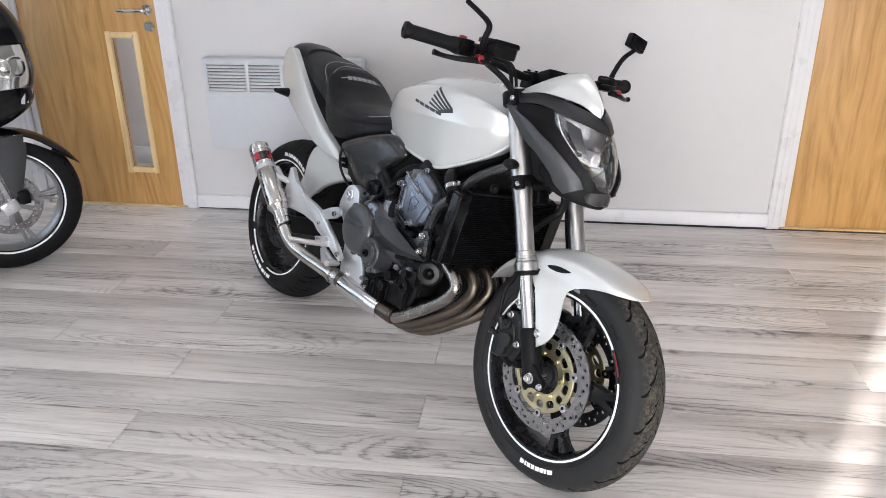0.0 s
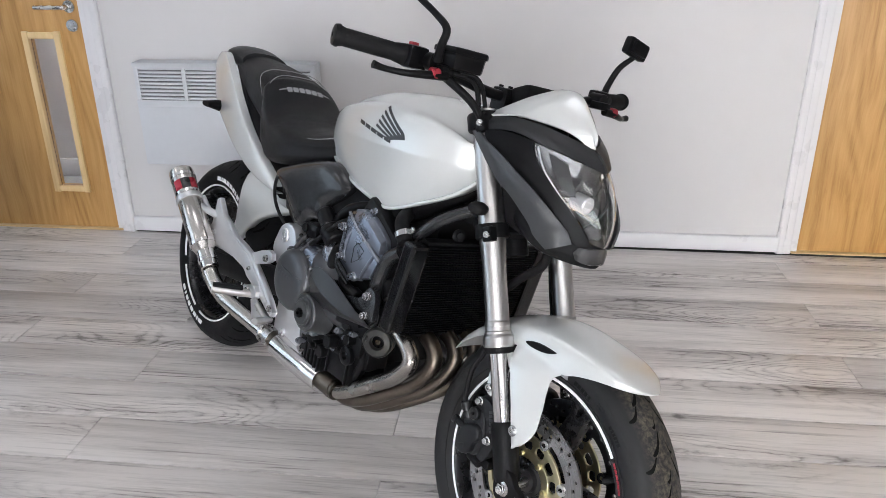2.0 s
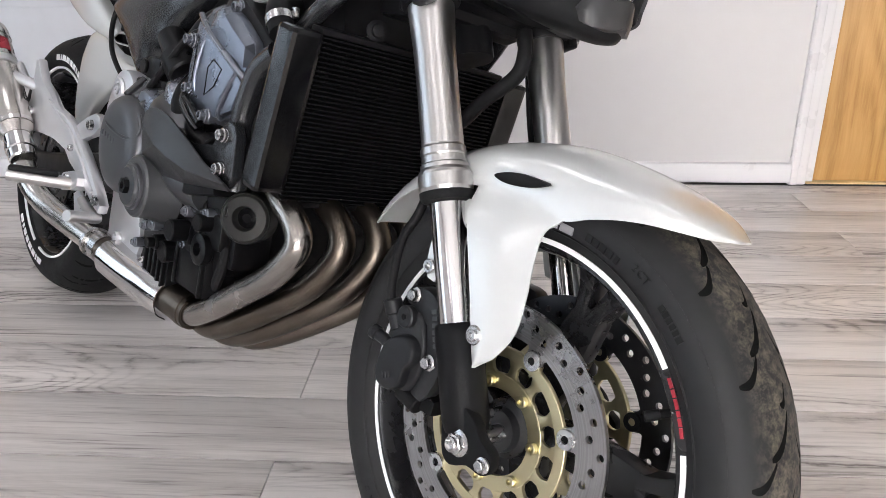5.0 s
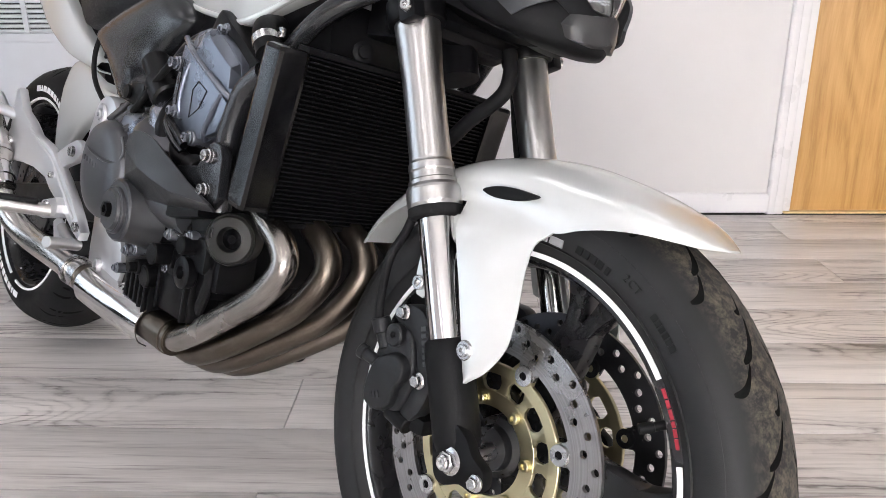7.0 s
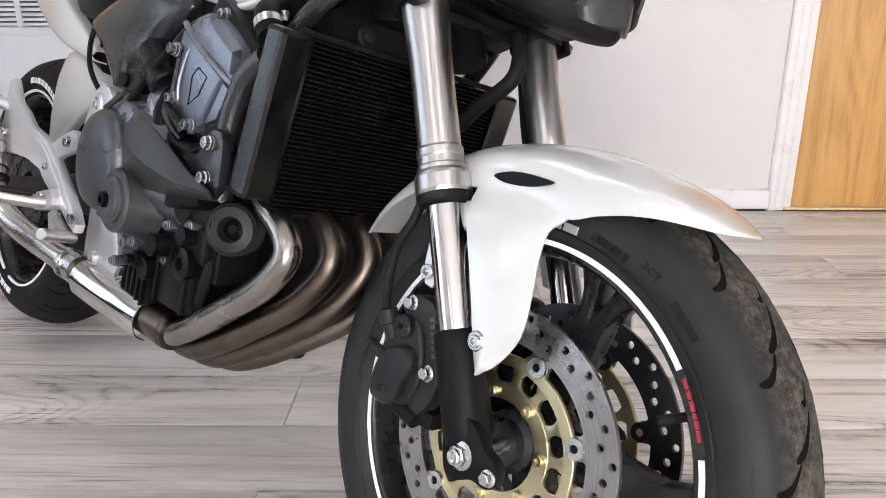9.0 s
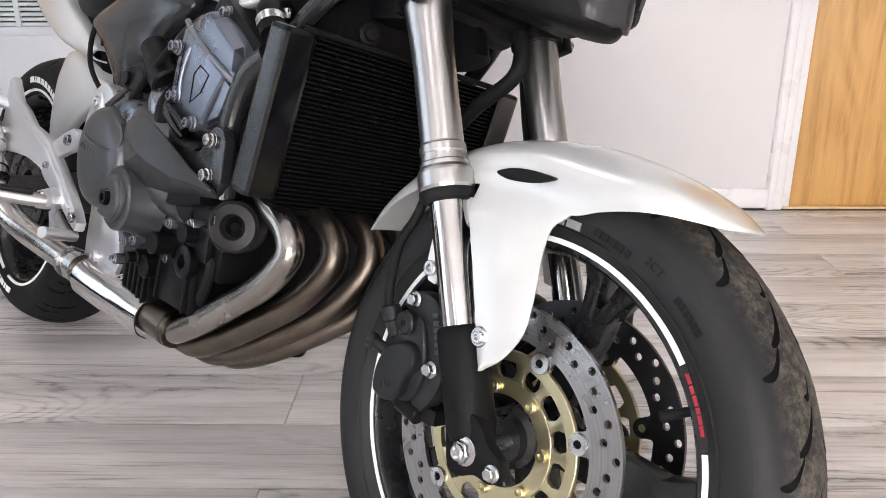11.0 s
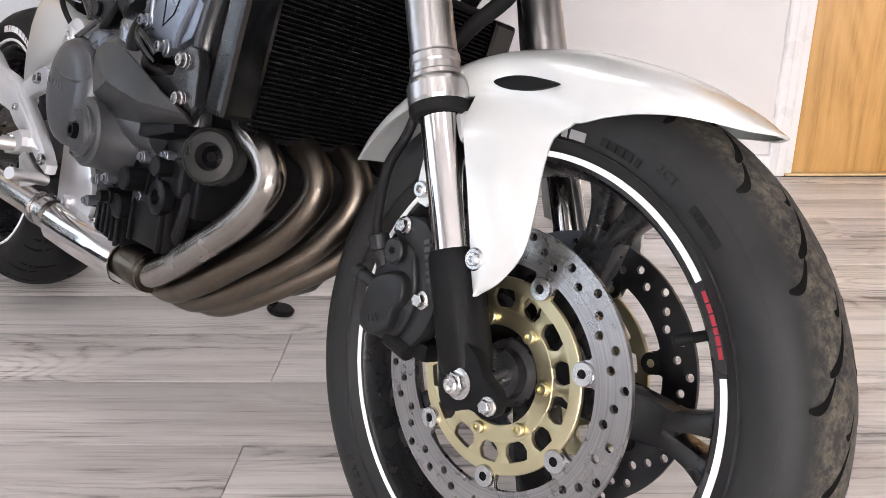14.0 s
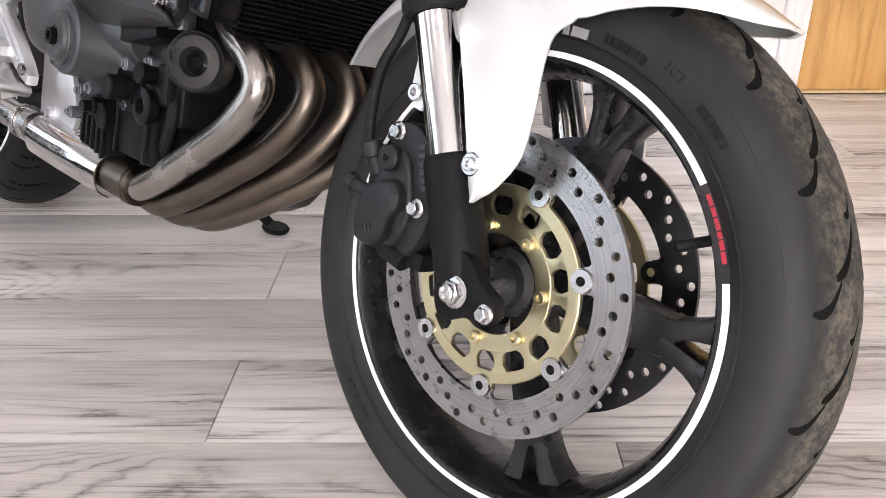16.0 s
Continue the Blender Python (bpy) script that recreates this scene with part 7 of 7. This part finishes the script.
for (ex, ey, ez), (mx, my, mz), (rx, rz) in (((1.130, 0.122, 0.979), (1.176, 0.060, 1.030), (1.214, 1.061)), ((1.196, 0.112, 0.993), (1.222, 0.058, 1.036), (1.244, 1.061)), ((1.232, 0.095, 0.993), (1.252, 0.049, 1.028), (1.268, 1.047)), ((1.284, 0.050, 0.985), (1.291, 0.027, 1.006), (1.299, 1.018)), ((1.308, 0.020, 0.970), (1.317, 0.011, 0.983), (1.324, 0.989)), ((1.321, 0.004, 0.961), (1.325, 0.002, 0.966), (1.327, 0.970))):
    cowl_rows.append([(ex, -ey, ez), (mx, -my, mz), (rx - 0.004, -my * 0.35, rz - (rz - mz) * 0.16), (rx, 0, rz), (rx - 0.004, my * 0.35, rz - (rz - mz) * 0.16), (mx, my, mz), (ex, ey, ez)])
part("fly_screen", sheet(cowl_rows, 5, 5, 0.004), PEARL, bike, "pearl white headlight cowl", 60)


def lens_row(xc, zc, xs, ys, zs):
    row = []
    for u in (-1, -0.7, -0.35, 0, 0.35, 0.7, 1):
        k = abs(u)
        row.append((xc + (xs - xc) * k ** 1.6, u * ys, zc + (zs - zc) * k ** 1.2))
    return row


LENS = [(1.364, 0.922, 1.258, 0.102, 0.952), (1.388, 0.895, 1.278, 0.097, 0.918), (1.402, 0.868, 1.314, 0.085, 0.882), (1.410, 0.840, 1.345, 0.067, 0.850), (1.413, 0.812, 1.370, 0.045, 0.822), (1.410, 0.790, 1.390, 0.022, 0.790), (1.404, 0.778, 1.398, 0.008, 0.778)]
lens = part("headlight", sheet([lens_row(*r) for r in LENS], 4, 4, 0.002), GLASS, bike, "clear faceted headlight lens", 60)
lens.visible_shadow = False
bowl = []
for i, r in enumerate(LENS):
    row = lens_row(*r)
    dep = (0.012, 0.045, 0.060, 0.060, 0.050, 0.030, 0.010)[i]
    bowl.append([(x - dep * (1 - 0.75 * abs(j - 3) / 3) - 0.004, y * 0.985, z) for j, (x, y, z) in enumerate(row)])
part("reflector_bowl", sheet(bowl, 2, 2, 0.002), REFLECTOR, lens, "faceted chrome reflector", 4)
for side in (-1, 1):
    part("reflector_facet", sheet([[(1.290, side * 0.088, 0.938), (1.325, side * 0.066, 0.925)], [(1.308, side * 0.082, 0.905), (1.338, side * 0.060, 0.898)], [(1.332, side * 0.068, 0.872), (1.352, side * 0.052, 0.868)]], 1, 2, 0.002 * side), CHARCOAL, lens, "dark reflector insert", 4)
    part("reflector_trim", tube([(1.268, side * 0.098, 0.945), (1.292, side * 0.092, 0.905), (1.330, side * 0.074, 0.865), (1.360, side * 0.052, 0.832)], 0.002, 8, 4), ALLOY, lens, "bright lens edge trim")
    part("reflector_trim", tube([(1.300, side * 0.080, 0.935), (1.322, side * 0.070, 0.900), (1.345, side * 0.055, 0.868)], 0.002, 8, 4), MATT_BLACK, lens)
for k in range(6):
    part("reflector_flute", tube([(1.352, -0.045 + 0.015 * k, 0.905), (1.340, -0.045 + 0.015 * k, 0.880), (1.345, -0.040 + 0.014 * k, 0.852)], 0.003, 6, 3), REFLECTOR, lens)
part("bulb_shield", rod((1.335, -0.035, 0.862), (1.372, -0.035, 0.858), 0.017), ALLOY, lens)
part("lens_divider", tube([(1.362, 0.0, 0.912), (1.390, -0.004, 0.872), (1.386, -0.016, 0.840), (1.370, -0.028, 0.815)], 0.003, 8, 5), MATT_BLACK, lens, "black divider line")
part("position_lamp", loft([[(x, -w, zb), (x, -w * 1.04, zt), (x + 0.003, 0, zt), (x, w * 1.04, zt), (x, w, zb), (x + 0.003, 0, zb)] for x, w, zb, zt in ((1.366, 0.043, 0.758, 0.776), (1.382, 0.0395, 0.752, 0.778), (1.396, 0.026, 0.750, 0.780), (1.4065, 0.008, 0.756, 0.783))], 2, 3), AMBER, bike, "smoked position lamp under the headlight", 30)
part("headlight_shell", loft([[(x, s * w, z) for s, z in ((-1, z0), (-1, z1), (0, z1), (1, z1), (1, z0), (0, z0))] for x, w, z0, z1 in ((1.15, 0.085, 0.80, 0.965), (1.22, 0.085, 0.780, 0.955), (1.30, 0.06, 0.755, 0.915), (1.345, 0.035, 0.752, 0.86))], 2, 3), MATT_BLACK, bike, "black headlight shell")
part("chin", loft([[(x, -w, zb + 0.012), (x, -w, zt), (x, 0, zt + 0.004), (x, w, zt), (x, w, zb + 0.012), (x, w * 0.5, zb + 0.002), (x, 0, zb), (x, -w * 0.5, zb + 0.002)] for x, w, zb, zt in ((1.20, 0.060, 0.790, 0.83), (1.26, 0.088, 0.766, 0.815), (1.315, 0.092, 0.748, 0.805), (1.350, 0.068, 0.740, 0.797), (1.376, 0.042, 0.738, 0.790), (1.396, 0.018, 0.742, 0.782), (1.401, 0.006, 0.750, 0.778))], 3, 4), MATT_BLACK, bike, "black pointed headlight chin", 50)
part("instrument_block", merge(rod((1.08, 0, 0.965), (1.065, 0, 1.005), 0.022), box((0.05, 0.11, 0.06), (1.15, 0, 1.022), 0.01, (0, -20, 0))), SATIN_BLACK, bike, "black instrument block")
part("steering_stem", tube([(1.19, 0, 0.70), (1.08, 0, 0.965)], 0.03, 20, 2), SATIN_BLACK, bike)
part("head_stock", loft([[(1.115 + a, b, z) for a, b in ((-0.06, -0.05), (0.04, -0.04), (0.05, 0), (0.04, 0.04), (-0.06, 0.05), (-0.08, 0))] for z in (0.74, 0.80, 0.88, 0.94)], 2, 2), SATIN_BLACK, bike)
part("yoke_cover", merge(box((0.09, 0.15, 0.024), (1.16, 0, 0.752), 0.01), rod((1.13, -0.07, 0.80), (1.19, -0.09, 0.79), 0.022), rod((1.14, -0.05, 0.77), (1.20, -0.06, 0.755), 0.016)), MATT_BLACK, bike, "black horn and wiring under the headlight")

# ---------- markings on tank and seat ----------
bpy.context.view_layer.update()


def drape(name, ob, quad, way, off, material, label, nu=6, nv=2, thick=0.0006):
    """A thin film laid on a panel: a quad in x and z (or x and y), dropped onto it along way."""
    rows = []
    for j in range(nv + 1):
        row = []
        for i in range(nu + 1):
            u, v = i / nu, j / nv
            a = Vector(quad[0]).lerp(Vector(quad[1]), u)
            b = Vector(quad[3]).lerp(Vector(quad[2]), u)
            p = a.lerp(b, v)
            ok, hit, nrm, _ = ob.ray_cast(p, Vector(way))
            if not ok:
                hit, nrm = p, -Vector(way)
            row.append(hit + nrm * off)
        rows.append(row)
    bm = weave(rows)
    bmesh.ops.solidify(bm, geom=list(bm.faces), thickness=-thick)
    return part(name, bm, material, ob, label)


def tank_at(dx, dy):
    return (0.7746 + 0.001913 * dx + 0.000902 * dy, -0.6, 0.8907 + 0.000356 * dx - 0.000943 * dy)


def tank_line(a, b, u):
    return (a[0] + (b[0] - a[0]) * u, a[1] + (b[1] - a[1]) * u)


WING_TIPS, WING_ROOTS = ((72.8, -33.5), (35.9, 13.0)), ((90.5, 25.0), (57.0, 31.0))
for k in range(5):
    u = k / 5
    t0, t1 = tank_line(*WING_TIPS, u), tank_line(*WING_TIPS, u + 0.10)
    b0, b1 = tank_line(*WING_ROOTS, u), tank_line(*WING_ROOTS, u + 0.155)
    drape("tank_emblem", tank, [tank_at(*t0), tank_at(*b0), tank_at(*b1), tank_at(*t1)], (0, 1, 0), 0.0006, PRINT_BLACK, "black slanted emblem bar on the tank", 8, 2)
drape("tank_emblem", tank, [tank_at(34, 14), tank_at(56, 31), tank_at(60, 37), tank_at(32, 17)], (0, 1, 0), 0.0006, PRINT_BLACK, "black slanted emblem bar on the tank", 6, 2)
drape("tank_emblem", tank, [tank_at(56, 31), tank_at(90, 25), tank_at(88, 37), tank_at(60, 37)], (0, 1, 0), 0.0006, PRINT_BLACK, "black slanted emblem bar on the tank", 6, 2)
for k in range(5):
    a, b = (1.0 + 12.6 * k, 0.0 + 9.2 * k), (11.0 + 12.6 * k, 7.4 + 9.2 * k)
    drape("tank_marking", tank, [tank_at(a[0] + 3, a[1] - 8), tank_at(b[0] + 3, b[1] - 8), tank_at(*b), tank_at(*a)], (0, 1, 0), 0.0006, PRINT_BLACK, "black lettering bar on the tank", 3, 3)
for k in range(6):
    y0 = 0.062 - k * 0.021
    drape("seat_marking", seat, [(0.215, y0, 1.2), (0.215, y0 - 0.016, 1.2), (0.2275, y0 - 0.016, 1.2), (0.2275, y0, 1.2)], (0, 0, -1), 0.0006, THREAD, "grey embroidered lettering bar", 3, 2)
drape("seat_marking", seat, [(0.219, 0.085, 1.2), (0.219, -0.085, 1.2), (0.2215, -0.085, 1.2), (0.2215, 0.085, 1.2)], (0, 0, -1), 0.0008, THREAD, "grey embroidered line", 12, 1)

# ---------- the scooter beside the wall ----------
SC = pose(-1.782, 3.344, 0.010, 0, 0, 45)
scooter = thing("scooter", "black maxi scooter parked beside the oak door", "scooter", SC)
AX = Vector((0, 0, 0.292))
sw_rim = part("front_wheel", wheel_rim(0.046, 0.217), SCOOTER_ALLOY, scooter, "silver cast scooter wheel")
sw_rim.location = AX
S_PROF = [(0.210, -0.044), (0.220, -0.052), (0.238, -0.057), (0.256, -0.056), (0.278, -0.049), (0.293, -0.035), (0.3015, -0.014), (0.3015, 0.014), (0.293, 0.035), (0.278, 0.049), (0.256, 0.056), (0.238, 0.057), (0.220, 0.052), (0.210, 0.044)]
part("tyre", tyre_mesh(S_PROF, slanted_grooves(12, [(0, 0.1, 6, 0.5, 0.8), (6, 0.45, 9, 0.92, 0.8)], 0.004), 360, 3), RUBBER, sw_rim, "black scooter tyre").data.materials.append(GROOVE_SHADE)
for k in range(5):
    part("spoke", moved(spoke_mesh(0.03, 0.201, 0.014, 0.022, 0.085, 0.011), turn_y(20 + 72 * k)), SCOOTER_ALLOY, sw_rim)
part("hub", rod((0, -0.06, 0), (0, 0.06, 0), 0.036), SCOOTER_ALLOY, sw_rim)
part("brake_disc", drilled_disc(0.095, 0.13, -0.066, -0.061, 40, [0.121, 0.110, 0.104]), DISC, sw_rim, "drilled steel brake disc")
part("disc_carrier", merge(*[moved(plate([(-0.008, 0.03), (-0.012, 0.10), (0.012, 0.10), (0.008, 0.03)], -0.066, -0.061, 0.001), turn_y(72 * k + 40)) for k in range(5)]), SCOOTER_ALLOY, sw_rim)
for k in range(5):
    a = radians(72 * k + 40)
    part("disc_bolt", capbolt((0.098 * math.sin(a), -0.066, 0.098 * math.cos(a)), (0, -1, 0), 0.008, 0.006), STEEL, sw_rim)
part("rim_stripe", arc_strip(0.2175, 0.2245, -0.0545, -0.0490, 0, 360, 120), PRINT_WHITE, sw_rim, "white rim tape")
part("fork_cover", loft([[(x0, -0.078, z), (xm, -0.088, z), (x1, -0.080, z), (x1 - 0.004, -0.064, z), (xm, -0.060, z), (x0 + 0.004, -0.064, z)] for z, x0, xm, x1 in ((0.325, -0.01, 0.025, 0.05), (0.37, -0.025, 0.03, 0.066), (0.45, -0.04, 0.035, 0.088), (0.53, -0.05, 0.04, 0.105), (0.58, -0.05, 0.035, 0.10))], 3, 4), GREY_PAINT, scooter, "graphite fork cover")
part("fork_leg", tube([(0.01, -0.072, 0.29), (-0.07, -0.072, 0.62)], 0.020, 16, 2), STEEL, scooter)
part("axle_clamp", merge(box((0.07, 0.03, 0.055), (0.0, -0.082, 0.285), 0.010, (0, -20, 0)), lathe([(0.012, 0.0), (0.020, 0.0), (0.021, 0.008), (0.012, 0.008)], 26, (0, -1, 0), (0.0, -0.096, 0.29), closed=True)), ALLOY, scooter, "silver axle clamp")
part("caliper", box((0.05, 0.06, 0.06), (0.058, -0.07, 0.318), 0.014), SATIN_BLACK, scooter, "black brake caliper")
mrows = []
for deg, r, w, drop in ((-38, 0.315, 0.065, 0.03), (-10, 0.317, 0.074, 0.05), (12, 0.318, 0.076, 0.055), (32, 0.320, 0.072, 0.05), (50, 0.324, 0.060, 0.035), (62, 0.330, 0.040, 0.018), (70, 0.336, 0.012, 0.004)):
    a = radians(deg)
    mrows.append([(AX.x + (r - drop * v) * math.sin(a), u * w, AX.z + (r - drop * v) * math.cos(a)) for u, v in ((-1, 1), (-0.97, 0.6), (-0.75, 0.2), (-0.4, 0.04), (0, 0), (0.4, 0.04), (0.75, 0.2), (0.97, 0.6), (1, 1))])
part("front_mudguard", sheet(mrows, 4, 5, 0.003), GLOSS_BLACK, scooter, "gloss black scooter mudguard", 50)
part("mudguard_flash", sheet([[(0.07, -0.074, 0.585), (0.14, -0.0775, 0.555), (0.205, -0.074, 0.505)], [(0.085, -0.080, 0.560), (0.14, -0.0815, 0.535), (0.20, -0.077, 0.498)]], 5, 2, 0.002), ALLOY, scooter, "silver mudguard trim strip")
# front fairing
nose = []
for z, xf, w, xb in ((0.600, 0.02, 0.06, -0.10), (0.640, 0.10, 0.11, -0.10), (0.690, 0.165, 0.15, -0.08), (0.730, 0.190, 0.17, -0.05), (0.780, 0.190, 0.185, -0.04)):
    nose.append([(xf, 0, z), (xf - 0.012, -w * 0.45, z), (xf - 0.05, -w * 0.85, z), (xb, -w, z), (xb - 0.05, -w * 0.6, z), (xb - 0.05, w * 0.6, z), (xb, w, z), (xf - 0.05, w * 0.85, z), (xf - 0.012, w * 0.45, z)])
part("nose", loft(nose, 4, 5), GLOSS_BLACK, scooter, "gloss black scooter nose fairing", 50)
for k in range(3):
    part("air_slot", box((0.014, 0.004, 0.055), (0.128 + 0.016 * k, -0.152 + 0.014 * k, 0.745), 0.003, (0, 12, 0)), ALLOY, scooter, "silver air intake slot")
upper = []
for z, xf, w, xb in ((0.785, 0.196, 0.178, -0.06), (0.84, 0.208, 0.170, -0.08), (0.90, 0.206, 0.160, -0.10), (0.95, 0.198, 0.150, -0.11)):
    upper.append([(xf, 0, z), (xf - 0.008, -w * 0.5, z), (xf - 0.055, -w * 0.92, z), (xb, -w, z), (xb - 0.04, -w * 0.6, z), (xb - 0.04, w * 0.6, z), (xb, w, z), (xf - 0.055, w * 0.92, z), (xf - 0.008, w * 0.5, z)])
part("headlight_housing", moved(loft(upper, 4, 4), Matrix.Translation((-0.012, 0, 0)) @ Matrix.Diagonal((0.94, 0.94, 1, 1))), CHROME, scooter, "chrome headlight housing", 30)
hl = part("headlight", loft(upper, 4, 4), GLASS, scooter, "clear scooter headlight lens", 50)
hl.visible_shadow = False
for bx, by in ((0.11, -0.10), (0.15, -0.03), (0.05, -0.14)):
    part("lamp_bowl", lathe([(0, 0.0), (0.014, 0.0), (0.030, 0.016), (0.038, 0.034), (0.040, 0.034), (0.031, 0.012), (0, -0.006)], 28, (0.5, -0.86, 0.1), (bx, by - 0.03, 0.865)), CHROME, hl, "chrome lamp bowl")
top = []
for z, xf, w, xb in ((0.955, 0.205, 0.155, -0.12), (1.0, 0.196, 0.15, -0.14), (1.06, 0.172, 0.14, -0.16), (1.14, 0.12, 0.13, -0.18)):
    top.append([(xf, 0, z), (xf - 0.012, -w * 0.5, z), (xf - 0.06, -w * 0.92, z), (xb, -w, z), (xb - 0.04, -w * 0.6, z), (xb - 0.04, w * 0.6, z), (xb, w, z), (xf - 0.06, w * 0.92, z), (xf - 0.012, w * 0.5, z)])
part("screen_base", loft(top, 4, 4), GLOSS_BLACK, scooter, "gloss black screen base", 50)
part("screen", sheet([[(0.10, -0.14, 1.12), (0.15, -0.07, 1.14), (0.16, 0, 1.145), (0.15, 0.07, 1.14), (0.10, 0.14, 1.12)], [(-0.02, -0.16, 1.35), (0.02, -0.08, 1.38), (0.03, 0, 1.39), (0.02, 0.08, 1.38), (-0.02, 0.16, 1.35)]], 4, 4, 0.003), AMBER, scooter, "smoked scooter windscreen")
body = []
for x, w, z0, z1 in ((-0.12, 0.17, 0.56, 0.95), (-0.28, 0.22, 0.28, 1.0), (-0.40, 0.22, 0.20, 0.95), (-0.55, 0.22, 0.16, 0.45), (-0.80, 0.20, 0.16, 0.42), (-1.0, 0.20, 0.20, 0.72), (-1.3, 0.19, 0.42, 0.80), (-1.6, 0.14, 0.62, 0.86), (-1.75, 0.08, 0.70, 0.82)):
    body.append([(x, -w, (z0 + z1) / 2), (x, -w * 0.85, z1 - 0.02), (x, 0, z1), (x, w * 0.85, z1 - 0.02), (x, w, (z0 + z1) / 2), (x, w * 0.8, z0 + 0.01), (x, 0, z0), (x, -w * 0.8, z0 + 0.01)])
part("body", loft(body, 3, 4), GLOSS_BLACK, scooter, "gloss black scooter body")
rear_s = part("rear_wheel", wheel_rim(0.05, 0.19), ALLOY, scooter, "silver cast rear wheel")
rear_s.location = (-1.5, 0, 0.27)
part("tyre", tyre_mesh([(r - 0.022, y) for r, y in S_PROF], lambda a, s: 0.0, 120, 3), RUBBER, rear_s, "black scooter tyre")
part("centre_stand", merge(tube([(-0.95, -0.14, 0.26), (-1.0, -0.16, 0.012)], 0.014, 12, 2), tube([(-0.95, 0.14, 0.26), (-1.0, 0.16, 0.012)], 0.014, 12, 2)), SATIN_BLACK, scooter, "black centre stand")

# ---------- floor ----------
tagged(part("floor", box((7.4, 8.1, 0.02), (0.1, 0.5, -0.0225), 0), SUBFLOOR), "grey oak effect laminate floor of long planks", "floor", kind="structure")
floor_ob = bpy.data.objects["floor"]
PW, PL = 0.1907, 1.4046
plank_full = mesh_of("plank", box((PL - 0.0012, PW - 0.0012, 0.012), (0, 0, -0.006), 0.0012), FLOOR)
row0 = math.floor((ROOM_F - 2.163) / PW)
for r in range(row0, 11):
    y = 2.163 + (r + 0.5) * PW
    x_joint = -0.7058 if r % 2 == 0 else 0.163
    x = x_joint - math.ceil((x_joint - ROOM_L) / PL) * PL
    while x < ROOM_R:
        a, b = max(x, ROOM_L), min(x + PL, ROOM_R)
        y1 = min(y + PW / 2, 4.152)
        whole = b - a > PL - 1e-6 and y1 > y + PW / 2 - 1e-6
        o = new("plank", plank_full if whole else mesh_of("plank", box((b - a - 0.0012, y1 - y + PW / 2 - 0.0012, 0.012), ((a + b) / 2 - x - PL / 2, (y1 - PW / 2 - y) / 2, -0.006), 0.0012), FLOOR))
        o.parent = floor_ob
        o.location = (x + PL / 2, y, 0)
        x += PL
